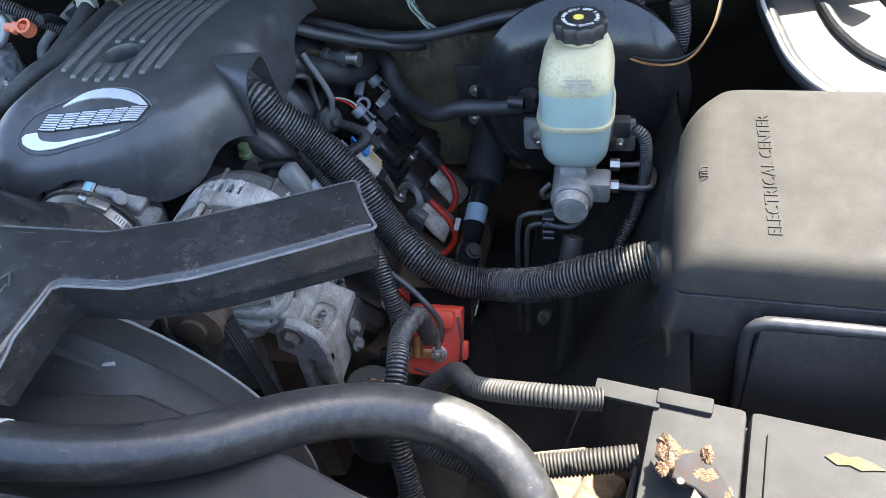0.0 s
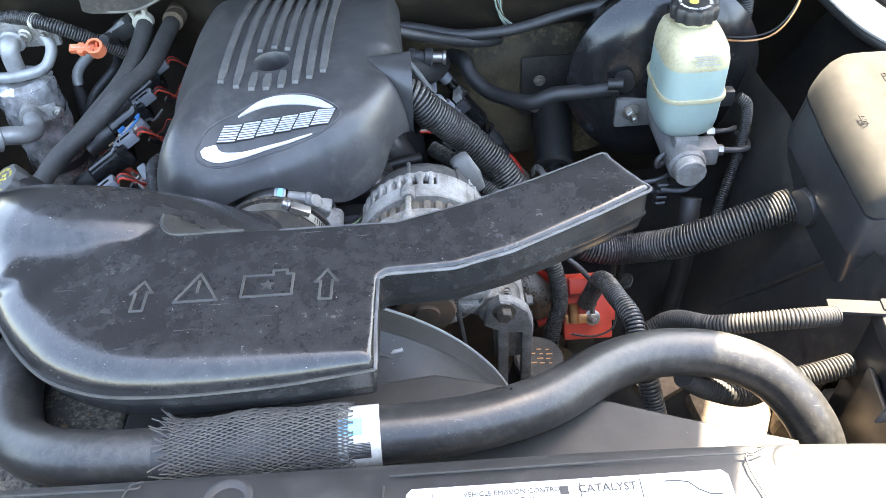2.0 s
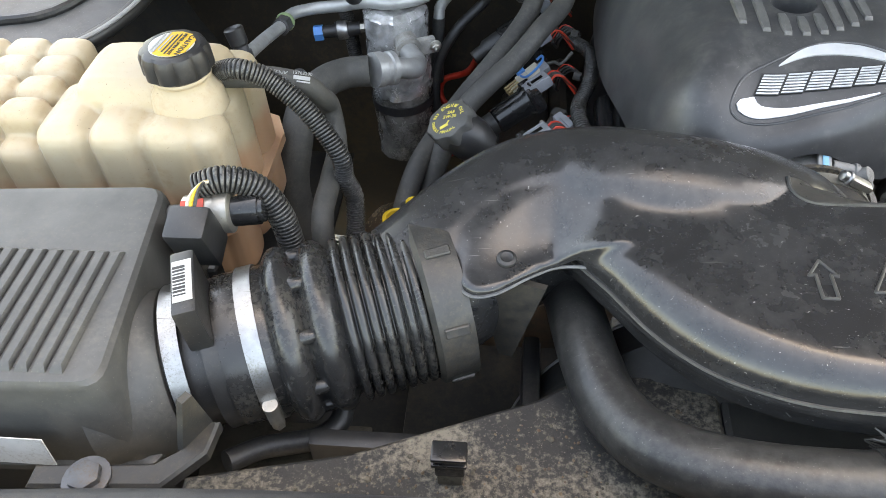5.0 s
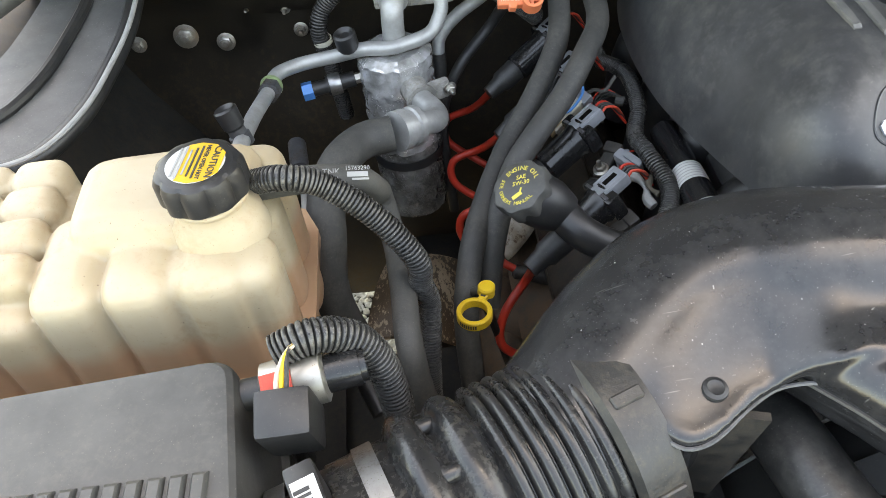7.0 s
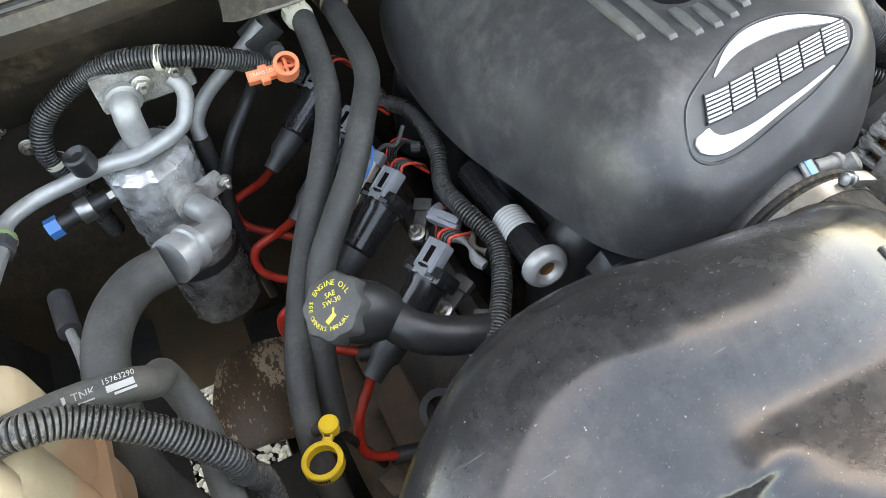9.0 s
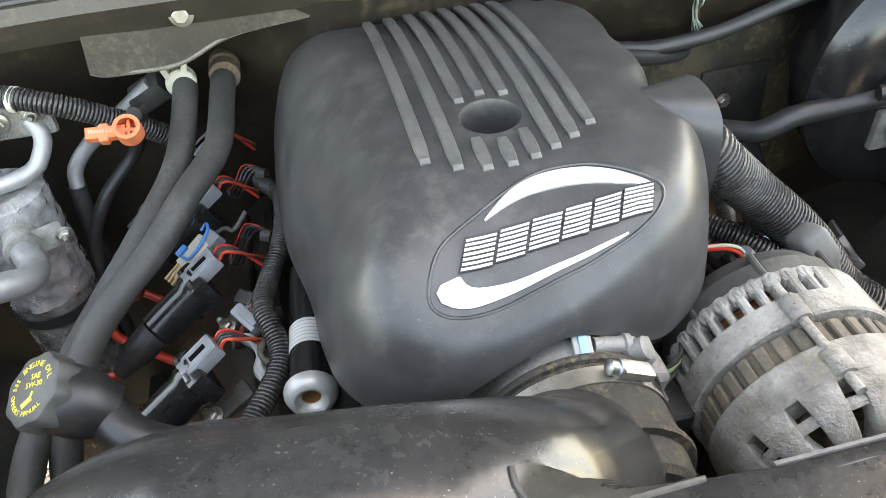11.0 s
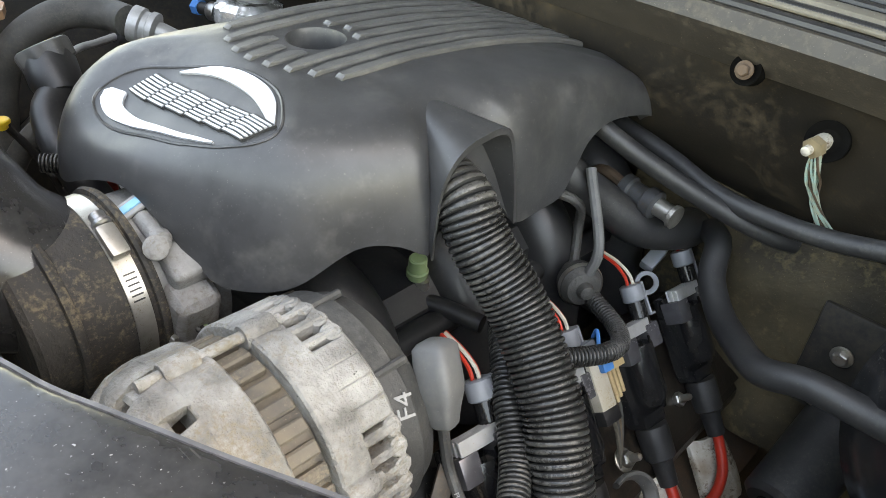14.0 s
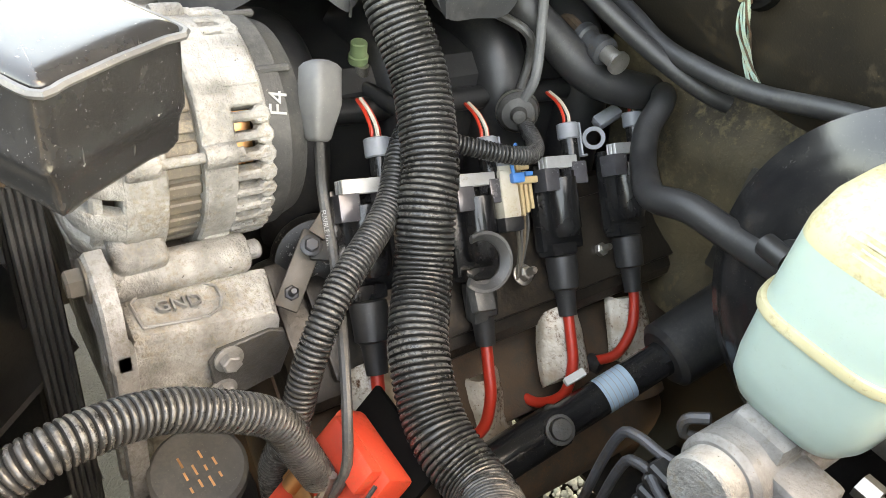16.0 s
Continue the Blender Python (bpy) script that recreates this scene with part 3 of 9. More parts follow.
    part("flap_edge", sweep([(x, 0.9815 + 0.006 * math.sin(x * 40) + 0.02 * (1.262 - z), z) for x, z in out[1:7]], 0.0022, 6, 0.004), "tan_strip", cowl, "torn tan edge")
    part("flap_bolt", hexbolt((-0.814, 0.974, 1.236), (0, -1, 0.1), 0.008, 0.006), "steel", cowl)

    # aprons beside the engine
    for name, s, x0 in (("inner_fender", 1, 0.30), ("inner_fender", -1, -1.47)):
        prof = [(x0 - s * 0.16, 0.55), (x0 - s * 0.15, 0.75), (x0 - s * 0.12, 0.88), (x0 - s * 0.05, 0.97), (x0, 1.06), (x0 + s * 0.02, 1.14), (x0 + s * 0.07, 1.17), (x0 + s * 0.10, 1.17), (x0 + s * 0.14, 1.14)]
        ys = np.linspace(-0.1, 1.35, 40)
        loops = [[(x + 0.015 * noise.noise(Vector((x * 4, y * 5, z * 5))), y, z + 0.012 * noise.noise(Vector((x, y * 4, z * 4)))) for y in ys] for x, z in prof]
        ob = part(name, loft(loops, False, False, closed=False), "dirty_black")
        tagged(ob, "black painted inner fender panel", "fender", kind="structure")
        lip = [(x0 + s * dx, z) for dx, z in ((0.10, 1.172), (0.12, 1.20), (0.16, 1.215), (0.30, 1.20), (0.36, 1.13), (0.38, 0.6))]
        loops = [[(x, y, z + 0.03 * (y - 0.4)) for y in np.linspace(-0.15, 1.4, 24)] for x, z in lip]
        tagged(part("fender", loft(loops, False, False, closed=False), "body"), "sand beige painted front fender", "fender", kind="structure")

    # frame, crossmember and subframe far below the engine
    fr = thing("chassis", (CX, 0.6, 0.42), "dirty black chassis rails and crossmember", "chassis", kind="structure")
    for x in (-1.02, -0.19):
        part("rail", block((x - 0.045, -0.1, 0.44), (x + 0.045, 1.3, 0.60), 0.012), "dirty_black", fr)
    part("crossmember", block((-1.0, 0.55, 0.42), (-0.2, 0.72, 0.52), 0.015), "dirty_black", fr)
    # sheets added below the engine to block the bright ground
    part("ground_screen", block((-0.97, 0.10, 0.52), (-0.20, 0.42, 0.53), 0.004), "dirty_black", fr)
    part("ground_screen", block((-0.98, 1.02, 0.50), (-0.3, 1.30, 0.51), 0.004), "dirty_black", fr)

    # unseen cab mass, added to block sun from the ground behind
    cab = thing("cab_shade_block", (CX, 1.9, 0.55), "unseen cab underside added to shade the ground", "cab", kind="structure")
    part("floor_pan", block((-1.50, 1.20, 0.50), (0.34, 2.70, 0.56), 0.02), "dirty_black", cab)
    part("dash_panel", block((-1.50, 1.20, 0.565), (0.34, 1.24, 1.24), 0.01), "dirty_black", cab)
    # added dark sheets hide the sunlit ground; gaps follow the camera's view
    for x0, x1, y0, y1, z in ((-1.52, -1.17, -0.1, 1.3, 0.72), (-1.23, -1.0, -0.1, 0.80, 0.70), (-0.265, 0.34, -0.1, 0.80, 0.70), (-0.13, 0.34, 0.80, 1.3, 0.72), (-0.265, -0.128, 0.905, 0.965, 0.69)):
        part("ground_screen", block((x0, y0, z - 0.006), (x1, y1, z), 0.003), "dirty_black", fr)
    # sheet added where bright ground showed below the boot
    part("gap_screen", block((-0.99, 0.30, 0.795), (-0.80, 0.64, 0.805), 0.003), "dirty_black", fr, "black sheet added to hide bright ground")
    pv = []
    for a in np.linspace(-1, 1, 9):
        pv.append([(-1.055 + 0.075 * a + 0.02 * b, 0.925 + 0.080 * b, 0.70 - 0.030 * a * a - 0.020 * b * b - 0.02 * a) for b in np.linspace(-1, 1, 9)])
    v, f = loft(pv, False, False, closed=False)
    part("bracket", (v + [(a, b, c - 0.008) for a, b, c in v], f + [[i + len(v) for i in q[::-1]] for q in f]), "peeling", fr, "domed bracket with peeling brown paint", smooth=60)
    part("bracket", obox((-0.935, 0.66, 0.74), (0.07, 0.06, 0.12), (1, 0.3, 0), (0.2, -0.2, 1), 0.008), "tan_metal", fr, "tan rusty bracket")
    part("bracket", obox((-0.050, 0.395, 0.890), (0.11, 0.10, 0.025), (1, 0.25, 0), (0.1, -0.25, 1), 0.010), "tan_metal", fr, "sunlit tan bracket")
    part("bracket", join(obox((0.0, 0.385, 0.920), (0.040, 0.060, 0.045), (1, -0.5, 0), (0, -0.2, 1), 0.012, 3), obox((-0.140, 0.455, 0.895), (0.055, 0.045, 0.020), (1, 0.5, 0), (0, -0.2, 1), 0.006)), "tan_metal", fr)

    # steep liner between the fuse box and the frame rail
    prof = [(0.075, 1.09), (0.05, 1.0), (0.02, 0.92), (-0.01, 0.86), (-0.05, 0.79), (-0.10, 0.73), (-0.20, 0.69)]
    ys = np.linspace(0.40, 0.90, 26)
    loops = [[(x + 0.010 * noise.noise(Vector((y * 9, z * 9, 4))), y, z + 0.008 * noise.noise(Vector((y * 8, z * 6, 1)))) for y in ys] for x, z in prof]
    v, f = loft(loops, False, False, closed=False)
    lw = thing("wheelhouse_liner", (0.0, 0.65, 0.8), "grimy black plastic wheelhouse liner", "liner", kind="structure")
    part("sheet", (v + [(a + 0.004, b, c - 0.006) for a, b, c in v], f + [[i + len(v) for i in q[::-1]] for q in f]), "dirty_black", lw)
    part("push_pin", lathe((-0.093, 0.772, 0.742), (-0.5, -0.25, 0.8), [(-0.004, 0.014), (0.002, 0.014), (0.004, 0.011), (0.002, 0.008), (0.006, 0.005)], 20), "plastic_grey", lw)
    part("seam", sweep([(0.058, 0.52, 1.03), (0.03, 0.56, 0.95), (-0.005, 0.60, 0.87), (-0.05, 0.62, 0.795)], 0.004, 8), "dirty_black", lw)

    # hood hinges with their rubber-edged covers
    for s in (1, -1):
        hg = thing("hood_hinge", (CX + s * 0.80, 1.0, 1.15), "painted hood hinge panel with a black rubber edge", "hinge", "hood hinges", "structure")
        arc = [(0.772, 1.10, 1.17), (0.765, 0.97, 1.165), (0.773, 0.886, 1.16), (0.786, 0.81, 1.158), (0.818, 0.752, 1.156), (0.87, 0.735, 1.155), (0.95, 0.735, 1.15)]
        inner = [(CX + s * (u if s > 0 else u - 0.018), y, z) for u, y, z in arc]
        part("rubber_edge", sweep(inner, 0.010, 12), "plastic", hg)
        part("bead", sweep([(x - s * 0.006, y - 0.003, z + 0.009) for x, y, z in inner], 0.0028, 8), "grey_print", hg)
        P, _ = spline(inner, 0.03)
        o = [tuple(p[:3]) for p in P]
        far = [(p[0] + s * 0.055, p[1] + 0.055, p[2] + 0.012) for p in o]
        part("rubber_edge", sweep(far, 0.007, 10, 0.02), "plastic", hg)
        far = [(p[0] + s * 0.11, p[1] + 0.10, p[2] + 0.016) for p in o]
        v, f = loft([o, far], False, False, closed=False)
        part("panel", (v + [(a, b, c - 0.012) for a, b, c in v], f + [[i + len(v) for i in q[::-1]] for q in f]), "body" if s > 0 else "hinge_grey", hg)
        part("arm", sweep([(CX + s * 0.80, 1.10, 1.21), (CX + s * 0.83, 1.0, 1.225), (CX + s * 0.88, 0.92, 1.22)], 0.013, 12), "plastic_grey", hg)
    # fasteners on the passenger side of the firewall
    for k, (x, y, z, r) in enumerate(((-1.332, 1.05, 1.054, 0.012), (-1.277, 1.05, 1.044, 0.009), (-1.404, 1.05, 1.045, 0.008), (-1.169, 1.05, 1.053, 0.007), (-1.233, 1.05, 1.095, 0.005), (-1.183, 1.05, 1.087, 0.005), (-1.10, 1.05, 1.10, 0.006))):
        yy = 1.056 + 0.16 * max(0, abs(x - CX) - 0.62) + 0.075 * min(1, max(0, (z - 0.80) / 0.25)) - 0.020
        tagged(part("firewall_bolt", hexbolt((x, yy, z), (0, -1, 0.15), r, 0.007, True, 0.012 if r < 0.007 else 0.004), "steel"), "zinc-plated bolt in the firewall", "bolt", "firewall bolts")

    # the open hood, out of view: outline shaped to place the sun's shadow edge
    hood = thing("hood", (CX, 1.22, 1.30), "unseen sand beige hood, open to shade the engine bay", "hood", kind="structure")
    H0, H1 = Vector((0, 1.25, 1.30)), Vector((0, 0.65, 2.30))
    up = (H1 - H0).normalized()
    nrm = Vector((0, up.z, -up.y))
    loops = []
    for d, w, b in ((0, 0.90, 0.0), (0.4, 0.86, 0.012), (0.7, 0.79, 0.008), (0.82, 0.737, 0.004), (0.9, 0.719, 0.0), (1.20, 0.700, -0.02), (1.28, 0.67, -0.045)):
        c = H0 + up * d + nrm * b
        loops.append([(CX + s * w, c.y - nrm.y * 0.03 * abs(s) ** 3, c.z - nrm.z * 0.03 * abs(s) ** 3) for s in np.linspace(-1, 1, 17)])
    v, f = loft(loops, False, False, closed=False)
    part("skin", (v + [(a, b + 0.012 * nrm.y, c + 0.012 * nrm.z) for a, b, c in v], f + [[i + len(v) for i in q[::-1]] for q in f]), "body", hood)
    # unseen liner darkens what the glossy duct reflects
    li = [[Vector(p) - nrm * 0.022 for p in lp] for lp in loops]
    li = [[Vector((CX + (p.x - CX) * 0.96, p.y, p.z)) for p in lp] for lp in li]
    v, f = loft(li, False, False, closed=False)
    part("underside", (v + [tuple(Vector(p) + nrm * 0.008) for p in v], f + [[i + len(v) for i in q[::-1]] for q in f]), "liner", hood, "black liner")
    return firewall


def build_core_support():
    ob = thing("core_support", (CX, 0.1, 1.1), "grey-black plastic cover over the radiator support", "radiator support", kind="structure")
    xs = np.linspace(-1.46, 0.30, 45)
    prof = [(0.196, 1.150), (0.193, 1.185), (0.189, 1.198), (0.182, 1.203), (0.15, 1.206), (0.06, 1.206), (-0.06, 1.200), (-0.12, 1.185), (-0.13, 1.10), (-0.14, 0.9)]
    loops = [[(x, y - 0.10 * max(0.0, abs(x - CX) - 0.40) ** 1.5, z - 0.035 * max(0.0, abs(x - CX) - 0.30)) for x in xs] for y, z in prof]
    part("panel", loft(loops, False, False, closed=False), "support", ob)
    # ridge round the label field and bolt bosses
    for (x, y, r) in ((-0.557, 0.166, 0.016), (-0.153, 0.169, 0.014), (-0.965, 0.152, 0.019)):
        z = 1.203 - 0.035 * max(0.0, abs(x - CX) - 0.30)
        boss = part("boss", lathe((x, y, z), (0, 0, 1), [(0.0, r * 1.2), (0.0020, r * 1.05), (0.0024, r * 0.95), (0.0005, r * 0.62), (-0.004, r * 0.55)], 32), "support", ob)
        # dark disc paints the shade inside the opening
        part("hole", lathe((x, y, z - 0.004), (0, 0, 1), [(0, r * 0.56), (0.0012, r * 0.56)], 20), "conduit_valley", boss)
        if x < -0.9:
            part("slot", block((x - 0.016, y - 0.003, z + 0.003), (x + 0.016, y + 0.003, z + 0.0055), 0.001, 1), "support", boss)
    for x0, x1, y1, mt in ((-0.880, -0.650, 0.1665, "yellow_faded"), (-0.430, -0.205, 0.164, "paper")):
        zt = 1.2064
        fr = [(x0 - 0.012, y1 + 0.012), (x1 + 0.012, y1 + 0.012), (x1 + 0.016, y1 + 0.004), (x1 + 0.016, 0.02), (x0 - 0.016, 0.02), (x0 - 0.016, y1 + 0.004)]
        part("label_rim", sweep([(x, y, zt - 0.0005) for x, y in fr] , 0.0009, 6, 0.01), "support", ob)
        lb = tagged(part("sticker", plate([(x0, 0.03), (x1, 0.03), (x1, y1 - 0.004), (x1 - 0.004, y1), (x0 + 0.004, y1), (x0, y1 - 0.004)], zt - 0.002, zt + 0.0006), mt), "sun-bleached %s on the radiator support" % ("yellow caution sticker" if mt == "yellow_faded" else "white emission sticker"), "sticker")
        up = lambda x, y, h=0.0: frame_at((x, y, zt + 0.0008 + h), (1, 0, 0), (0, 0, 1))
        if mt == "paper":
            lettering("CATALYST", 0.0085, up(x1 - 0.085, y1 - 0.008), "flat_black", lb, 0.0002)
            lettering("VEHICLE EMISSION CONTROL", 0.0052, up(x1 - 0.150, y1 - 0.007), "flat_black", lb, 0.0002)
            lettering("INFORMATION", 0.0046, up(x1 - 0.150, y1 - 0.013), "flat_black", lb, 0.0002)
            part("printed_box", block((x1 - 0.118, y1 - 0.011, zt + 0.0006), (x1 - 0.112, y1 - 0.005, zt + 0.0011), 0, 1), "flat_black", lb)
            for x in (x0 + 0.018, x1 - 0.104, x1 - 0.062):
                part("printed_line", block((x, 0.04, zt + 0.0006), (x + 0.0006, y1 - 0.003, zt + 0.001), 0, 1), "flat_black", lb)
            part("printed_line", sweep([(x1 - 0.045, y1 - 0.006, zt + 0.0008), (x1 - 0.03, y1 - 0.007, zt + 0.0008), (x1 - 0.02, y1 - 0.016, zt + 0.0008), (x1 - 0.008, y1 - 0.018, zt + 0.0008)], 0.0005, 4), "flat_black", lb)
        else:
            part("caution_field", block((x0 + 0.004, 0.05, zt + 0.0006), (x0 + 0.045, y1 - 0.003, zt + 0.001), 0, 1), "paper", lb, "bleached pale field")
            lettering("CAUTION", 0.011, up(x0 + 0.040, y1 - 0.008, 0.0004), "grey_print", lb, 0.0002)
        for k in range(9):
            for j, (u0, u1) in enumerate(((0.02, 0.22), (0.26, 0.5), (0.54, 0.78), (0.82, 0.97))):
                if mt == "paper" and k < 2:
                    continue
                xa, xb = x0 + (x1 - x0) * u0, x0 + (x1 - x0) * (u1 - 0.02 * ((k * 7 + j * 3) % 4))
                y = y1 - (0.016 if mt == 'paper' else 0.0045) - (0.010 if mt == 'paper' else 0.006) * k
                if mt != 'paper' and j == 0:
                    continue
                part("printed_bar", block((xa, y - 0.0012, zt + 0.0006), (xb, y + 0.0012, zt + 0.0010), 0, 1), "grey_print", lb)
    return ob


def build_radiator():
    """Shroud plates, radiator top and the round fan shroud behind the support."""
    ob = thing("fan_shroud", (CX, 0.3, 0.9), "dusty black plastic fan shroud", "fan shroud")
    # top plate in two wings that meet the round opening
    out = [(-1.10, 0.185), (-0.70, 0.185), (-0.70, 0.345), (-0.80, 0.345), (-0.84, 0.318), (-0.98, 0.262), (-1.10, 0.235)]
    part("top_plate", plate(out, 1.098, 1.112, None, 0.004), "radiator_dirt", ob, "plate caked with pale dirt")
    out = [(-0.699, 0.185), (-0.10, 0.185), (-0.10, 0.240), (-0.19, 0.269), (-0.25, 0.291), (-0.33, 0.312), (-0.41, 0.334), (-0.46, 0.328), (-0.699, 0.326)]
    part("top_plate", plate(out, 1.098, 1.112, None, 0.004), "shroud", ob)
    part("side_wall", block((-1.02, 0.275, 0.72), (-0.835, 0.292, 1.095), 0.006), "plastic", ob)
    part("side_wall", block((-0.852, 0.292, 0.72), (-0.835, 0.42, 1.06), 0.006), "plastic", ob)
    # the ring
    cz, R = 0.89, 0.285
    ang = np.linspace(0, 2 * math.pi, 120, endpoint=False)
    front, mid = [], []
    for a in ang:
        x, z = CX + R * math.cos(a), cz + R * math.sin(a)
        drop = max(0.0, z - 1.104)
        front.append((x, 0.335 - 0.30 * drop, z - drop))
        mid.append((x, 0.350 - 0.06 * drop, z - 0.38 * drop))
    ring = [front, mid]
    for y, rr in ((0.364, R + 0.0005), (0.367, R - 0.0025), (0.372, R - 0.0040), (0.399, R - 0.0085), (0.402, R - 0.0105), (0.400, R - 0.0135), (0.370, R - 0.010), (0.345, R - 0.012)):
        ring.append([(CX + rr * math.cos(a), y, cz + rr * math.sin(a)) for a in ang])
    part("ring", loft(ring, False, False), "shroud", ob, smooth=50)
    part("rim_bead", sweep([(CX + (R - 0.009) * math.cos(a), 0.4015, cz + (R - 0.009) * math.sin(a)) for a in np.linspace(0, 2 * math.pi, 97)], 0.0016, 8, 0.02, cap=False), "grey_print", ob, "pale worn rim")
    part("cast_mark", plate([(-0.010, -0.006), (0.004, -0.006), (0.004, -0.010), (0.012, 0.0), (0.004, 0.010), (0.004, 0.006), (-0.010, 0.006)], 0, 0.0012, frame_at((-0.485, 0.330, 1.1165), (0.5, 0.8, 0.35), (0, -0.5, 0.86))), "shroud", ob)
    part("cut_corner", obox((-0.445, 0.352, 1.125), (0.012, 0.004, 0.004), (1, 0.2, 0), (0, -0.4, 1), 0.001), "grey_print", ob, "pale chipped plastic")
    fan = thing("engine_fan", (CX, 0.44, 0.86), "black plastic engine cooling fan", "fan")
    part("hub", lathe((CX, 0.40, 0.86), (0, 1, 0), [(0, 0.05), (0.01, 0.07), (0.05, 0.07), (0.06, 0.04)]), "plastic", fan)
    for k in range(9):
        a = 2 * math.pi * k / 9 + 0.2
        loops = []
        for rr, w, tw in ((0.06, 0.03, 0.5), (0.12, 0.042, 0.6), (0.18, 0.05, 0.75), (0.225, 0.05, 0.85)):
            c = Vector((CX + rr * math.cos(a), 0.43, 0.86 + rr * math.sin(a)))
            tang = Vector((-math.sin(a), 0, math.cos(a))) * math.cos(tw) + Vector((0, 1, 0)) * math.sin(tw)
            nn = Vector((math.cos(a), 0, math.sin(a))).cross(tang) * 0.002
            loops.append([c - tang * w + nn, c + tang * w + nn, c + tang * w - nn, c - tang * w - nn])
        part("blade", loft(loops), "plastic", fan)
    rad = thing("radiator", (CX, 0.19, 0.6), "aluminium radiator core behind the support", "radiator")
    part("core", block((-0.96, 0.125, 0.55), (-0.22, 0.18, 1.08), 0.004), "dirty_black", rad)
    clip = thing("spring_clip", (-0.903, 0.247, 1.112), "black plastic clip on the shroud plate", "clip")
    part("foot", block((-0.912, 0.240, 1.112), (-0.894, 0.252, 1.126), 0.002), "tan_dust", clip, "dirty foot")
    part("body", block((-0.913, 0.239, 1.126), (-0.892, 0.252, 1.140), 0.002), "plastic_gloss", clip)
    for k in range(2):
        part("jaw", block((-0.915, 0.237, 1.1415 + 0.0075 * k), (-0.890, 0.253, 1.1455 + 0.0075 * k), 0.0015), "plastic_gloss", clip)


# ---- engine cover ----
def cover_height(x, y):
    """The height of the cover's upper face."""
    pts = [(0.53, 1.150), (0.575, 1.168), (0.590, 1.182), (0.602, 1.201), (0.616, 1.214), (0.635, 1.223), (0.70, 1.2285), (0.76, 1.229), (0.83, 1.2245), (0.90, 1.2145), (0.95, 1.203), (0.985, 1.191), (1.01, 1.180), (1.04, 1.164), (1.10, 1.13)]
    return float(np.interp(y, [p[0] for p in pts], [p[1] for p in pts])) - 0.25 * (x - CX) ** 2


def build_cover():
    ob = thing("engine_cover", (CX, 0.75, 1.10), "dusty charcoal plastic engine cover with ribs and silver emblem", "engine cover")
    H = np.array([-0.589, 0.727])
    # rim: x, y, z of the lower edge and the share of the way out at which the upper face ends
    rim = [(-0.585, 0.567, 1.162, .82), (-0.548, 0.573, 1.144, .82), (-0.520, 0.580, 1.123, .80), (-0.497, 0.589, 1.119, .78), (-0.467, 0.611, 1.128, .76),
           (-0.449, 0.646, 1.151, .76), (-0.437, 0.671, 1.149, .74), (-0.428, 0.690, 1.138, .72), (-0.430, 0.698, 1.142, .70), (-0.434, 0.708, 1.150, .68), (-0.438, 0.727, 1.158, .68),
           (-0.440, 0.752, 1.155, .70), (-0.436, 0.772, 1.142, .74), (-0.430, 0.787, 1.123, .78), (-0.431, 0.815, 1.121, .82), (-0.435, 0.852, 1.119, .82), (-0.436, 0.868, 1.140, .85), (-0.437, 0.885, 1.160, .86),
           (-0.438, 0.92, 1.166, .84), (-0.441, 0.99, 1.148, .70), (-0.447, 1.03, 1.120, .66), (-0.460, 1.055, 1.108, .66), (-0.50, 1.080, 1.11, .78), (-0.60, 1.086, 1.12, .80), (-0.69, 1.078, 1.12, .74),
           (-0.738, 1.050, 1.105, .58), (-0.760, 0.99, 1.085, .46), (-0.766, 0.90, 1.08, .38), (-0.762, 0.80, 1.085, .37), (-0.747, 0.715, 1.095, .42), (-0.741, 0.648, 1.112, .52),
           (-0.730, 0.600, 1.120, .64), (-0.705, 0.570, 1.123, .74), (-0.668, 0.559, 1.132, .80), (-0.626, 0.561, 1.152, .82)]
    B, _ = spline(rim, 0.0075, closed=True)
    loops = []
    for u in (0.115, 0.14, 0.3, 0.5, 0.7, 0.85, 1.0):
        lp = []
        for x, y, z, k in B:
            q = H + (np.array([x, y]) - H) * k
            d = q - H
            e = 0.0215 * d / np.linalg.norm(d)
            p = H + e * (u / 0.115) if u < 0.13 else H + e * 1.05 + (d - e * 1.05) * (u - 0.14) / 0.86
            lp.append((p[0], p[1], cover_height(p[0], p[1]) - (0.003 if u < 0.13 else 0)))
        loops.append(lp)
    for a in np.linspace(0, math.pi / 2, 13)[1:]:
        lp = []
        for x, y, z, k in B:
            t = H + (np.array([x, y]) - H) * k
            tz = cover_height(t[0], t[1])
            # the passenger side and the back fall away early, the front keeps a full shoulder
            w = min(1.0, max(0.0, (-0.685 - x) / 0.05, (y - 0.93) / 0.1))
            full = (math.sin(a) ** 0.9, (1 - math.cos(a)) ** 1.05)
            early = (math.sin(a), 0.70 * (1 - math.cos(a)) + 0.30 * math.sin(a) ** 1.35)
            sx, sz = full[0] + (early[0] - full[0]) * w, full[1] + (early[1] - full[1]) * w
            q = t + (np.array([x, y]) - t) * sx
            lp.append((q[0], q[1], tz - (tz - z) * sz))
        loops.append(lp)
    # soften the turn from the face into the skirt
    for _ in range(6):
        prev = [np.array(lp) for lp in loops]
        for i in range(4, len(loops) - 1):
            m = 0.25 * prev[i - 1] + 0.5 * prev[i] + 0.25 * prev[i + 1]
            loops[i] = [tuple(p) for p in m]
    # turned-in edge, so that the shell shows its thickness
    loops.append([(p[0] + (H[0] - p[0]) * 0.018, p[1] + (H[1] - p[1]) * 0.018, p[2] + 0.001) for p in loops[-1]])
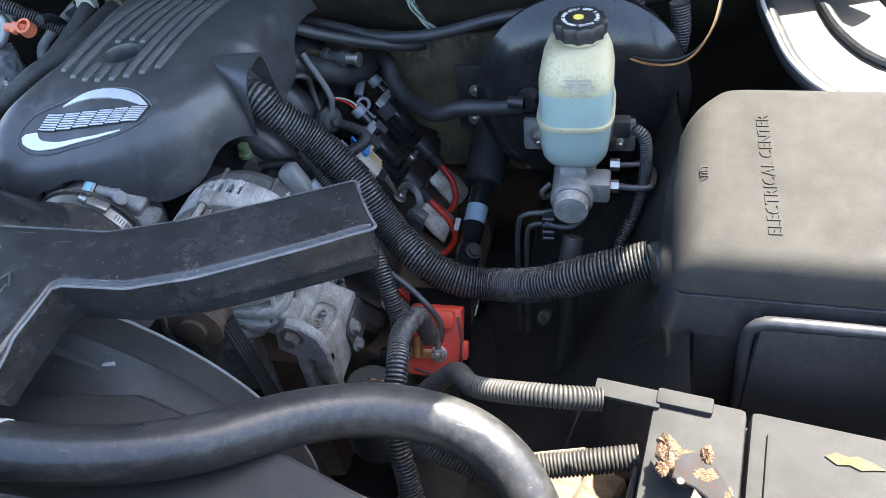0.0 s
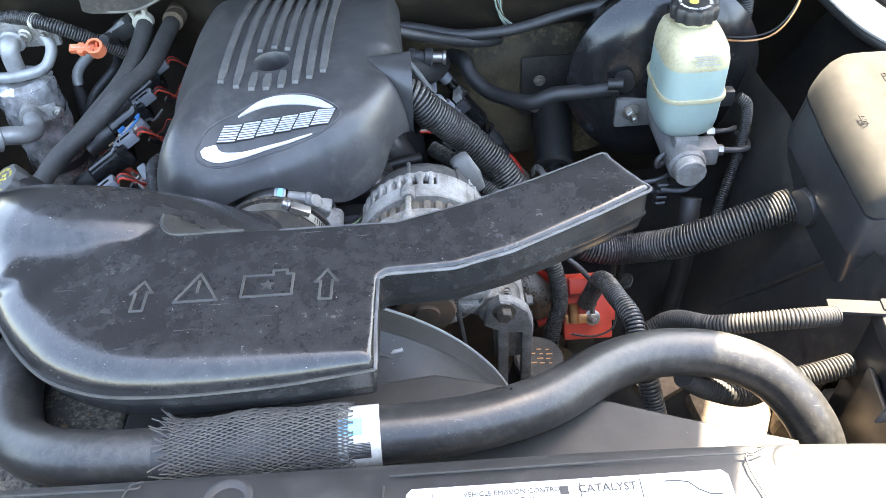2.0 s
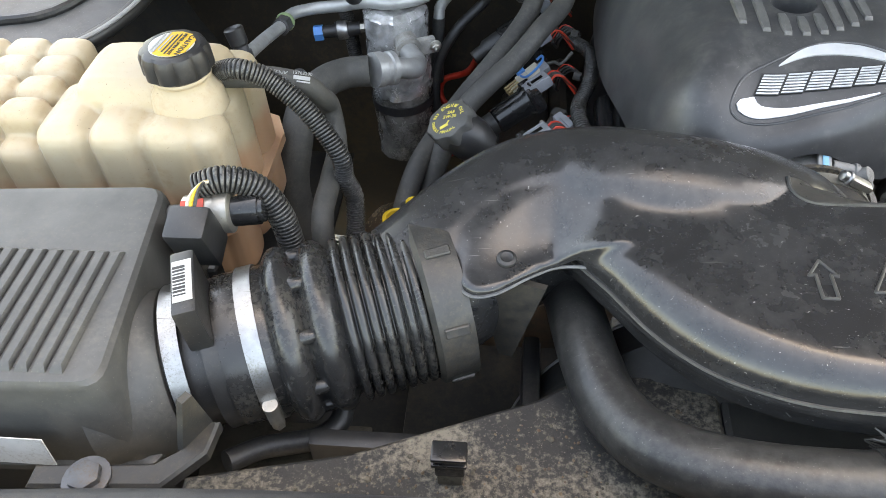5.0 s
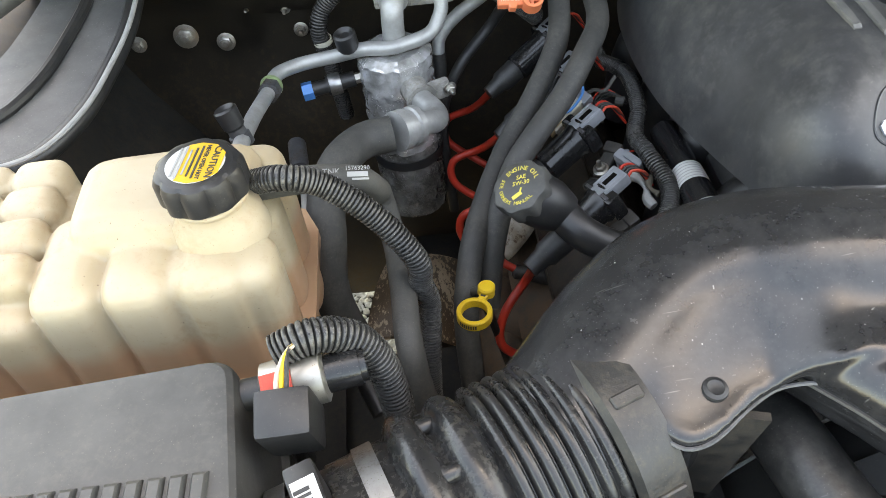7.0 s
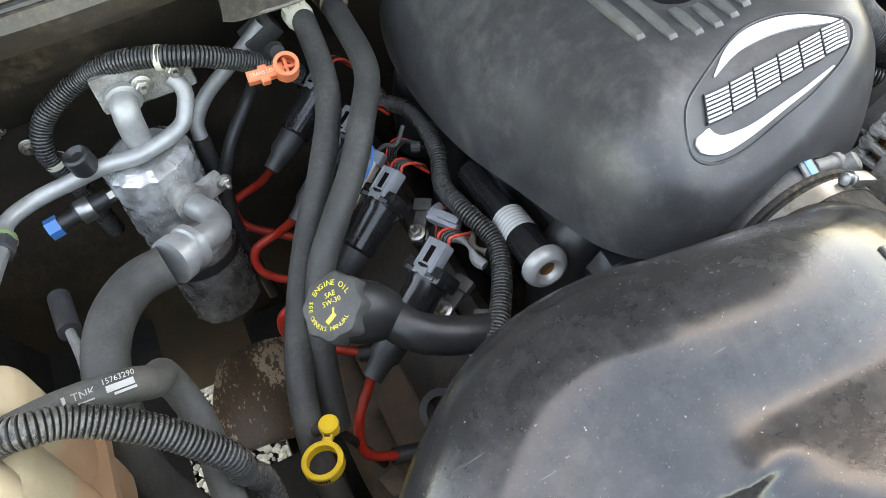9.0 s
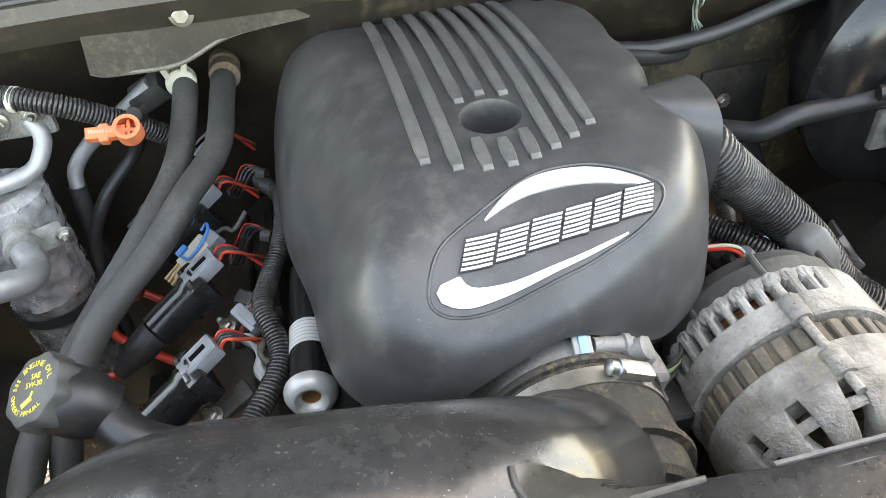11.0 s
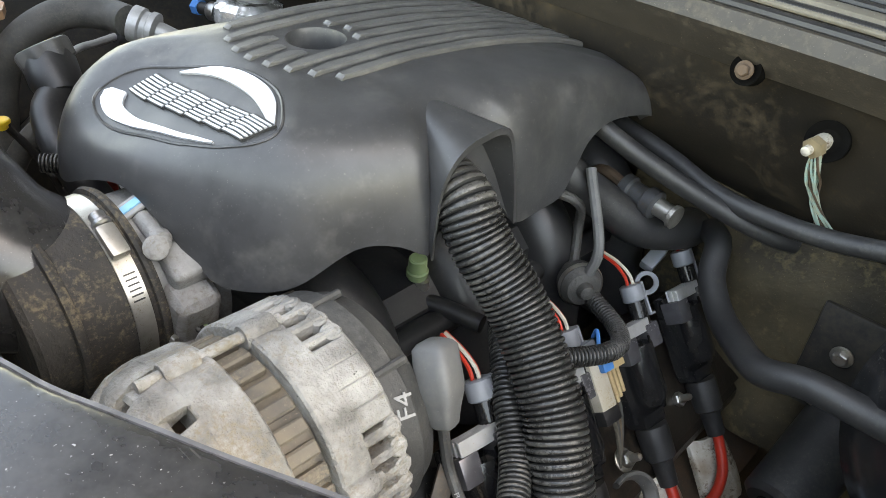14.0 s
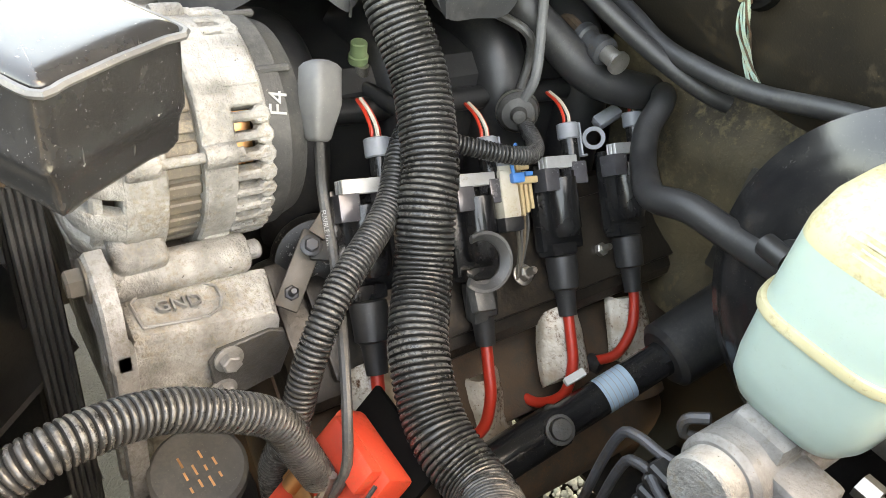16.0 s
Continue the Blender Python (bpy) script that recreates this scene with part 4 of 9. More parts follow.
    loops.append([(p[0] + (H[0] - p[0]) * 0.05, p[1] + (H[1] - p[1]) * 0.05, p[2] + 0.003) for p in loops[-1]])
    well = [[(H[0] + r * (p[0] - H[0]) / 0.0215, H[1] + r * (p[1] - H[1]) / 0.0215, z) for p in loops[0]] for r, z in ((0.018, 1.19), (0.020, 1.215))]
    shell = part("shell", loft(well + loops, True, False), "cover", ob, smooth=50)
    part("bolt", hexbolt((H[0], H[1], 1.19), (0, 0, 1), 0.006), "steel", ob)
    # flare over the wiring conduit: a half cone that opens to the side
    A = np.array((-0.500, 0.728, 1.2235))
    arch = spline([(-0.424, 0.690, 1.136), (-0.422, 0.689, 1.165), (-0.421, 0.691, 1.190), (-0.420, 0.698, 1.206), (-0.420, 0.711, 1.2150), (-0.420, 0.728, 1.2180), (-0.421, 0.744, 1.2175), (-0.423, 0.757, 1.211),
                   (-0.425, 0.767, 1.192), (-0.427, 0.777, 1.160), (-0.429, 0.786, 1.124)], 0.004)[0]
    C0 = np.array((-0.422, 0.727, 1.165))
    outer = [[tuple(A + (p - A) * u) for p in arch] for u in np.linspace(0.04, 1.0, 14)]
    inner = [[tuple(A + (p + (C0 - p) * 0.055 - A) * u - np.array((0, 0, 0.002))) for p in arch] for u in np.linspace(1.0, 0.06, 14)]
    part("flare", loft(outer + inner, False, False, closed=False), "cover", ob, "raised flare over the wiring conduit", smooth=50)
    # ribs: eight raised bars whose front ends lie on an arc
    front = ((-0.645, 0.687), (-0.625, 0.674), (-0.606, 0.668), (-0.589, 0.667), (-0.572, 0.670), (-0.556, 0.676), (-0.540, 0.684), (-0.5245, 0.695))
    for x, y0 in front:
        runs = [(y0, 1.0)]
        if abs(x - H[0]) < 0.021:
            gap = math.sqrt(0.0285 ** 2 - (x - H[0]) ** 2)
            runs = [(y0, H[1] - gap), (H[1] + gap, 1.0)]
        for a, b in runs:
            n = max(3, int((b - a) / 0.016))
            loops = []
            for j in range(n + 1):
                y = a + (b - a) * j / n
                xx = x + (x - CX) * 0.10 * (y - 0.69)
                end = j in (0, n)
                w, h = (0.0036, 0.0008) if end else (0.0048, 0.0030)
                z = cover_height(xx, y)
                loops.append([(xx - w, y, z - 0.002), (xx - w, y, z + h * 0.45), (xx - w * 0.78, y, z + h), (xx + w * 0.78, y, z + h), (xx + w, y, z + h * 0.45), (xx + w, y, z - 0.002)])
                if j == 0:
                    loops.append([(p[0], p[1] + 0.003, p[2] + (0.0022 if p[2] > z else 0)) for p in loops[-1]])
            part("rib", loft(loops), "cover_rib", ob, smooth=25)
    # emblem: raised plaque, crescent, swoosh and six slanted bars, laid on the shell
    tree = BVHTree.FromPolygons([v.co for v in shell.data.vertices], [p.vertices for p in shell.data.polygons])

    def on(x, y, h=0.0):
        hit = tree.ray_cast(Vector((x, y, 1.4)), Vector((0, 0, -1)))
        z = hit[0].z if hit[0] else cover_height(x, y)
        n = hit[1] if hit[1] and hit[1].z > 0.2 else Vector((0, 0, 1))
        q = Vector((x, y, z)) + n * h
        return tuple(q)

    def strip(name, top, bot, h, material, parent=ob, label=""):
        """A raised strip between two runs of plan points."""
        a, _ = spline([(*p, 0) for p in top], 0.004)
        b, _ = spline([(*p, 0) for p in bot], 0.004)
        n = 26
        ia, ib = np.linspace(0, len(a) - 1, n), np.linspace(0, len(b) - 1, n)
        A = [(np.interp(t, range(len(a)), a[:, 0]), np.interp(t, range(len(a)), a[:, 1])) for t in ia]
        B = [(np.interp(t, range(len(b)), b[:, 0]), np.interp(t, range(len(b)), b[:, 1])) for t in ib]
        lo = []
        for p, q in zip(A, B):
            mid = [(p[0] + (q[0] - p[0]) * u, p[1] + (q[1] - p[1]) * u) for u in (0, 0.33, 0.67, 1)]
            lo.append([on(*p, -0.002)] + [on(*m, h) for m in mid] + [on(*q, -0.002)])
        return part(name, loft(lo), material, parent, label, smooth=30)
    groove = [(-0.6654, 0.5955), (-0.6586, 0.5859), (-0.6327, 0.5833), (-0.6014, 0.587), (-0.5533, 0.5955), (-0.5163, 0.6086), (-0.5009, 0.6257), (-0.512, 0.6408), (-0.541, 0.657), (-0.5769, 0.6571), (-0.6195, 0.6399), (-0.6513, 0.6211)]
    gp, _ = spline([(*p, 0) for p in groove], 0.004, closed=True)
    pts = [on(p[0], p[1], 0.0) for p in gp]
    part("plaque_edge", sweep(pts + [pts[0]], 0.0013, 6, 0.004, cap=False), "cover", ob)
    strip("crescent", [(-0.6191, 0.6339), (-0.5982, 0.6483), (-0.5763, 0.6553), (-0.5525, 0.6558), (-0.5311, 0.6491), (-0.515, 0.6381), (-0.507, 0.6309)],
          [(-0.6187, 0.6330), (-0.5954, 0.6411), (-0.5724, 0.6437), (-0.5484, 0.6422), (-0.5276, 0.6359), (-0.5132, 0.6308), (-0.5068, 0.6302)], 0.0018, "logo", ob, "silver crescent of the emblem")
    strip("swoosh", [(-0.6450, 0.6046), (-0.6582, 0.6004), (-0.661, 0.5949), (-0.6557, 0.5904), (-0.6423, 0.5877), (-0.626, 0.5883), (-0.6025, 0.591), (-0.5724, 0.5956), (-0.547, 0.5998), (-0.5332, 0.6034)],
          [(-0.6434, 0.6045), (-0.6420, 0.6015), (-0.6390, 0.5985), (-0.6302, 0.5966), (-0.6118, 0.5958), (-0.5884, 0.5974), (-0.5585, 0.6006), (-0.5335, 0.6044)], 0.0018, "logo", ob, "silver swoosh of the emblem")
    # six slanted dark blocks under fine silver stripes
    widths = (0.0205, 0.0190, 0.0195, 0.0175, 0.0175, 0.0195)
    x0 = -0.6425
    for i, w in enumerate(widths):
        y0 = 0.6072 + 0.0011 * i
        sl, hh = 0.0090, 0.0180
        lean = lambda y: sl * (y - y0) / hh

        def slab(ya, yb, h, xa, xb):
            r = [[on(x + lean(y), y, k) for y, k in ((ya, -0.002), (ya, h), (yb, h), (yb, -0.002))] for x in (xa, xa + (xb - xa) * 0.5, xb)]
            return loft(r)
        base = part("slanted_block", slab(y0 - 0.0006, y0 + hh + 0.0006, 0.0022, x0 - 0.0007, x0 + w + 0.0007), "flat_black", ob, "dark raised block of the emblem", smooth=30)
        for k in range(7):
            ya = y0 + hh * k / 7
            part("stripe", slab(ya, ya + hh * 0.078, 0.0030, x0, x0 + w), "logo_bar", base, "silver stripe", smooth=30)
        x0 += w + 0.0028
    return ob


# ---- air duct ----
def build_air_duct():
    ob = thing("air_duct", (-0.60, 0.40, 1.10), "scuffed black plastic air duct with resonator arm and arrow marks", "air duct")
    # outline of the resonator: x, y, edge radius, depth
    o = [(-0.453, 0.262, .012, .052), (-0.541, 0.257, .022, .056), (-0.622, 0.257, .026, .06), (-0.682, 0.264, .030, .06), (-0.735, 0.288, .034, .06), (-0.772, 0.324, .034, .06), (-0.803, 0.366, .026, .055),
         (-0.818, 0.390, .020, .045), (-0.835, 0.415, .020, .045), (-0.86, 0.445, .016, .045),
         (-0.85, 0.470, .014, .05), (-0.78, 0.470, .014, .05), (-0.70, 0.462, .012, .05), (-0.653, 0.449, .006, .05), (-0.60, 0.426, .004, .05), (-0.545, 0.421, .004, .05), (-0.436, 0.421, .004, .045),
         (-0.372, 0.440, .004, .050), (-0.303, 0.469, .004, .052), (-0.229, 0.503, .004, .054), (-0.213, 0.474, .005, .056), (-0.195, 0.445, .004, .056), (-0.245, 0.418, .004, .055), (-0.289, 0.396, .004, .054),
         (-0.333, 0.375, .004, .053), (-0.385, 0.359, .004, .052), (-0.444, 0.357, .004, .052), (-0.452, 0.352, .004, .052), (-0.453, 0.30, .004, .052)]
    n = len(o)
    dense = []
    for i in range(n):
        a, b = np.array(o[i]), np.array(o[(i + 1) % n])
        for u in (0, 0.34, 0.67):
            dense.append(a + (b - a) * u)
    # soften only the long curves
    D = [d.copy() for d in dense]
    for _ in range(2):
        for i in range(3, 3 * 12):
            D[i] = 0.25 * D[i - 1] + 0.5 * D[i] + 0.25 * D[i + 1]
    n = len(D)
    nrm = []
    for i in range(n):
        t = D[(i + 1) % n][:2] - D[i - 1][:2]
        nn = np.array([t[1], -t[0]])
        nrm.append(nn / (np.linalg.norm(nn) + 1e-9))
    area = sum(D[i][0] * D[(i + 1) % n][1] - D[(i + 1) % n][0] * D[i][1] for i in range(n))
    if area < 0:
        nrm = [-v for v in nrm]
    top = 1.2315

    def crest(x):
        u = min(1.0, max(0.0, (-0.785 - x) / 0.065))
        return top - 0.0315 * u * u * (3 - 2 * u)
    loops = []
    for a in np.linspace(0, math.pi / 2, 6):
        loops.append([(d[0] - m[0] * d[2] * (1 - math.sin(a)), d[1] - m[1] * d[2] * (1 - math.sin(a)), crest(d[0]) - d[2] * 0.9 * (1 - math.cos(a))) for d, m in zip(D, nrm)])
    # a fine flange at mid-depth, then the lower half
    for off, k in ((0.0, 0.55), (0.0016, 0.60), (0.0016, 0.66), (-0.001, 0.70), (-0.004, 1.0), (-0.012, 1.08)):
        loops.append([(d[0] + m[0] * off, d[1] + m[1] * off, crest(d[0]) - max(d[2] * 0.9, d[3] * k)) for d, m in zip(D, nrm)])
    res = loft(loops)
    flat = [(d[0] - m[0] * d[2], d[1] - m[1] * d[2]) for d, m in zip(D, nrm) if d[0] > -0.770]
    filler = plate(flat, top - 0.03, top)
    ring = [(d[0] - m[0] * d[2], d[1] - m[1] * d[2]) for d, m in zip(D, nrm)]
    # round trunk from the neck over to the throttle body
    trunk = [(-0.958, 0.382, 1.138, .064), (-0.928, 0.408, 1.144, .0665), (-0.890, 0.443, 1.153, .069), (-0.850, 0.468, 1.165, .069), (-0.807, 0.471, 1.177, .067), (-0.770, 0.458, 1.187, .066), (-0.71, 0.452, 1.184, .065), (-0.655, 0.459, 1.165, .062),
             (-0.615, 0.482, 1.130, .057), (-0.600, 0.515, 1.106, .052)]
    C, s = spline(trunk, 0.012)
    rr = C[:, 3]
    tr = sweep([tuple(c[:3]) for c in C], lambda u: float(np.interp(u * s[-1], s, rr)), 32, 0.012)
    # skin that runs from the trunk down into the panel and out into the mounting tab
    tab = [(-0.918, 0.392), (-0.909, 0.371), (-0.901, 0.356), (-0.891, 0.349), (-0.878, 0.351), (-0.867, 0.357), (-0.857, 0.364), (-0.845, 0.371), (-0.831, 0.377), (-0.815, 0.3775), (-0.802, 0.374)]
    tab_z = lambda x: 1.2015 + 0.10 * (x + 0.868) * (1 if x > -0.868 else 0.3)
    tx = [p[0] for p in trunk[:8]]
    slices = []
    for x in np.linspace(-0.916, -0.66, 60):
        if x < -0.802:
            yf = float(np.interp(x, [p[0] for p in tab], [p[1] for p in tab]))
        else:
            xx = max(x, -0.775)
            yf = min(a[1] + (b[1] - a[1]) * (xx - a[0]) / (b[0] - a[0]) for a, b in zip(ring, ring[1:] + ring[:1]) if (a[0] - xx) * (b[0] - xx) < 0)
            if x < xx:
                yf = 0.374 + (yf - 0.374) * (x + 0.802) / 0.027
        yc, zc, rc = (float(np.interp(x, tx, [p[i] for p in trunk[:8]])) for i in (1, 2, 3))
        zf = max(tab_z(x) if x < -0.80 else 0, crest(x)) - 0.0003
        ye = max(yf + 0.004, yc - 0.012)
        y0 = max(yf, ye - float(np.interp(x, (-0.83, -0.77), (0.085, 0.050))))
        loop = [(x, yf, zf - 0.012), (x, yf, zf)] + [(x, y0 + (ye - y0) * t, zf + max(0.0, zc + rc - 0.004 - zf) * (t * t * (3 - 2 * t))) for t in np.linspace(0.05, 1, 12)]
        slices.append(loop + [(x, ye, zf - 0.012)])
    skin = loft(slices)
    body = part("body", weld((res, filler, skin, tr), 0.0026, 12), "duct", ob, smooth=60)
    # mounting tab with its rivet
    tab = [(-0.790, 0.365), (-0.802, 0.374), (-0.815, 0.3775), (-0.831, 0.377), (-0.845, 0.371), (-0.857, 0.364), (-0.867, 0.357), (-0.878, 0.351), (-0.891, 0.349), (-0.901, 0.356), (-0.909, 0.371), (-0.920, 0.390), (-0.915, 0.43), (-0.87, 0.465), (-0.80, 0.45), (-0.775, 0.40)]
    P, _ = spline([(x, y, 0) for x, y in tab], 0.006, closed=True)
    part("seam", sweep([(p[0], p[1], 1.195 + 0.10 * (p[0] + 0.868) * (1 if p[0] > -0.868 else 0.3)) for p in P[:int(len(P) * 0.48)]], 0.0014, 6, 0.004), "seam_grey", body, "pale worn seam")
    part("rivet", lathe((-0.868, 0.379, 1.2043), (0.05, -0.1, 1), [(0, 0.008), (0.002, 0.0075), (0.003, 0.005), (0.002, 0.003)], 20), "plastic", body)
    part("bracket", plate([(-0.030, 0.0), (0.026, 0.0), (0.004, -0.085), (-0.008, -0.085)], -0.003, 0.003, frame_at((-0.862, 0.372, 1.190), (1, -0.3, 0), (-0.3, -1, 0.1))), "dirty_black", ob, "hanging black bracket")
    # moulding seam: a fine worn bead round the resonator
    bead = []
    for d, q in zip(D, nrm):
        dz = d[2] * 0.9 + 0.002 if d[2] > 0.006 else 0.0045
        if -0.935 < d[0] < -0.84:
            dz = 0.007
        bead.append((d[0] + q[0] * 0.0006, d[1] + q[1] * 0.0006, crest(d[0]) - dz))
    k = next(i for i, p in enumerate(bead) if p[0] < -0.815)
    j = next(i for i, p in enumerate(bead) if i > k and p[0] > -0.56)
    part("seam", sweep(bead[:k + 1], 0.0015, 6, 0.004), "mark", body)
    part("seam", sweep(bead[j:] + bead[:1], 0.0017, 6, 0.004), "seam_grey", body, "pale worn seam")
    # scooped end of the trunk beyond a moulded step
    tree = BVHTree.FromPolygons([v.co for v in body.data.vertices], [p.vertices for p in body.data.polygons])

    def lay(x, y, h):
        hit = tree.ray_cast(Vector((x, y, 1.4)), Vector((0, 0, -1)))
        return hit[0] + hit[1] * h if hit[0] else Vector((x, y, top - 0.01))
    low = spline([(-.657, .447, 0), (-.657, .438, 0), (-.652, .428, 0), (-.643, .4215, 0), (-.627, .420, 0), (-.605, .4205, 0), (-.578, .4215, 0)], 0.003)[0]
    high = spline([(-.657, .447, 0), (-.648, .4485, 0), (-.636, .4460, 0), (-.620, .4400, 0), (-.603, .4330, 0), (-.590, .4275, 0), (-.577, .4222, 0)], 0.003)[0]
    n = 30
    pick = lambda c, u: (np.interp(u * (len(c) - 1), range(len(c)), c[:, 0]), np.interp(u * (len(c) - 1), range(len(c)), c[:, 1]))
    lo = []
    for u in np.linspace(0, 1, n):
        p, q = pick(low, u), pick(high, u)
        lo.append([lay(*p, -0.001)] + [lay(p[0] + (q[0] - p[0]) * w, p[1] + (q[1] - p[1]) * w, 0.0010) for w in (0.02, 0.35, 0.7, 0.98)] + [lay(*q, -0.001)])
    part("scoop", loft(lo), "mark_dusty", body, "dusty scooped end of the trunk", smooth=60)
    part("seam", sweep([lay(*pick(low, u), 0.0006) for u in np.linspace(0, 1, 24)], 0.0016, 6, 0.004), "mark", body)
    # raised marks: arrows, warning triangle, battery
    def line(name, pts, closed=True, w=0.0011, par=body):
        q = [Vector((x, y, top + 0.0003)) for x, y in pts]
        if closed:
            q = q + [q[0]]
        g = []
        for a, b in zip(q, q[1:]):
            d = (b - a).normalized()
            g.append(obox((a + b) / 2, ((b - a).length + w * 1.6, w * 2, 0.0026), d, (0, 0, 1), 0.0006, 1))
        part(name, join(*g), "mark", par)

    def arrow(x, y):
        line("arrow_mark", [(x - .005, y - .034), (x + .005, y - .034), (x + .005, y - .013), (x + .0095, y - .014), (x, y), (x - .0095, y - .014), (x - .005, y - .013)])
    arrow(-0.654, 0.362)
    arrow(-0.495, 0.362)
    line("triangle_mark", [(-0.606, 0.367), (-0.624, 0.335), (-0.587, 0.335)])
    line("triangle_mark", [(-0.6055, 0.358), (-0.6055, 0.345)], False)
    line("battery_mark", [(-0.567, 0.336), (-0.524, 0.336), (-0.524, 0.360), (-0.530, 0.360), (-0.530, 0.365), (-0.542, 0.365), (-0.542, 0.360), (-0.567, 0.360)])
    star = [(-0.5455 + (0.0065 if k % 2 == 0 else 0.003) * math.sin(k * math.pi / 5), 0.348 + (0.0065 if k % 2 == 0 else 0.003) * math.cos(k * math.pi / 5)) for k in range(10)]
    v, f = plate(star, top - 0.001, top + 0.0014)
    part("star_mark", (v, f), "mark", body)
    return ob


def build_boot():
    ob = thing("intake_boot", (-1.0, 0.37, 1.07), "black rubber accordion intake boot with plastic clamp band", "intake boot")
    a, b = Vector((-0.945, 0.386, 1.140)), Vector((-1.062, 0.344, 1.134))
    ax = (b - a).normalized()
    prof = [(-0.038, 0.066), (-0.038, 0.069), (-0.032, 0.0705), (-0.010, 0.0712), (-0.006, 0.066)]
    part("collar", lathe(a, ax, prof, 48, False), "mud_plastic", ob, "worn plastic clamp band with dried mud")
    p = [(-0.012, 0.063), (-0.006, 0.063)]
    for k in range(7):
        d = -0.006 + k * 0.0090
        r = 0.0668 + 0.0003 * k
        p += [(d, 0.0612), (d + 0.0012, r - 0.0016), (d + 0.0026, r - 0.0003), (d + 0.0042, r), (d + 0.0058, r - 0.0003), (d + 0.0072, r - 0.0016), (d + 0.0084, 0.0612)]
    for k, (d, r) in enumerate(((0.058, 0.0715), (0.086, 0.0730))):
        p += [(d, 0.060), (d + 0.004, r - 0.005), (d + 0.009, r - 0.001), (d + 0.013, r), (d + 0.018, r - 0.001), (d + 0.022, r - 0.005), (d + 0.026, 0.061)]
    p += [(0.114, 0.062), (0.150, 0.062)]
    part("bellows", lathe(a, ax, p, 64, False), "rubber_gloss", ob, smooth=75)
    u = ax.orthogonal().normalized()
    for k in range(9):
        w = 2 * math.pi * k / 9 + 0.15
        rd = u * math.cos(w) + ax.cross(u) * math.sin(w)
        part("blister", lathe(a + ax * 0.074 + rd * 0.0620, ax, [(0, 0.001), (0.003, 0.004), (0.008, 0.0062), (0.018, 0.0062), (0.023, 0.004), (0.026, 0.001)], 14), "rubber_gloss", ob)
    for k in range(7):
        w = 2 * math.pi * k / 7 + 0.3
        u = ax.orthogonal().normalized()
        q = a - ax * 0.024 + (u * math.cos(w) + ax.cross(u) * math.sin(w)) * 0.0710
        part("notch", obox(q, (0.020, 0.008, 0.004), ax, q - a + ax * 0.024, 0.001, 1), "mud_plastic", ob)
    return ob, a, ax


def build_maf(a, ax):
    ob = thing("airflow_sensor", (-1.10, 0.33, 1.07), "black mass airflow sensor tube between bright clamps", "airflow sensor")
    s = a + ax * 0.116
    part("tube", lathe(s, ax, [(0, 0.0555), (0.105, 0.0555)], 48, True), "plastic", ob)
    for d, nm in ((0.003, "hose_clamp"), (0.060, "hose_clamp")):
        c = part(nm, lathe(s + ax * d, ax, [(0, 0.0625), (0.0, 0.0638), (0.013, 0.0638), (0.013, 0.0625)], 56, False), "steel_bright", ob, "bright stainless hose clamp")
        u = Vector((0.1, -1, -0.05))
        u = (u - ax * ax.dot(u)).normalized()
        q = s + ax * (d + 0.006) + u * 0.067
        t = ax.cross(u)
        part("screw", join(lathe(q - t * 0.012, t, [(0, 0.006), (0.022, 0.006)], 12), lathe(q - t * 0.020, t, [(0, 0.0055), (0.008, 0.0055)], 6)), "steel", c)
    part("ring", lathe(s + ax * 0.028, ax, [(0, 0.060), (0.018, 0.061)], 48), "plastic", ob)
    u = Vector((0.15, 0.05, 1))
    u = (u - ax * ax.dot(u)).normalized()
    t = ax.cross(u)
    hb = part("housing", obox(s + ax * 0.044 + u * 0.072 - t * 0.004, (0.018, 0.062, 0.044), ax, u, 0.003), "plastic", ob)
    lb = part("label", obox(s + ax * 0.044 + u * 0.0945 - t * 0.004, (0.014, 0.040, 0.0008), ax, u, 0, 1), "paper", hb, "white barcode label")
    for k in range(9):
        part("printed_bar", obox(s + ax * 0.046 + u * 0.0951 - t * (0.018 - k * 0.0034), (0.009, 0.0011 + 0.0006 * (k % 3), 0.0005), ax, u, 0, 1), "flat_black", lb)
    return ob, s, ax


def build_airbox():
    ob = thing("air_filter_box", (-1.29, 0.34, 1.0), "dusty grey-black air filter box with ribbed lid", "air filter box")
    # lid: sloping shoulder to the tube side
    lo = [(-1.126, 0.243), (-1.150, 0.449), (-1.50, 0.430), (-1.50, 0.225)]
    def ring(off, z):
        c = np.mean(lo, axis=0)
        pts = []
        for i in range(4):
            p, q, r = (np.array(lo[(i + k) % 4]) for k in (-1, 0, 1))
            a, b = (p - q) / np.linalg.norm(p - q), (r - q) / np.linalg.norm(r - q)
            q2 = q + (c - q) / np.linalg.norm(c - q) * off
            for u in np.linspace(0, 1, 5):
                rad = 0.016
                pts.append(q2 + a * rad * (1 - u) ** 2 + b * rad * u ** 2)
        return [(p[0], p[1], z) for p in pts]
    part("lid", loft([ring(-0.006, 1.105), ring(-0.006, 1.112), ring(0.0, 1.115), ring(0.003, 1.160), ring(0.006, 1.202), ring(0.008, 1.2075), ring(0.012, 1.2105), ring(0.017, 1.211)]), "plastic_grey", ob, smooth=24)
    for k in range(15):
        x = -1.166 - k * 0.0125
        part("rib", loft([[(x - w, y0, z), (x + w, y0, z), (x + w, y1, z), (x - w, y1, z)] for w, y0, y1, z in ((0.0050, 0.252, 0.366, 1.2095), (0.0046, 0.254, 0.365, 1.2125), (0.0030, 0.258, 0.362, 1.2150))]), "plastic_grey", ob)
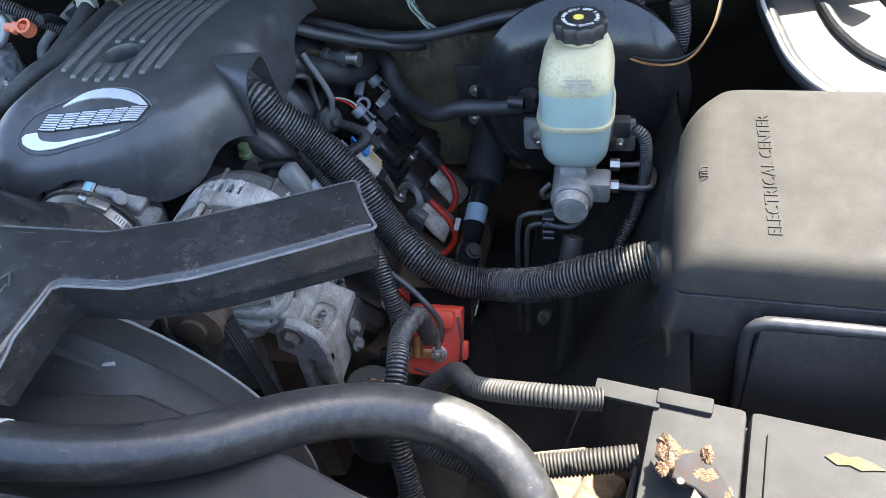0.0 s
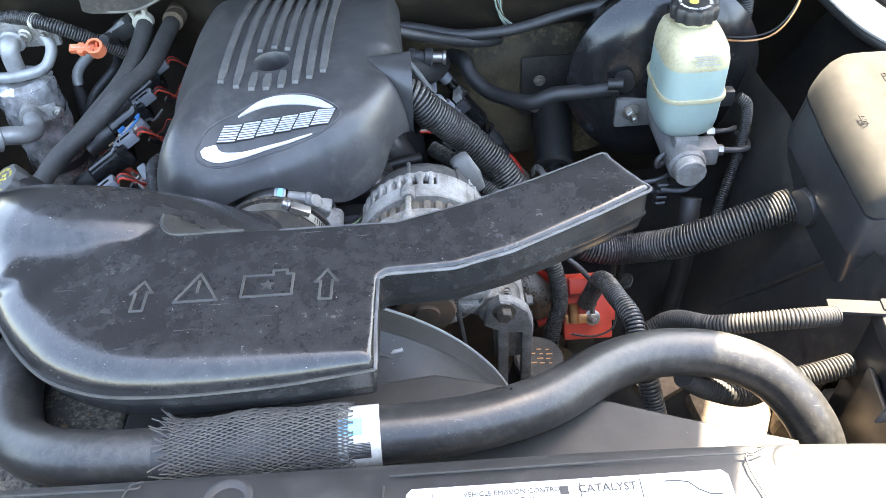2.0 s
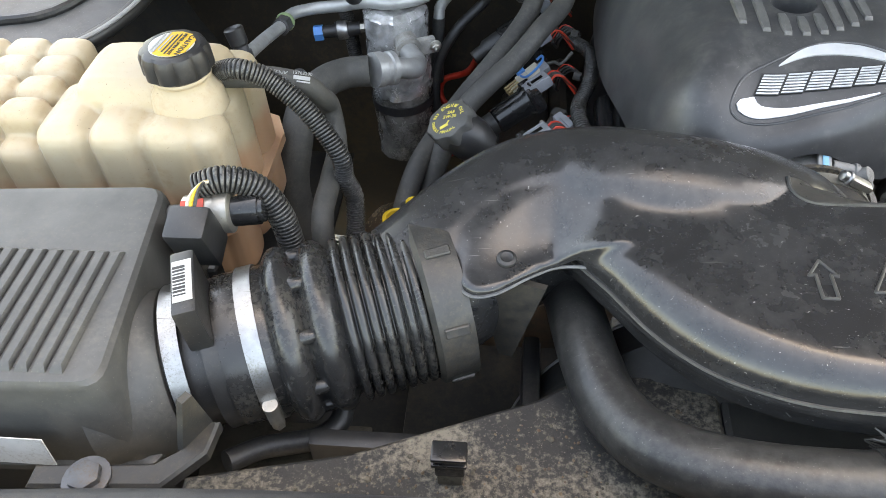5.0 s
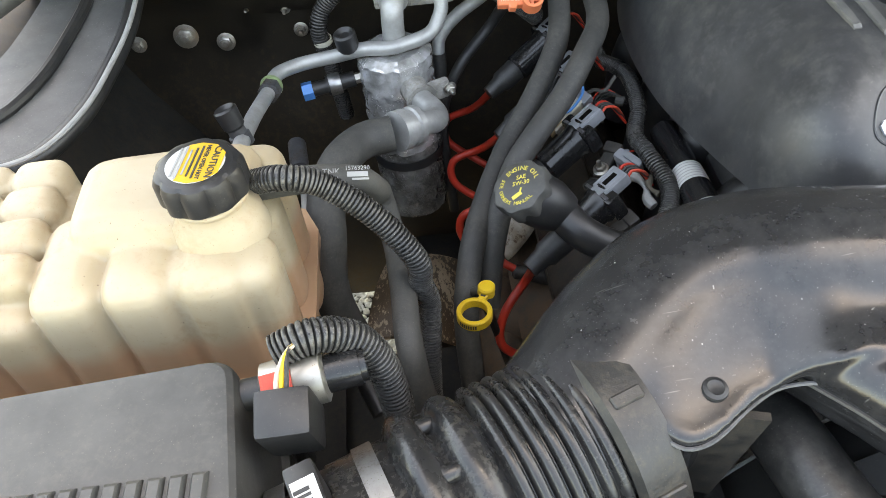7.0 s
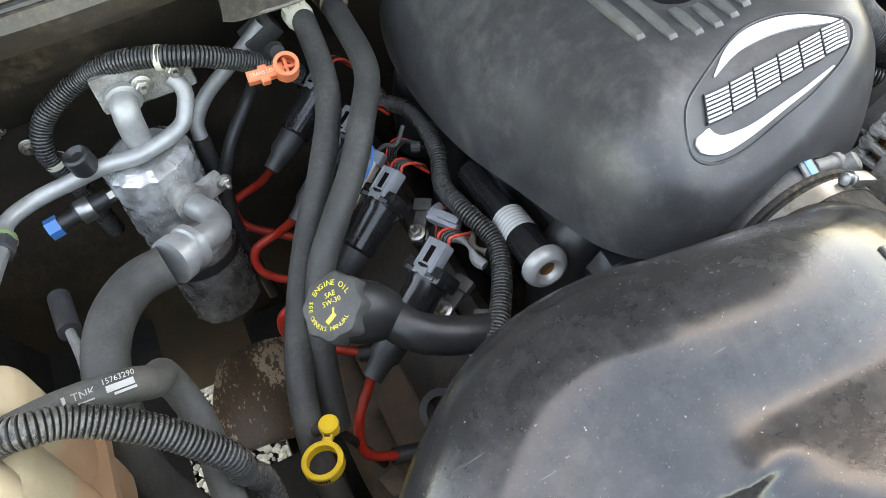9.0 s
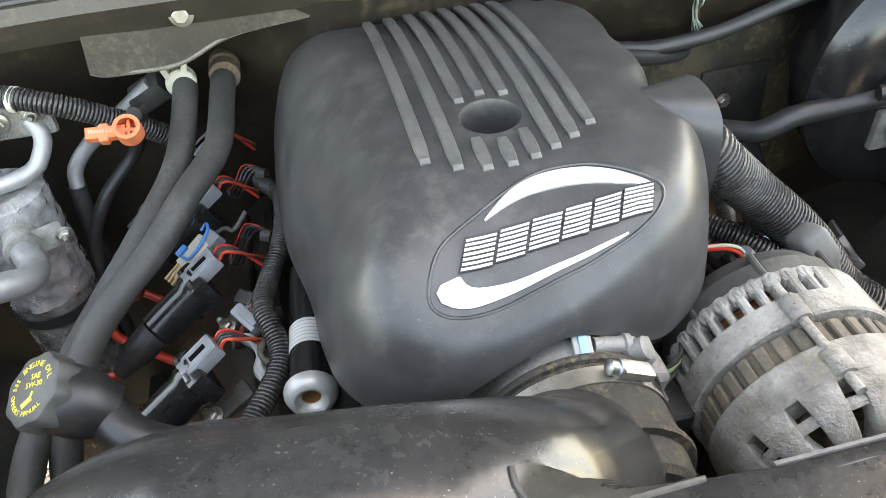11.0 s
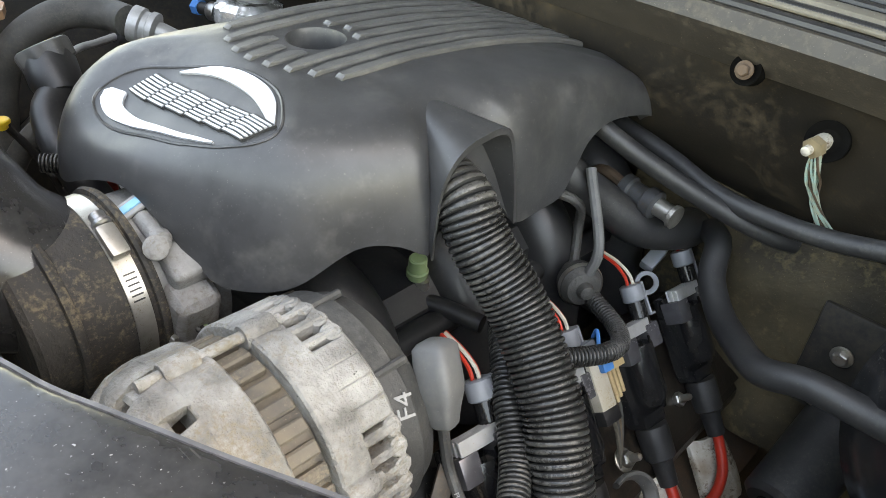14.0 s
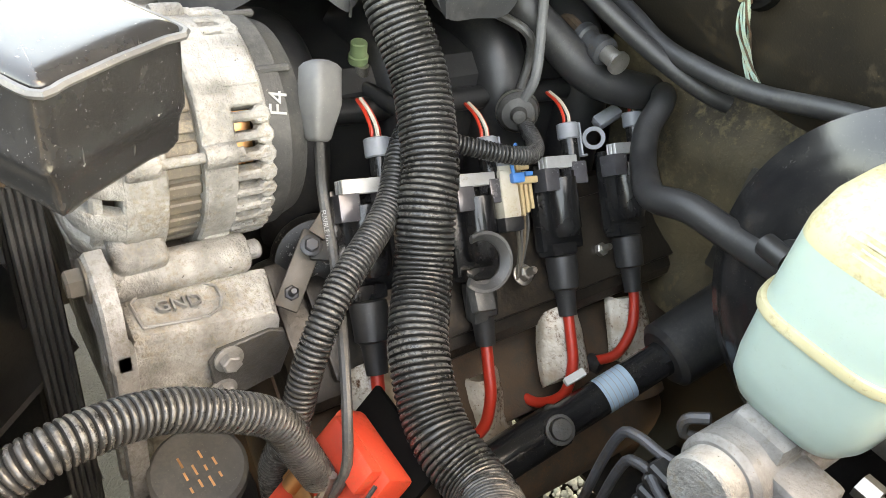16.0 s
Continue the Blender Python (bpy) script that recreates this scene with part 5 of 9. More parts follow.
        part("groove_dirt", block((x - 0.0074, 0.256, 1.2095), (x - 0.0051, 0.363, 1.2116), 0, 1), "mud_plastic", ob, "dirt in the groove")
    part("base", loft([ring(0.02, 0.92), ring(0.004, 0.95), ring(-0.004, 1.098), ring(-0.004, 1.104)]), "plastic", ob)
    part("label", obox((-1.22, 0.227, 1.15), (0.07, 0.001, 0.03), (1, 0, 0), (0, 0.1, 1), 0, 1), "paper", ob, "white label")
    # outlet towards the sensor
    part("outlet", lathe((-1.126, 0.321, 1.130), (-1, -0.36, -0.05), [(0, 0.062), (0.004, 0.066), (0.012, 0.069), (0.06, 0.07)], 40), "plastic_grey", ob)
    for y in (0.262, 0.43):
        part("latch", block((-1.138, y - 0.008, 1.085), (-1.128, y + 0.008, 1.13), 0.002, 1), "plastic", ob)
    return ob


def build_tank():
    ob = thing("coolant_tank", (-1.27, 0.56, 1.02), "yellowed translucent plastic coolant tank, lobed sides", "coolant tank")
    g = [block((-1.50, 0.525, 1.02), (-1.152, 0.668, 1.196), 0.03, 3), block((-1.290, 0.550, 1.08), (-1.146, 0.648, 1.235), 0.030, 4)]
    for x, w in ((-1.180, 0.0275), (-1.234, 0.0275), (-1.286, 0.0265)):
        g.append(block((x - w, 0.503, 1.02), (x + w, 0.60, 1.216), 0.0258, 5))
    for y in (0.536, 0.590, 0.642):
        g.append(block((-1.22, y - 0.0268, 1.02), (-1.1345, y + 0.0268, 1.212), 0.0258, 5))
    for i in range(5):
        x = -1.334 - 0.046 * i
        g.append(block((x - 0.0230, 0.503, 1.02), (x + 0.0230, 0.56, 1.196), 0.0225, 5))
        for y in (0.5450, 0.582, 0.619, 0.652):
            g.append(block((x - 0.0228, y - 0.0184, 1.15), (x + 0.0228, y + 0.0184, 1.220), 0.0180, 5))
    part("shell", weld(g, 0.0020, 3), "tank", ob, smooth=70)
    part("seam", loft([[(x, y, z) for x, y in ((-1.55, 0.490), (-1.190, 0.490), (-1.160, 0.496), (-1.138, 0.510), (-1.127, 0.535), (-1.127, 0.66), (-1.140, 0.69), (-1.165, 0.702), (-1.55, 0.702))] for z in (1.092, 1.103)]), "tank", ob)
    part("neck", lathe((-1.175, 0.566, 1.205), (0, 0, 1), [(0, 0.036), (0.020, 0.033), (0.027, 0.0270), (0.034, 0.0262), (0.035, 0.0278), (0.038, 0.0278), (0.039, 0.0262), (0.05, 0.0255)], 32), "tank", ob, smooth=60)
    c = Vector((-1.176, 0.568, 1.246))
    cap = []
    for z, r, d in ((-0.002, 0.029, 0.0), (0.001, 0.0330, 0.0032), (0.017, 0.0325, 0.0030), (0.022, 0.0300, 0.0018), (0.024, 0.0262, 0.0)):
        cap.append([(c.x + (r - d + d * abs(math.sin(5 * w)) ** 0.8) * math.cos(w), c.y + (r - d + d * abs(math.sin(5 * w)) ** 0.8) * math.sin(w), c.z + z) for w in np.linspace(0, 2 * math.pi, 120, endpoint=False)])
    cp = part("cap", loft(cap), "plastic", ob, "black knurled screw cap")
    rot = Matrix.Rotation(radians(-100), 4, "Z")
    part("cap_label", lathe(c + Vector((0, 0, 0.0241)), (0, 0, 1), [(0, 0.0210), (0.0005, 0.0210)], 36), "paper", cp, "white and yellow warning label")
    m = Matrix.Translation(c + Vector((0, 0, 0.0247))) @ rot @ Matrix.Scale(0.86, 4)
    v, f = plate([(-0.0215, -0.011), (0.0215, -0.011), (0.0245, 0.0), (0.022, 0.013), (0.012, 0.0225), (-0.012, 0.0225), (-0.022, 0.013), (-0.0245, 0.0)], 0, 0.0006, m)
    part("cap_label", (v, f), "amber_print", cp, "amber warning panel")
    lettering("CAUTION", 0.0085, m @ Matrix.Translation((0.0, 0.0155, 0.0008)), "flat_black", cp)
    lettering("NEVER OPEN HOT", 0.0050, m @ Matrix.Translation((0.0, 0.007, 0.0008)), "flat_black", cp)
    for k in range(5):
        part("printed_bar", obox(m @ Vector((0.0, 0.0025 - 0.0045 * k, 0.0009)), (0.034 - 0.004 * (k % 3), 0.0014, 0.0004), rot @ Vector((1, 0, 0)), (0, 0, 1), 0, 1), "flat_black" if k < 2 else "grey_print", cp)
    part("nipple", lathe((-1.172, 0.600, 1.217), (0.029, -0.0135, 0.0117), [(0, 0.0085), (0.03, 0.0085)], 18), "tank", ob)
    return ob


build_structure()
build_core_support()
build_radiator()
build_cover()
build_air_duct()
_boot, _ba, _bx = build_boot()
_maf, _ms, _mx = build_maf(_ba, _bx)
build_airbox()
build_tank()


# ---- driver's side of the bay ----
def build_electrical_center():
    ob = thing("fuse_box", (0.25, 0.6, 0.95), "sun-faded plastic electrical center box with lettered lid", "fuse box")
    base = [(0.058, 0.480), (0.062, 0.60), (0.070, 0.690), (0.095, 0.722), (0.46, 0.715), (0.46, 0.466)]
    def ring(grow, z, dz):
        c = np.array([0.26, 0.6])
        pts = []
        n = len(base)
        for i in range(n):
            p, q, r = (np.array(base[(i + k) % n]) for k in (-1, 0, 1))
            a, b = (p - q) / np.linalg.norm(p - q), (r - q) / np.linalg.norm(r - q)
            q2 = q + (q - c) / np.linalg.norm(q - c) * grow
            for u in np.linspace(0, 1, 5):
                w = q2 + a * 0.014 * (1 - u) ** 2 + b * 0.014 * u ** 2
                pts.append((w[0], w[1], z + dz * (w[1] - 0.48)))
        return pts
    # one box in two tones, sun on top and shaded walls allowed for
    part("lid", loft([ring(0.004, 1.136, 0.075), ring(0.0, 1.148, 0.088), ring(-0.006, 1.1585, 0.099), ring(-0.014, 1.1665, 0.107), ring(-0.024, 1.1708, 0.11), ring(-0.038, 1.172, 0.11)]), "faded", ob, "beige dusty lid", smooth=60)
    part("skirt", loft([ring(0.012, 1.085, 0.0), ring(0.012, 1.09, 0.0), ring(0.007, 1.115, 0.03), ring(0.0035, 1.132, 0.073), ring(-0.004, 1.134, 0.075)]), "wall_sheen", ob, "black side walls of the lid")
    part("body", loft([ring(-0.012, 0.90, 0.0), ring(-0.004, 0.96, 0.0), ring(0.006, 1.06, 0.0), ring(0.010, 1.084, 0.0)]), "wall_sheen", ob)
    # recessed panel of the front wall
    part("front_recess", block((0.128, 0.452, 0.95), (0.44, 0.464, 1.120), 0.006), "wall_sheen", ob)
    part("front_ledge", sweep([(0.130, 0.461, 0.955), (0.125, 0.460, 1.03), (0.121, 0.459, 1.106), (0.127, 0.458, 1.121), (0.142, 0.458, 1.125), (0.28, 0.456, 1.121), (0.46, 0.454, 1.115)], 0.0058, 12, 0.012), "wall_sheen", ob, "rounded moulded ledge round the recess", smooth=60)
    top = lambda x, y: 1.1722 + 0.11 * (y - 0.48)
    m = frame_at((0.1385, 0.590, top(0.14, 0.59)), (0, 1, 0.11), (0, -0.11, 1))
    lettering("ELECTRICAL CENTER", 0.0165, m, "faded", ob, 0.0008, width=0.98, spacing=1.02, label="raised moulded lettering")
    lettering("LIFT", 0.0085, frame_at((0.0825, 0.588, top(0.08, 0.588)), (0, 1, 0.11), (0, -0.11, 1)), "faded", ob, 0.0006, label="raised moulded lettering")
    part("grommet", lathe((0.036, 0.581, 1.060), (1, 0.28, 0.02), [(0.008, 0.0225), (0.012, 0.0245), (0.02, 0.0245)], 28), "rubber", ob)
    return ob


def build_battery():
    ob = thing("battery", (0.19, 0.30, 0.90), "sun-faded grey battery under a corroded hold-down bracket", "battery")
    # case in the local frame: skewed slightly in plan
    a, b = Vector((0.046, 0.400, 0)), Vector((0.40, 0.345, 0))
    ux = (b - a).normalized()
    uy = Vector((-ux.y, ux.x, 0)) * -1
    P = lambda u, v, z: (a.x + ux.x * u + uy.x * v, a.y + ux.y * u + uy.y * v, z)
    def box(u0, u1, v0, v1, z0, z1, bev=0.004):
        c = (Vector(P(u0, v0, z0)) + Vector(P(u1, v1, z1))) / 2
        return obox(c, (u1 - u0, v1 - v0, z1 - z0), ux, (0, 0, 1), bev)
    part("case", box(0, 0.27, 0, 0.18, 0.90, 1.070), "plastic", ob)
    part("lid", box(-0.002, 0.073, -0.002, 0.182, 1.068, 1.092, 0.006), "battery_grey", ob, "faded grey lid end")
    part("lid", box(0.0755, 0.272, -0.002, 0.182, 1.068, 1.092, 0.006), "battery_grey", ob, "faded grey lid")
    part("vent_cover", box(0.088, 0.258, 0.018, 0.15, 1.088, 1.096, 0.004), "battery_grey", ob)
    leaf = [P(0.130 + 0.042 * u, 0.024 + 0.012 * v, 0)[:2] for u, v in ((0, 0.5), (0.18, 0.05), (0.4, 0.2), (0.55, 0.0), (0.8, 0.25), (1, 0.6), (0.78, 0.8), (0.6, 1.0), (0.42, 0.78), (0.2, 0.95))]
    tagged(part("leaf", plate(leaf, 1.0962, 1.0974), "dry_leaf"), "curled dry yellow leaf on the battery", "leaf")
    # sunlit strap takes the darker copy of the zinc
    br = part("hold_down", plate([(0.054, 0.307), (0.057, 0.326), (0.070, 0.331), (0.084, 0.326), (0.094, 0.304), (0.111, 0.268), (0.124, 0.240), (0.110, 0.240), (0.098, 0.267), (0.085, 0.288), (0.070, 0.3005)], 1.112, 1.1155, None, 0.001), "zinc_sun_toned", ob, "bent zinc-plated strap with rust")
    part("strap_leg", plate([(-0.012, -0.022), (0.012, -0.018), (0.011, 0.045), (-0.010, 0.045)], -0.0015, 0.0015, frame_at((0.0570, 0.287, 1.108), (1, -0.1, 0), (0.05, -1, -0.42))), "zinc_sun_toned", br)
    part("strap_flange", plate([(0, 0), (0.066, 0), (0.066, -0.016), (0.008, -0.012)], -0.0012, 0.0012, frame_at((0.070, 0.3005, 1.113), (0.58, -0.82, 0), (0, 0, 1))), "iron", br, "rusty turned-down flange")
    for hx, hy in ((0.060, 0.3045), (0.101, 0.275)):
        # hole is a flat black disc with its shade painted on
        part("strap_hole", lathe((hx, hy, 1.1157), (0, 0, 1), [(0, 0.0028), (0.0003, 0.0028)], 14), "flat_black", br)
    part("terminal", lathe((0.066, 0.325, 1.085), (0, 0, 1), [(0, 0.013), (0.024, 0.011)], 20), "corrosion", ob)

    def crust(cx, cy, rx, ry, h, name_seed):
        lo = []
        for j in range(7):
            w = j / 6 * math.pi / 2
            lo.append([(cx + rx * math.cos(w) * math.cos(t) * (1 + 0.45 * noise.noise(Vector((3 * math.cos(t), 3 * math.sin(t), name_seed)))), cy + ry * math.cos(w) * math.sin(t) * (1 + 0.45 * noise.noise(Vector((3 * math.cos(t), 3 * math.sin(t), name_seed + 4)))),
                        1.1145 + h * math.sin(w) * (0.7 + 0.9 * abs(noise.noise(Vector((cx + 4 * math.cos(t), cy + 4 * math.sin(t), j * 0.7)))))) for t in np.linspace(0, 2 * math.pi, 30, endpoint=False)])
        return loft(lo, False, True)
    for cx, cy, rx, ry, h in ((0.051, 0.329, 0.009, 0.015, 0.009), (0.047, 0.314, 0.005, 0.007, 0.004), (0.080, 0.329, 0.005, 0.008, 0.006), (0.078, 0.312, 0.011, 0.007, 0.0018), (0.093, 0.295, 0.004, 0.011, 0.0014)):
        part("crust", crust(cx, cy, rx, ry, h, cx * 90), "corrosion", br, "crumbly orange and white corrosion", smooth=30)
    w = part("wedge", join(box(-0.052, 0.004, 0.000, 0.018, 1.090, 1.095, 0.002), box(0.0, 0.046, -0.002, 0.014, 1.091, 1.0975, 0.003)), "battery_grey", ob, "faded plastic cable guide")
    part("side_strap", box(-0.010, -0.004, 0.05, 0.17, 0.95, 1.050, 0.003), "plastic", ob)
    # tray below
    tr = thing("battery_tray", (0.19, 0.3, 0.86), "dirty tan battery tray", "battery tray")
    part("shelf", block((0.0, 0.17, 0.885), (0.42, 0.43, 0.899), 0.004), "dirty_black", tr)
    part("post", block((0.02, 0.2, 0.60), (0.07, 0.4, 0.886), 0.006), "dirty_black", tr)
    # end bracket on the support
    bk = thing("support_bracket", (-0.03, 0.205, 1.19), "grey steel bracket with bolt beside the battery", "bracket")
    # sunlit bracket and pad share the zinc darkened for sun
    part("plate", plate([(-0.066, 0.1965), (-0.002, 0.1950), (-0.002, 0.2075), (-0.066, 0.2100)], 1.186, 1.1885, None, 0.0008), "zinc_sun_toned", bk)
    part("gusset", plate([(0, 0), (0.016, 0), (0.008, 0.019), (0.005, 0.019)], -0.0010, 0.0010, frame_at((-0.076, 0.206, 1.186), (1, 0.05, 0), (0.05, -1, 0.1))), "dirty_black", bk, "dark turned-up end")
    part("gusset", plate([(0, 0), (0.017, 0), (0.015, 0.016), (0.011, 0.017)], -0.0010, 0.0010, frame_at((-0.020, 0.204, 1.188), (1, 0.0, 0), (0, -1, 0.1))), "zinc_sun_toned", bk, "turned-up triangular end")
    part("mount_pad", lathe((-0.041, 0.2095, 1.184), (0, 0, 1), [(0, 0.017), (0.0025, 0.017), (0.0045, 0.0155), (0.0062, 0.010), (0.0066, 0.001)], 32), "zinc_sun_toned", bk, "low domed mounting pad")
    return ob


def build_brakes():
    ob = thing("brake_booster", (-0.05, 0.95, 0.95), "black painted brake vacuum booster on the firewall", "brake booster")
    prof = [(0.0, 0.030), (0.006, 0.060), (0.010, 0.090), (0.016, 0.118), (0.030, 0.132), (0.036, 0.139), (0.044, 0.139), (0.048, 0.134), (0.085, 0.128), (0.11, 0.10), (0.14, 0.095)]
    part("shell", lathe((-0.05, 0.858, 1.066), (0, 1, -0.06), [(u, v * 1.03) for u, v in prof], 72), "plastic_gloss", ob, "glossy black shell", smooth=40)
    part("check_valve", join(lathe((-0.113, 0.868, 1.083), (-0.35, -1, 0.0), [(-0.03, 0.012), (0.006, 0.012), (0.008, 0.015), (0.020, 0.015)], 24), lathe((-0.12, 0.848, 1.083), (-1, 0.25, -0.1), [(0, 0.0085), (0.022, 0.0085)], 16)), "plastic", ob, "black check valve")
    for x, z in ((-0.101, 1.030), (0.005, 1.030)):
        part("nut", hexbolt((x, 0.852, z), (0, -1, 0), 0.010, 0.010, True, 0.012), "steel", ob)
    mc = thing("master_cylinder", (-0.05, 0.78, 1.0), "grey cast aluminium brake master cylinder", "master cylinder")
    part("body", join(lathe((-0.05, 0.722, 1.022), (0, 1, 0), [(0, 0.0235), (0.004, 0.0265), (0.15, 0.027)], 32), obox((-0.05, 0.79, 1.038), (0.035, 0.10, 0.034), (1, 0, 0), (0, 0, 1), 0.006),
                      obox((-0.05, 0.862, 1.025), (0.15, 0.012, 0.05), (1, 0, 0), (0, 0, 1), 0.005), obox((-0.020, 0.752, 1.026), (0.032, 0.034, 0.030), (1, 0, 0), (0, 0, 1), 0.005)), "alu_mid", mc)
    part("end_cap", lathe((-0.05, 0.706, 1.022), (0, 1, 0), [(0, 0.020), (0.002, 0.0215), (0.017, 0.0215)], 32), "alu", mc)
    for y in (0.752, 0.795):
        part("fitting", lathe((-0.006, y, 1.026), (1, 0, 0), [(0, 0.008), (0.012, 0.008)], 6), "steel", mc)
    part("brake_line", sweep([(0.004, 0.752, 1.026), (0.03, 0.752, 1.024), (0.046, 0.760, 1.022), (0.048, 0.80, 1.015), (0.03, 0.86, 0.98)], 0.0042, 10), "zinc", mc, "dull plated brake line")
    part("brake_line", sweep([(0.004, 0.795, 1.026), (0.03, 0.797, 1.026), (0.042, 0.81, 1.02), (0.044, 0.86, 0.97)], 0.0035, 10), "zinc", mc)
    for off, pts in ((0, [(-0.062, 0.748, 0.992), (-0.085, 0.737, 0.991), (-0.108, 0.735, 0.988), (-0.119, 0.735, 0.973), (-0.124, 0.737, 0.90), (-0.128, 0.745, 0.74)]), (1, [(-0.062, 0.742, 0.975), (-0.085, 0.736, 0.973), (-0.100, 0.735, 0.970), (-0.108, 0.735, 0.957), (-0.112, 0.737, 0.89), (-0.116, 0.745, 0.74)])):
        part("brake_line", sweep(pts, 0.0036, 10, 0.005), "zinc", mc, "dull plated brake line")
    part("brake_line", sweep([(-0.082, 0.722, 0.985), (-0.066, 0.714, 0.988), (-0.050, 0.713, 0.990), (-0.036, 0.718, 0.998), (-0.030, 0.735, 1.005)], 0.0034, 10, 0.005), "zinc", mc)
    for sx in (-1, 1):
        part("line_loop", sweep([(-0.05 + sx * 0.024, 0.752, 1.012), (-0.05 + sx * 0.036, 0.744, 1.010), (-0.05 + sx * 0.038, 0.742, 1.022), (-0.05 + sx * 0.028, 0.748, 1.030)], 0.0036, 8, 0.004), "zinc", mc)
    for k in range(4):
        part("line_clip", block((-0.088, 0.722, 0.952 + 0.011 * k), (-0.070, 0.738, 0.960 + 0.011 * k), 0.002, 1), "plastic", mc)
    rs = thing("brake_fluid_reservoir", (-0.05, 0.79, 1.045), "yellowed brake fluid reservoir half full of pale blue fluid", "reservoir")
    def oval(z, w, d, yc):
        return [(-0.0495 + w * math.copysign(abs(math.cos(t)) ** 0.5, math.cos(t)), yc + d * math.copysign(abs(math.sin(t)) ** 0.5, math.sin(t)), z) for t in np.linspace(0, 2 * math.pi, 56, endpoint=False)]
    lo = [(1.047, 0.012, 0.026), (1.049, 0.026, 0.038), (1.056, 0.035, 0.047), (1.066, 0.0405, 0.052), (1.080, 0.0425, 0.0535), (1.115, 0.0435, 0.054)]
    part("lower_half", loft([oval(z, w, d, 0.797) for z, w, d in lo]), "fluid", rs, "lower half tinted blue by the fluid", smooth=60)
    part("seam", loft([oval(1.113, 0.0435, 0.054, 0.797), oval(1.113, 0.0462, 0.0567, 0.797), oval(1.1155, 0.0468, 0.0573, 0.797), oval(1.119, 0.0462, 0.0567, 0.797), oval(1.119, 0.0435, 0.054, 0.797)]), "reservoir", rs)
    part("fluid_band", loft([oval(1.119, 0.0436, 0.0541, 0.797), oval(1.160, 0.0432, 0.0532, 0.797)]), "fluid", rs)
    up = [(1.160, 0.0432, 0.0532, 0.797), (1.167, 0.0430, 0.053, 0.797), (1.180, 0.0405, 0.050, 0.800), (1.190, 0.0355, 0.043, 0.806), (1.195, 0.027, 0.030, 0.814)]
    part("upper_half", loft([oval(*u) for u in up]), "reservoir", rs, smooth=60)
    cc = (-0.0475, 0.818)
    part("neck", lathe((*cc, 1.188), (0, 0, 1), [(0, 0.025), (0.014, 0.024)], 28), "reservoir", rs)
    cap = []
    for z, r in ((1.199, 0.026), (1.201, 0.031), (1.215, 0.032), (1.219, 0.030), (1.220, 0.027)):
        cap.append([(cc[0] + (r - 0.0014 + 0.0014 * math.cos(12 * w)) * math.cos(w), cc[1] + (r - 0.0014 + 0.0014 * math.cos(12 * w)) * math.sin(w), z) for w in np.linspace(0, 2 * math.pi, 96, endpoint=False)])
    cp = part("cap", loft(cap), "plastic", rs, "black ribbed screw cap")
    part("cap_dot", lathe((cc[0] - 0.002, cc[1], 1.2202), (0, 0, 1), [(0, 0.006), (0.0006, 0.006)], 20), "yellow_print", cp, "yellow centre spot")
    for k, ch in enumerate("USE ONLY DOT 3 BRAKE FLUID WARNING "):
        if ch != " ":
            w = math.pi * 0.95 - k * 2 * math.pi / 35
            lettering(ch, 0.0062, Matrix.Translation((cc[0] + 0.0195 * math.cos(w), cc[1] + 0.0195 * math.sin(w), 1.2203)) @ Matrix.Rotation(w - math.pi / 2, 4, "Z"), "white_print", cp, 0.0002, name="letter")
    part("level_label", obox((-0.045, 0.7462, 1.166), (0.040, 0.001, 0.018), (1, 0, 0), (0, 0.10, 1), 0, 1), "reservoir", rs)
    for k in range(4):
        part("printed_bar", obox((-0.046 + 0.003 * (k % 2), 0.7447 + 0.0012 * (3 - k), 1.180 - k * 0.0036), (0.032 - 0.005 * (k % 3), 0.0008, 0.0012), (1, 0, 0), (0, 0.1, 1), 0, 1), "grey_print", rs)
    part("level_switch", block((-0.004, 0.775, 1.082), (0.016, 0.792, 1.106), 0.003), "plastic", rs, "black level switch plug")


def build_alternator():
    ob = thing("alternator", (-0.42, 0.56, 0.99), "dusty cast aluminium alternator with black rear cover", "alternator")
    c = Vector((-0.417, 0.0, 1.071))
    ax = Vector((0, 1, -0.03)).normalized()
    at = lambda y: Vector((c.x, y, c.z - 0.03 * (y - 0.55)))
    R = 0.0785
    part("stator", lathe(at(0.524), ax, [(0, R - 0.010), (0.03, R - 0.010)], 56), "copper_winding", ob, "rust-brown laminated stator")
    for k in range(34):
        w = 2 * math.pi * k / 34
        u = Vector((math.cos(w), 0, math.sin(w)))
        part("stator_tooth", obox(at(0.537) + u * (R - 0.0085), (0.024, 0.0085, 0.006), ax, u, 0.0012, 1), "copper_winding", ob)

    def band(name, y0, y1, r1=R, lip=0.0):
        part(name, lathe(at(y0), ax, [(0.0, R - 0.020), (0.0, r1 - 0.0015), (0.0015, r1), (y1 - y0 - 0.0015, r1), (y1 - y0, r1 - 0.0015), (y1 - y0, R - 0.020)], 80, False), "alu", ob)
    band("rear_housing", 0.549, 0.5705)
    n = 38
    for k in range(n):
        w = 2 * math.pi * (k + 0.5) / n
        u = Vector((math.cos(w), 0, math.sin(w)))
        if 0.62 < w < 1.30:
            # solid sector under the mounting ear
            part("rear_web", obox(at(0.581) + u * (R - 0.0068), (0.026, 0.0135, 0.013), ax, u, 0.0012, 1), "alu", ob)
            continue
        part("cooling_fin", obox(at(0.581) + u * (R - 0.0066), (0.026, 0.0056 + 0.0008 * (k % 3 == 0), 0.0135), ax, u, 0.0016, 1), "alu", ob)
        # scalloped rim between the slots
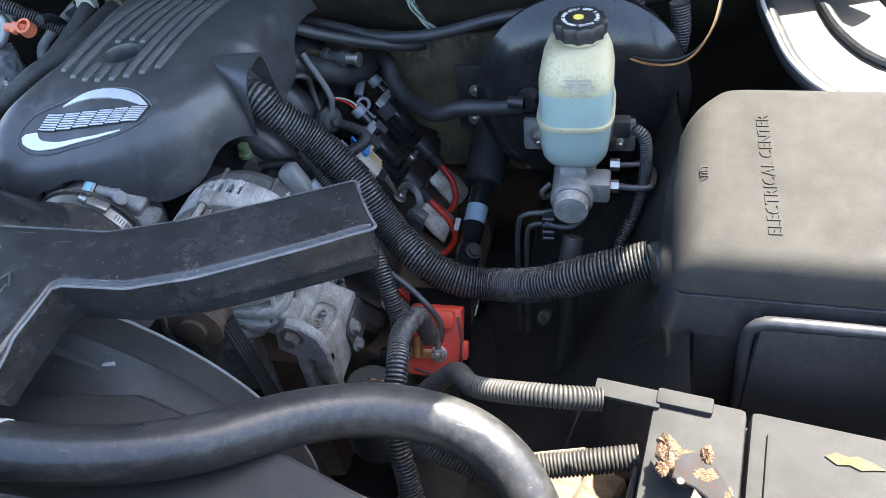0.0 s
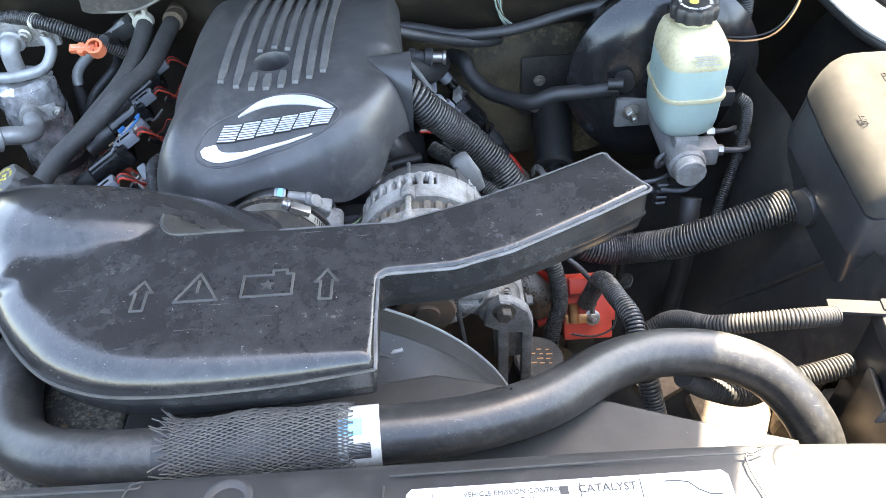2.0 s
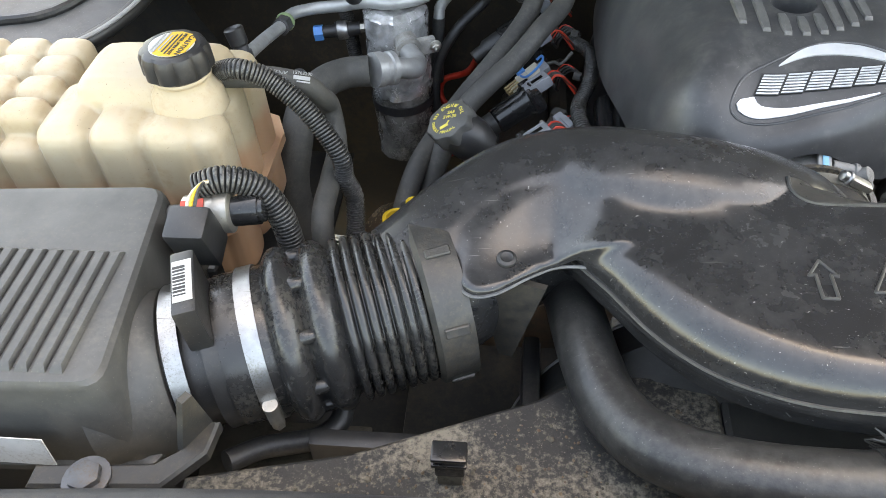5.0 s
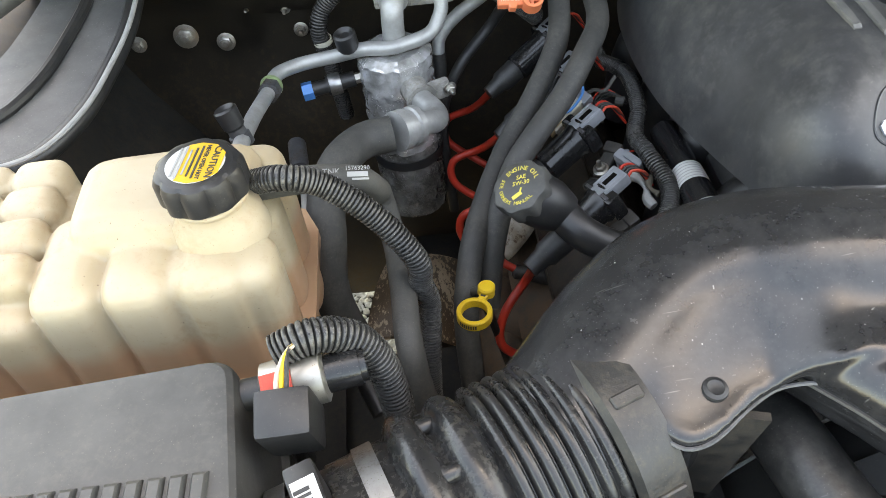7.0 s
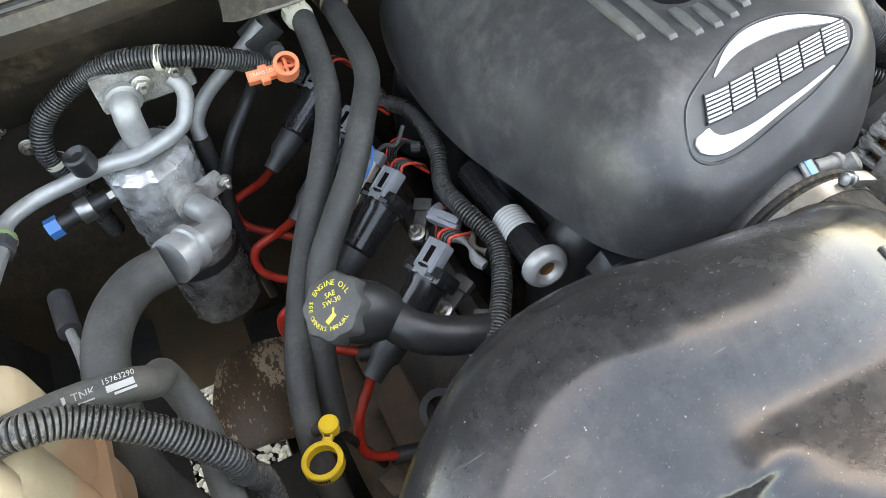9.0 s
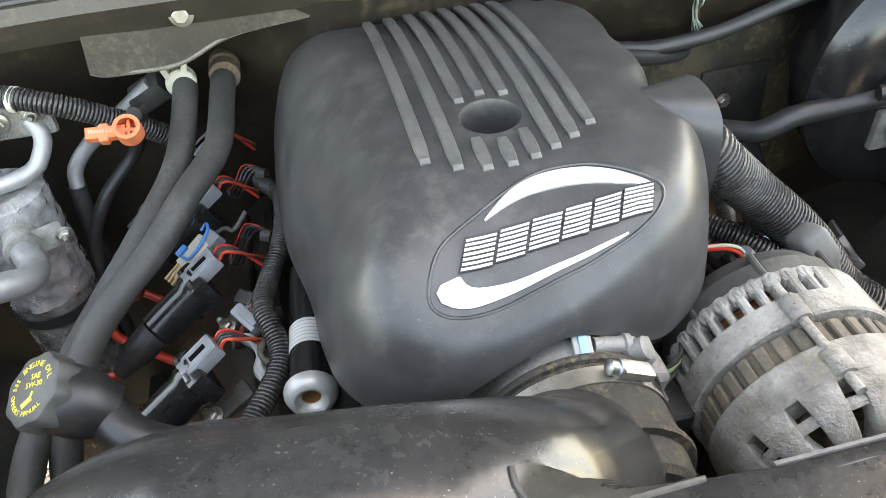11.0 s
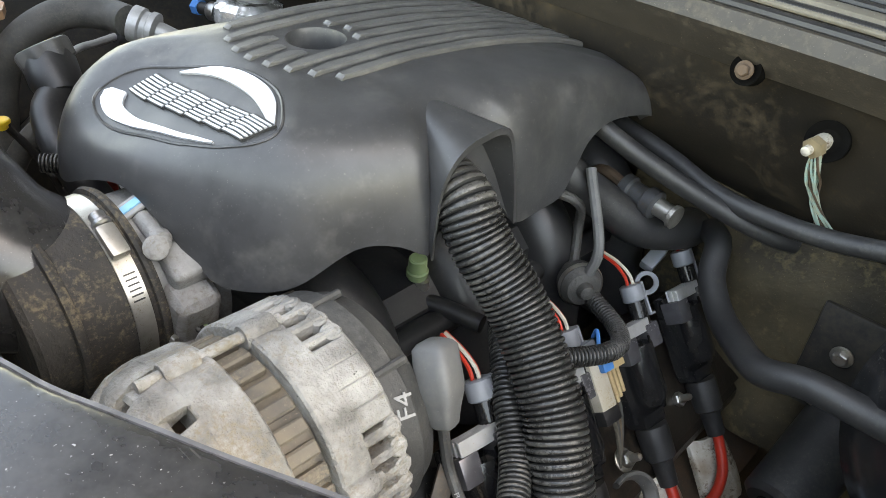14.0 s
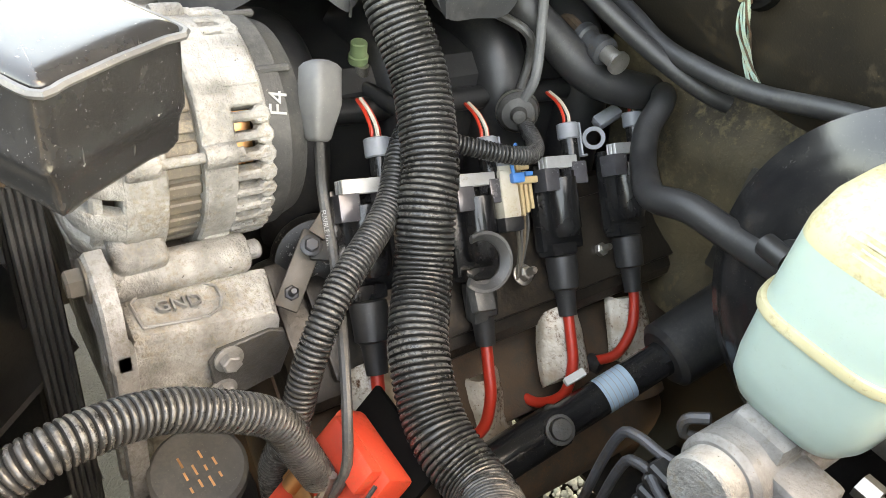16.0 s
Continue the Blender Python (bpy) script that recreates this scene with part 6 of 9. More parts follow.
        part("rim_scallop", lathe(at(0.5905) + u * (R - 0.0085), u, [(0, 0.0066), (0.0068, 0.0064), (0.0082, 0.0052)], 10), "alu", ob)
    band("rear_rim", 0.5885, 0.5940, R - 0.0010)
    part("inner_core", lathe(at(0.566), ax, [(0, R - 0.017), (0.03, R - 0.017)], 40), "iron", ob)
    part("winding", lathe(at(0.570), ax, [(0, R - 0.0150), (0.004, R - 0.0135), (0.012, R - 0.0135), (0.016, R - 0.0150)], 40), "copper", ob, "copper end winding behind the slots")
    part("rear_cover", lathe(at(0.592), ax, [(0, R - 0.003), (0.016, R - 0.0035), (0.019, R - 0.0060), (0.030, R - 0.010), (0.036, R - 0.024), (0.039, 0.03), (0.040, 0.02)], 64), "rear_shell", ob, "dusty black rear cover")
    for w in (0.95, 1.75, 2.5):
        u = Vector((math.cos(w), 0, math.sin(w)))
        part("rear_rib", obox(at(0.606) + u * (R - 0.0035), (0.026, 0.005, 0.005), ax, u, 0.0015, 1), "rear_shell", ob)
    # front housing: band, curved spokes between petal-shaped vents, hub
    band("front_housing", 0.500, 0.527)
    for k in range(14):
        w = 2 * math.pi * (k + 0.5) / 14
        u = Vector((math.cos(w), 0, math.sin(w)))
        tg = ax.cross(u)
        lo = []
        for rr, y, wd in ((R - 0.0003, 0.508, 0.0160), (R - 0.0008, 0.500, 0.0125), (R - 0.0030, 0.490, 0.0108), (R - 0.0085, 0.481, 0.0096), (R - 0.017, 0.475, 0.0084), (R - 0.028, 0.472, 0.0072), (0.040, 0.470, 0.0066), (0.028, 0.469, 0.0055)):
            q = at(y) + u * rr
            dn = (ax * 0.011 - u * 0.006)
            lo.append([q - tg * wd + dn, q - tg * wd + dn * 0.12, q - tg * wd * 0.78, q + tg * wd * 0.78, q + tg * wd + dn * 0.12, q + tg * wd + dn])
        part("front_spoke", loft(lo), "alu", ob, smooth=50)
    part("shoulder_ring", lathe(at(0.486), ax, [(0.0, R - 0.0120), (-0.003, R - 0.0095), (-0.001, R - 0.0070), (0.004, R - 0.0068), (0.004, R - 0.0120)], 64, False), "alu", ob)
    part("front_core", lathe(at(0.515), -ax, [(0, R - 0.022), (0.020, R - 0.026), (0.022, 0.034), (0.040, 0.034), (0.044, 0.022)], 40), "iron", ob)
    part("pulley", lathe(at(0.470), -ax, [(0, 0.030), (0.003, 0.032), (0.006, 0.028), (0.010, 0.030), (0.014, 0.028), (0.018, 0.030), (0.022, 0.028), (0.026, 0.032), (0.029, 0.030), (0.030, 0.014), (0.034, 0.013)], 40), "iron", ob)
    for w in (0.30, 1.75, 4.0):
        u = Vector((math.cos(w), 0, math.sin(w)))
        part("through_bolt", lathe(at(0.49) + u * (R - 0.001), ax, [(0, 0.0034), (0.085, 0.0034)], 12), "alu", ob)
        for y0 in (0.503, 0.550):
            part("bolt_ear", lathe(at(y0) + u * (R - 0.002), ax, [(0, 0.007), (0.002, 0.008), (0.018, 0.008), (0.020, 0.007)], 14), "alu", ob)
    # chalk mark
    lettering("F4", 0.017, frame_at(at(0.604) + Vector((0.80, 0, 0.60)) * (R - 0.0028), (-0.58, 0.22, 0.78), (0.80, 0, 0.60)), "grey_print", ob, 0.0004, label="white chalk mark")
    # output stud boot and the lower lug
    bd = Vector((0.030, -0.014, -0.050)).normalized()
    bo = Vector((-0.374, 0.641, 1.136))
    sq = lambda d, w, h: [bo + bd * d + Vector((1, 0.25, 0.5)).normalized() * (w * math.copysign(abs(math.cos(t)) ** 0.45, math.cos(t))) + Vector((-0.2, 1, -0.35)).normalized() * (h * math.copysign(abs(math.sin(t)) ** 0.45, math.sin(t))) for t in np.linspace(0, 2 * math.pi, 32, endpoint=False)]
    part("terminal_boot", loft([sq(0.004, 0.005, 0.005), sq(0.006, 0.0095, 0.0095), sq(0.009, 0.0122, 0.0122), sq(0.032, 0.0132, 0.0128), sq(0.038, 0.0120, 0.0116), sq(0.046, 0.0095, 0.0095), sq(0.055, 0.0075, 0.0075), sq(0.057, 0.0055, 0.0055)]), "grey_boot", ob, "grey rubber terminal boot", smooth=50)
    lug = join(lathe((-0.345, 0.484, 1.014), (0, 1, -0.02), [(0, 0.0125), (0.002, 0.0140), (0.090, 0.0140), (0.092, 0.0125)], 24), obox((-0.360, 0.507, 1.026), (0.046, 0.034, 0.040), (1, 0, -0.45), (0.45, 0, 1), 0.008, 3), obox((-0.372, 0.560, 1.018), (0.040, 0.020, 0.030), (1, 0, -0.35), (0.35, 0, 1), 0.006))
    part("lower_lug", lug, "alu", ob, smooth=40)
    part("lug_bolt", lathe((-0.345, 0.575, 1.012), (0, 1, 0), [(0, 0.007), (0.010, 0.007), (0.012, 0.005)], 14), "alu_mid", ob)
    # the mounting bracket below
    br = thing("alternator_bracket", (-0.33, 0.53, 0.90), "weathered cast aluminium alternator bracket with raised letters", "bracket")
    part("front_plate", plate([(-0.354, 1.008), (-0.350, 1.036), (-0.336, 1.050), (-0.318, 1.046), (-0.302, 1.030), (-0.296, 1.006), (-0.296, 0.985), (-0.312, 0.992), (-0.336, 0.996)], -0.484, -0.472, frame_at((0, 0, 0), (1, 0, 0), (0, -1, 0)), 0.002), "alu_mid", br)
    for x0, x1 in ((-0.338, -0.325), (-0.309, -0.296)):
        part("leg", block((x0, 0.474, 0.84), (x1, 0.488, 1.0), 0.003), "alu_mid", br)
    top = [(-0.344, 0.489, 1.008), (-0.301, 0.487, 1.004), (-0.300, 0.582, 0.991), (-0.336, 0.588, 1.002)]
    low = [(-0.340, 0.492, 0.925), (-0.303, 0.490, 0.925), (-0.303, 0.580, 0.925), (-0.336, 0.584, 0.925)]
    grow = lambda pts, f: [tuple(Vector(p) + (Vector(p) - sum((Vector(q) for q in pts), Vector()) / 4) * f) for p in pts]
    part("block", loft([low, [(a, b, c - 0.006) for a, b, c in top], [(a, b, c - 0.002) for a, b, c in grow(top, -0.03)], [(a, b, c) for a, b, c in grow(top, -0.09)]]), "alu", br, smooth=30)
    fr = frame_at((-0.3205, 0.522, 1.0045), (0, 1, -0.10), (0.12, 0.10, 1))
    rim = [(-0.026, -0.013), (0.020, -0.013), (0.024, 0.013), (-0.024, 0.013)]
    part("panel_rim", sweep([fr @ Vector((a, b, 0.0)) for a, b in rim + rim[:1]], 0.0011, 6, 0.01), "alu_mid", br)
    lettering("GND", 0.0135, fr, "alu_mid", br, 0.0013, label="raised cast lettering")
    part("bolt", hexbolt((-0.3307, 0.472, 1.0333), (0, -1, 0), 0.0095, 0.010), "strap_steel", br, "tarnished hex bolt")
    part("lug_plate", plate([(-0.020, -0.025), (0.026, -0.020), (0.036, 0.0), (0.034, 0.016), (0.024, 0.022), (-0.012, 0.022), (-0.020, 0.014)], -0.002, 0.002, frame_at((-0.297, 0.553, 0.955), (0, 1, 0.12), (1, 0, 0.1)), 0.001), "alu_dark", br, "dark stained steel plate")
    for y, z in ((0.544, 0.968), (0.540, 0.941)):
        part("bolt", hexbolt((-0.2955, y, z), (1, 0, 0.1), 0.0070, 0.007), "alu_mid", br)
    belt = thing("serpentine_belt", (-0.47, 0.47, 0.85), "worn ribbed rubber serpentine belt", "belt")
    for a, b in (((-0.449, 1.071), (-0.440, 0.72)), ((-0.385, 1.071), (-0.345, 0.70))):
        for k in range(5):
            y = 0.444 + k * 0.0045
            part("belt_rib", sweep([(a[0], y, a[1]), ((a[0] + b[0]) / 2, y, (a[1] + b[1]) / 2), (b[0], y, b[1])], 0.0022, 6, 0.05), "rubber", belt)
    return ob


def coil_pack(s, y):
    """One ignition coil with its steel core, plug and rubber boot; s: side of the engine."""
    ob = thing("ignition_coil", (CX + s * 0.25, y, 0.93), "glossy black ignition coil with steel core and grey plug", "ignition coil", "ignition coils")
    A = Vector((CX + 0.226, y, 1.003 - 0.04 * (y - 0.85))) if s > 0 else Vector((CX - 0.248, y - 0.020, 1.060))
    if s > 0 and y < 0.7:
        A += Vector((0.004, -0.012, 0.020))
    B = A + (Vector((0.080, -0.016, -0.098)) if s > 0 else Vector((-0.090, -0.046, -0.042)))
    d = (B - A).normalized()
    L = (B - A).length
    side = Vector((0, 1, 0))
    n = (d.cross(side) * s).normalized()
    if s < 0:
        # turned with its barrel to the front
        side = n.cross(d).normalized()
        part("body", join(lathe(A, d, [(0, 0.012), (0.002, 0.0200), (0.016, 0.0200), (0.020, 0.0178), (0.060, 0.0172), (0.064, 0.0140)], 30), obox(A + d * 0.006 + n * 0.002, (0.046, 0.030, 0.016), side, d, 0.004)), "plastic_gloss", ob)
        part("case_rim", obox(A + d * 0.010 + n * 0.012, (0.034, 0.014, 0.004), side, d, 0.001), "coil_case", ob)
        plug = part("plug", join(obox(A - d * 0.008 + n * 0.012, (0.023, 0.014, 0.030), side, d, 0.0025), obox(A + d * 0.008 + n * 0.017, (0.015, 0.006, 0.008), side, d, 0.0015)), "grey_conn", ob, "grey connector plug")
        # thin dark bar paints the shade within the plug's slot
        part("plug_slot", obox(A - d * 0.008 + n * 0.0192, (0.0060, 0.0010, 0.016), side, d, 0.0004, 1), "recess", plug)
        for k in (-1, 1):
            part("plug_rail", obox(A - d * 0.008 + n * 0.0192 + side * 0.0085 * k, (0.0022, 0.0014, 0.026), side, d, 0.0005, 1), "grey_conn", plug)
        for k, mt in enumerate(("red", "rubber", "rubber", "red_plastic")):
            q = A - d * 0.022 + n * 0.010 + side * (0.0045 * (k - 1.5))
            part("plug_wire", sweep([q, q - d * 0.008 + n * 0.003, q - d * 0.016 - n * 0.004 + side * 0.004, Vector((-0.790, A.y + 0.020 + 0.004 * k, 1.048))], 0.0016, 6, 0.004), mt, ob)
        part("boot", lathe(A + d * 0.060, d, [(0, 0.0135), (0.002, 0.0150), (0.028, 0.0140), (0.032, 0.0110), (0.050, 0.0092)], 22), "rubber", ob, "black rubber boot")
        return ob, A + d * 0.104, d
    plate_ = obox(A + d * 0.040 - n * 0.005, (0.050, 0.012, 0.080), side, d, 0.003)
    barrel = lathe(A + d * 0.012 + n * 0.004, d, [(0, 0.011), (0.002, 0.0165), (0.048, 0.0165), (0.056, 0.0130)], 28)
    foot = obox(A + d * 0.078 - side * 0.006 - n * 0.002, (0.030, 0.022, 0.012), side, d, 0.003)
    part("body", join(plate_, barrel, foot), "plastic_gloss", ob)
    for k in (-1, 1):
        part("core_ear", obox(A + d * 0.013 + side * (0.0170 * k) + n * 0.007, (0.0175, 0.020, 0.021), side, d, 0.0018, 2), "coil_case", ob, "polished dark case end")
        # slot depth is only a bar in painted shade
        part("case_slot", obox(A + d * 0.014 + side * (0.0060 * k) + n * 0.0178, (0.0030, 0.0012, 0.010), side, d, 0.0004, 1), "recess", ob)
    for k in range(5):
        part("core_sheet", obox(A - d * 0.0005 - side * 0.003 + n * (0.0045 + k * 0.0026), (0.037 - 0.002 * (k % 2), 0.0019, 0.011), side, d, 0.0005, 1), "pale_steel", ob, "bright steel core sheet")
    q = A + side * 0.0165 + n * 0.007
    part("socket", lathe(q - d * 0.020, d, [(0, 0.0080), (0.024, 0.0080)], 18), "plastic_gloss", ob)
    plug = part("plug", lathe(q - d * 0.034, d, [(0, 0.0084), (0.001, 0.0102), (0.014, 0.0102), (0.015, 0.0090)], 22), "grey_conn", ob, "grey connector plug")
    part("latch", join(obox(q - d * 0.017 + side * 0.0118 + n * 0.002, (0.0022, 0.0060, 0.030), side, d, 0.0008, 1), obox(q - d * 0.001 + side * 0.0145 + n * 0.002, (0.0070, 0.0060, 0.0022), side, d, 0.0008, 1)), "grey_conn", plug)
    for k, mt in enumerate(("red", "pale_tie", "red", "rubber")):
        w = k * 1.6
        o = side * (0.0034 * math.cos(w)) + n * (0.0034 * math.sin(w))
        part("plug_wire", sweep([q - d * 0.033 + o, q - d * 0.042 + o * 0.9, q - d * 0.050 + o * 0.7 + Vector((-s * 0.008, 0, 0.0)), q - d * 0.054 + o * 0.6 + Vector((-s * 0.026, 0.004, -0.004))], 0.0016, 6, 0.004), mt, ob)
    e = A + d * (L * 0.66) - side * 0.005
    part("boot", lathe(e, d, [(0, 0.0125), (0.001, 0.0142), (0.006, 0.0148), (0.030, 0.0138), (0.032, 0.0108), (0.036, 0.0096), (0.056, 0.0084)], 22), "rubber", ob, "black rubber boot")
    return ob, e + d * 0.052, d


def build_banks():
    for s in (1, -1):
        vc = thing("valve_cover", (CX + s * 0.24, 0.83, 0.85), "grimy black valve cover", "valve cover")
        # tilted 45 degrees outwards
        z = Vector((s * 0.62, 0, 0.78))
        part("shell", obox((CX + s * 0.232, 0.83, 0.895), (0.13, 0.46, 0.075), Vector((0.78, 0, -s * 0.62)), z, 0.018, 3), "oily", vc)
        part("coil_rail", obox((CX + s * 0.262, 0.83, 0.926), (0.085, 0.40, 0.008), Vector((0.78, 0, -s * 0.62)), z, 0.003), "oily", vc)
        hd = thing("cylinder_head", (CX + s * 0.26, 0.83, 0.72), "grimy iron cylinder head and exhaust manifold", "cylinder head")
        part("head", obox((CX + s * 0.235, 0.83, 0.80), (0.16, 0.47, 0.14), Vector((0.78, 0, -s * 0.62)), z, 0.012), "iron", hd)
        part("manifold", sweep([(CX + s * 0.345, 0.60, 0.765), (CX + s * 0.355, 0.72, 0.755), (CX + s * 0.355, 0.92, 0.745), (CX + s * 0.33, 1.02, 0.70), (CX + s * 0.30, 1.06, 0.55)], 0.034, 18), "iron", hd)
        for y in (0.655, 0.765, 0.875, 0.985):
            part("port", sweep([(CX + s * 0.29, y, 0.79), (CX + s * 0.325, y, 0.785), (CX + s * 0.352, y, 0.76)], 0.026, 14), "iron", hd)
        for y, zz in ((0.654, 0.882), (0.781, 0.808), (0.862, 0.859), (0.963, 0.843)):
            if s < 0 and y != 0.862:
                continue
            o = Vector((CX + s * 0.317, y, zz))
            ax = Vector((s * 0.60, -0.10, -0.72)).normalized()
            u = Vector((0, 1, 0))
            w = (ax.cross(u) * s).normalized()
            lo = []
            for t, r in ((-0.034, 0.0200), (-0.030, 0.0225), (-0.012, 0.0250), (0.010, 0.0270), (0.024, 0.0275), (0.030, 0.0262)):
                out = []
                for k in range(19):
                    a = math.pi * (k / 18) * 1.06 - 0.1
                    crease = 1 + 0.06 * math.sin(3 * a + y * 50) + 0.035 * math.sin(7 * a + t * 90 + y * 20)
                    out.append(o + ax * (t + 0.004 * math.sin(2 * a + y * 30)) + u * (r * crease * math.cos(a)) + w * (r * crease * (0.55 * math.sin(a) + 0.25 * math.sin(a) ** 4)))
                inn = [p - w * 0.0016 for p in out[::-1]]
                lo.append(out + inn)
            part("heat_shield", loft(lo, True, True), "chrome_dirty", hd, "heat-stained bright sheet steel shield", smooth=40)
    # engine block and intake under the cover
    bl = thing("engine_block", (CX, 0.8, 0.6), "dark grimy engine block and intake manifold", "engine")
    part("block", block((CX - 0.20, 0.56, 0.55), (CX + 0.20, 1.05, 0.86), 0.02), "iron", bl)
    part("front_cover", block((CX - 0.16, 0.52, 0.60), (CX + 0.16, 0.562, 0.93), 0.02), "alu", bl)
    part("intake", block((CX - 0.135, 0.60, 0.86), (CX + 0.135, 1.05, 1.07), 0.04, 3), "plastic", bl)
    for s in (1, -1):
        for y in (0.665, 0.775, 0.885, 0.995):
            part("runner", sweep([(CX + s * 0.03, y, 1.06), (CX + s * 0.09, y, 1.075), (CX + s * 0.135, y, 1.03), (CX + s * 0.150, y, 0.93)], 0.030, 14, flat=1.0), "plastic", bl)
    part("water_pump", join(lathe((CX + 0.05, 0.49, 0.90), (0, 1, 0), [(0, 0.05), (0.05, 0.06)], 32), obox((CX + 0.02, 0.53, 0.94), (0.20, 0.06, 0.10), (1, 0, 0), (0, 0, 1), 0.02)), "alu", bl)


build_electrical_center()
build_battery()
build_brakes()
build_alternator()
build_banks()
_ends = {}
for _s, _ys in ((1, (0.686, 0.788, 0.886, 0.976)), (-1, (0.717, 0.823, 0.930, 1.02))):
    for _y in _ys:
        _ends[(_s, _y)] = coil_pack(_s, _y)[1:]

# radiator hose with its woven sleeve and paper band
HOSE = [(-0.825, 0.47, 1.085), (-0.814, 0.42, 1.120), (-0.808, 0.375, 1.134), (-0.800, 0.335, 1.136), (-0.788, 0.298, 1.137), (-0.763, 0.262, 1.147), (-0.715, 0.238, 1.158), (-0.64, 0.230, 1.164), (-0.53, 0.233, 1.168), (-0.449, 0.236, 1.166), (-0.38, 0.246, 1.158), (-0.315, 0.272, 1.144),
        (-0.250, 0.322, 1.118), (-0.19, 0.350, 1.098), (-0.125, 0.352, 1.083), (-0.075, 0.330, 1.065), (-0.042, 0.290, 1.03), (-0.032, 0.262, 0.97), (-0.035, 0.255, 0.88)]
_rh = thing("radiator_hose", (-0.45, 0.24, 1.13), "black rubber radiator hose in a woven sleeve with paper band", "radiator hose")
part("hose", sweep(HOSE, 0.0235, 28, 0.008), "hose_dusty", _rh, smooth=60)


# ---- sleeve and band on the radiator hose ----
def build_sleeve():
    C, s = spline(HOSE, 0.004)
    seg = C[(C[:, 0] > -0.632) & (C[:, 0] < -0.452) & (C[:, 1] < 0.28)]
    band = seg[seg[:, 0] > -0.487]
    seg = seg[seg[:, 0] < -0.470]
    sl = part("woven_sleeve", sweep([tuple(p) for p in seg[::4]], lambda u: 0.0248 + 0.0016 * math.sin(3.1 * u) , 24, 0.008), "flat_black", _rh, "frayed black woven sleeve")
    fr = frames_along(seg)
    g = []
    n = 58
    rng = random.Random(3)
    for sign in (1, -1):
        for k in range(n):
            pts = []
            w0 = 2 * math.pi * k / n
            i0 = rng.randrange(0, 4)
            for i in range(i0, len(seg), 2):
                w = w0 + sign * i * 0.052
                a, b = fr[i]
                u = i / len(seg)
                r = 0.0262 + 0.0016 * math.sin(3.1 * u) + 0.0011 * math.sin(w * 2 + i * 0.35) + 0.0007 * math.sin(i * 0.9 + k * math.pi + (0 if sign > 0 else math.pi)) + (0.010 * max(0, 0.09 - u) * 12 * rng.random() if u < 0.09 else 0)
                pts.append(seg[i] + r * (math.cos(w) * a + math.sin(w) * b))
            g.append(sweep(pts, 0.0007, 4, 0.009, cap=False))
    tagged(part("frayed_weave", join(*g), "rubber_grey", sl), kind="stuff")
    bp = [tuple(p) for p in band[::2]]
    pb = part("paper_band", sweep(bp, 0.0246, 32, 0.006), "paper", _rh, "white and blue paper band")
    # printed field and bars on its upper front
    m = len(band) // 2
    for k in range(5):
        a = 1.10 + k * 0.11
        u = Vector((0.05, -math.cos(a), math.sin(a)))
        part("printed_field", obox(Vector(band[m]) + u * 0.0247 - Vector((0.006, 0, 0)), (0.018, 0.0029, 0.0006), (1, 0.05, -0.01), u, 0, 1), "cyan", pb, "pale blue print")
    for k in range(11):
        a = 0.28 + k * 0.050
        u = Vector((0.05, -math.cos(a), math.sin(a)))
        part("printed_bar", obox(Vector(band[m]) + u * 0.0247, (0.018, 0.0006 + 0.0004 * (k % 2), 0.0006), (1, 0.05, -0.01), u, 0, 1), "flat_black", pb)


build_sleeve()

# ---- hoses, looms and wires ----
BIG = [(-0.50, 0.725, 1.172), (-0.46, 0.722, 1.176), (-0.4254, 0.7154, 1.1741), (-0.404, 0.7135, 1.152), (-0.3664, 0.7182, 1.1117), (-0.3245, 0.7069, 1.0699), (-0.3031, 0.6947, 1.0431), (-0.2763, 0.6801, 1.005), (-0.2373, 0.6555, 0.9788), (-0.1896, 0.6443, 0.953), (-0.135, 0.6442, 0.9488), (-0.0789, 0.6136, 0.9871), (-0.02, 0.6033, 1.0225), (0.0457, 0.6066, 1.0461)]
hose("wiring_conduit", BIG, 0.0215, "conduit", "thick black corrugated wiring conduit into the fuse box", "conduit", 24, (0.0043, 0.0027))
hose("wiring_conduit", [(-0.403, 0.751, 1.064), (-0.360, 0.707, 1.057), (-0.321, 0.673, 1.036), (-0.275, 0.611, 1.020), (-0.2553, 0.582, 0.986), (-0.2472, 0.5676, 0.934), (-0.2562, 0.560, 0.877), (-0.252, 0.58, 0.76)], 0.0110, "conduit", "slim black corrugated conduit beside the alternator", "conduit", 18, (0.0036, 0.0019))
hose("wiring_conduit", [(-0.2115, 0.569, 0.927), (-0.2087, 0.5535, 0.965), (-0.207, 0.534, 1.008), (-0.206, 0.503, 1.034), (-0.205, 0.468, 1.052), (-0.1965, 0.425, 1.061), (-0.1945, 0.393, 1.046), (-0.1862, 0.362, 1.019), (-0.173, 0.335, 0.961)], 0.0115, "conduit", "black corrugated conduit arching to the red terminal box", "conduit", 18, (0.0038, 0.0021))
hose("wiring_conduit", [(-0.1878, 0.4513, 0.9792), (-0.1466, 0.4473, 1.0284), (-0.1151, 0.4045, 1.0679), (-0.0484, 0.3829, 1.0959), (-0.0009, 0.3892, 1.0886)], 0.0105, "conduit_dusty", "dust-covered corrugated conduit leading to the battery", "conduit", 16, (0.0036, 0.0019))
hose("wiring_conduit", [(-0.1607, 0.3507, 1.0572), (-0.1325, 0.3528, 1.0303), (-0.0896, 0.3544, 1.0091), (-0.0466, 0.3708, 0.9998), (0.0361, 0.3829, 1.0117)], 0.0125, "conduit_dusty", "sunlit dusty conduit under the radiator hose", "conduit", 16, (0.0038, 0.0021))
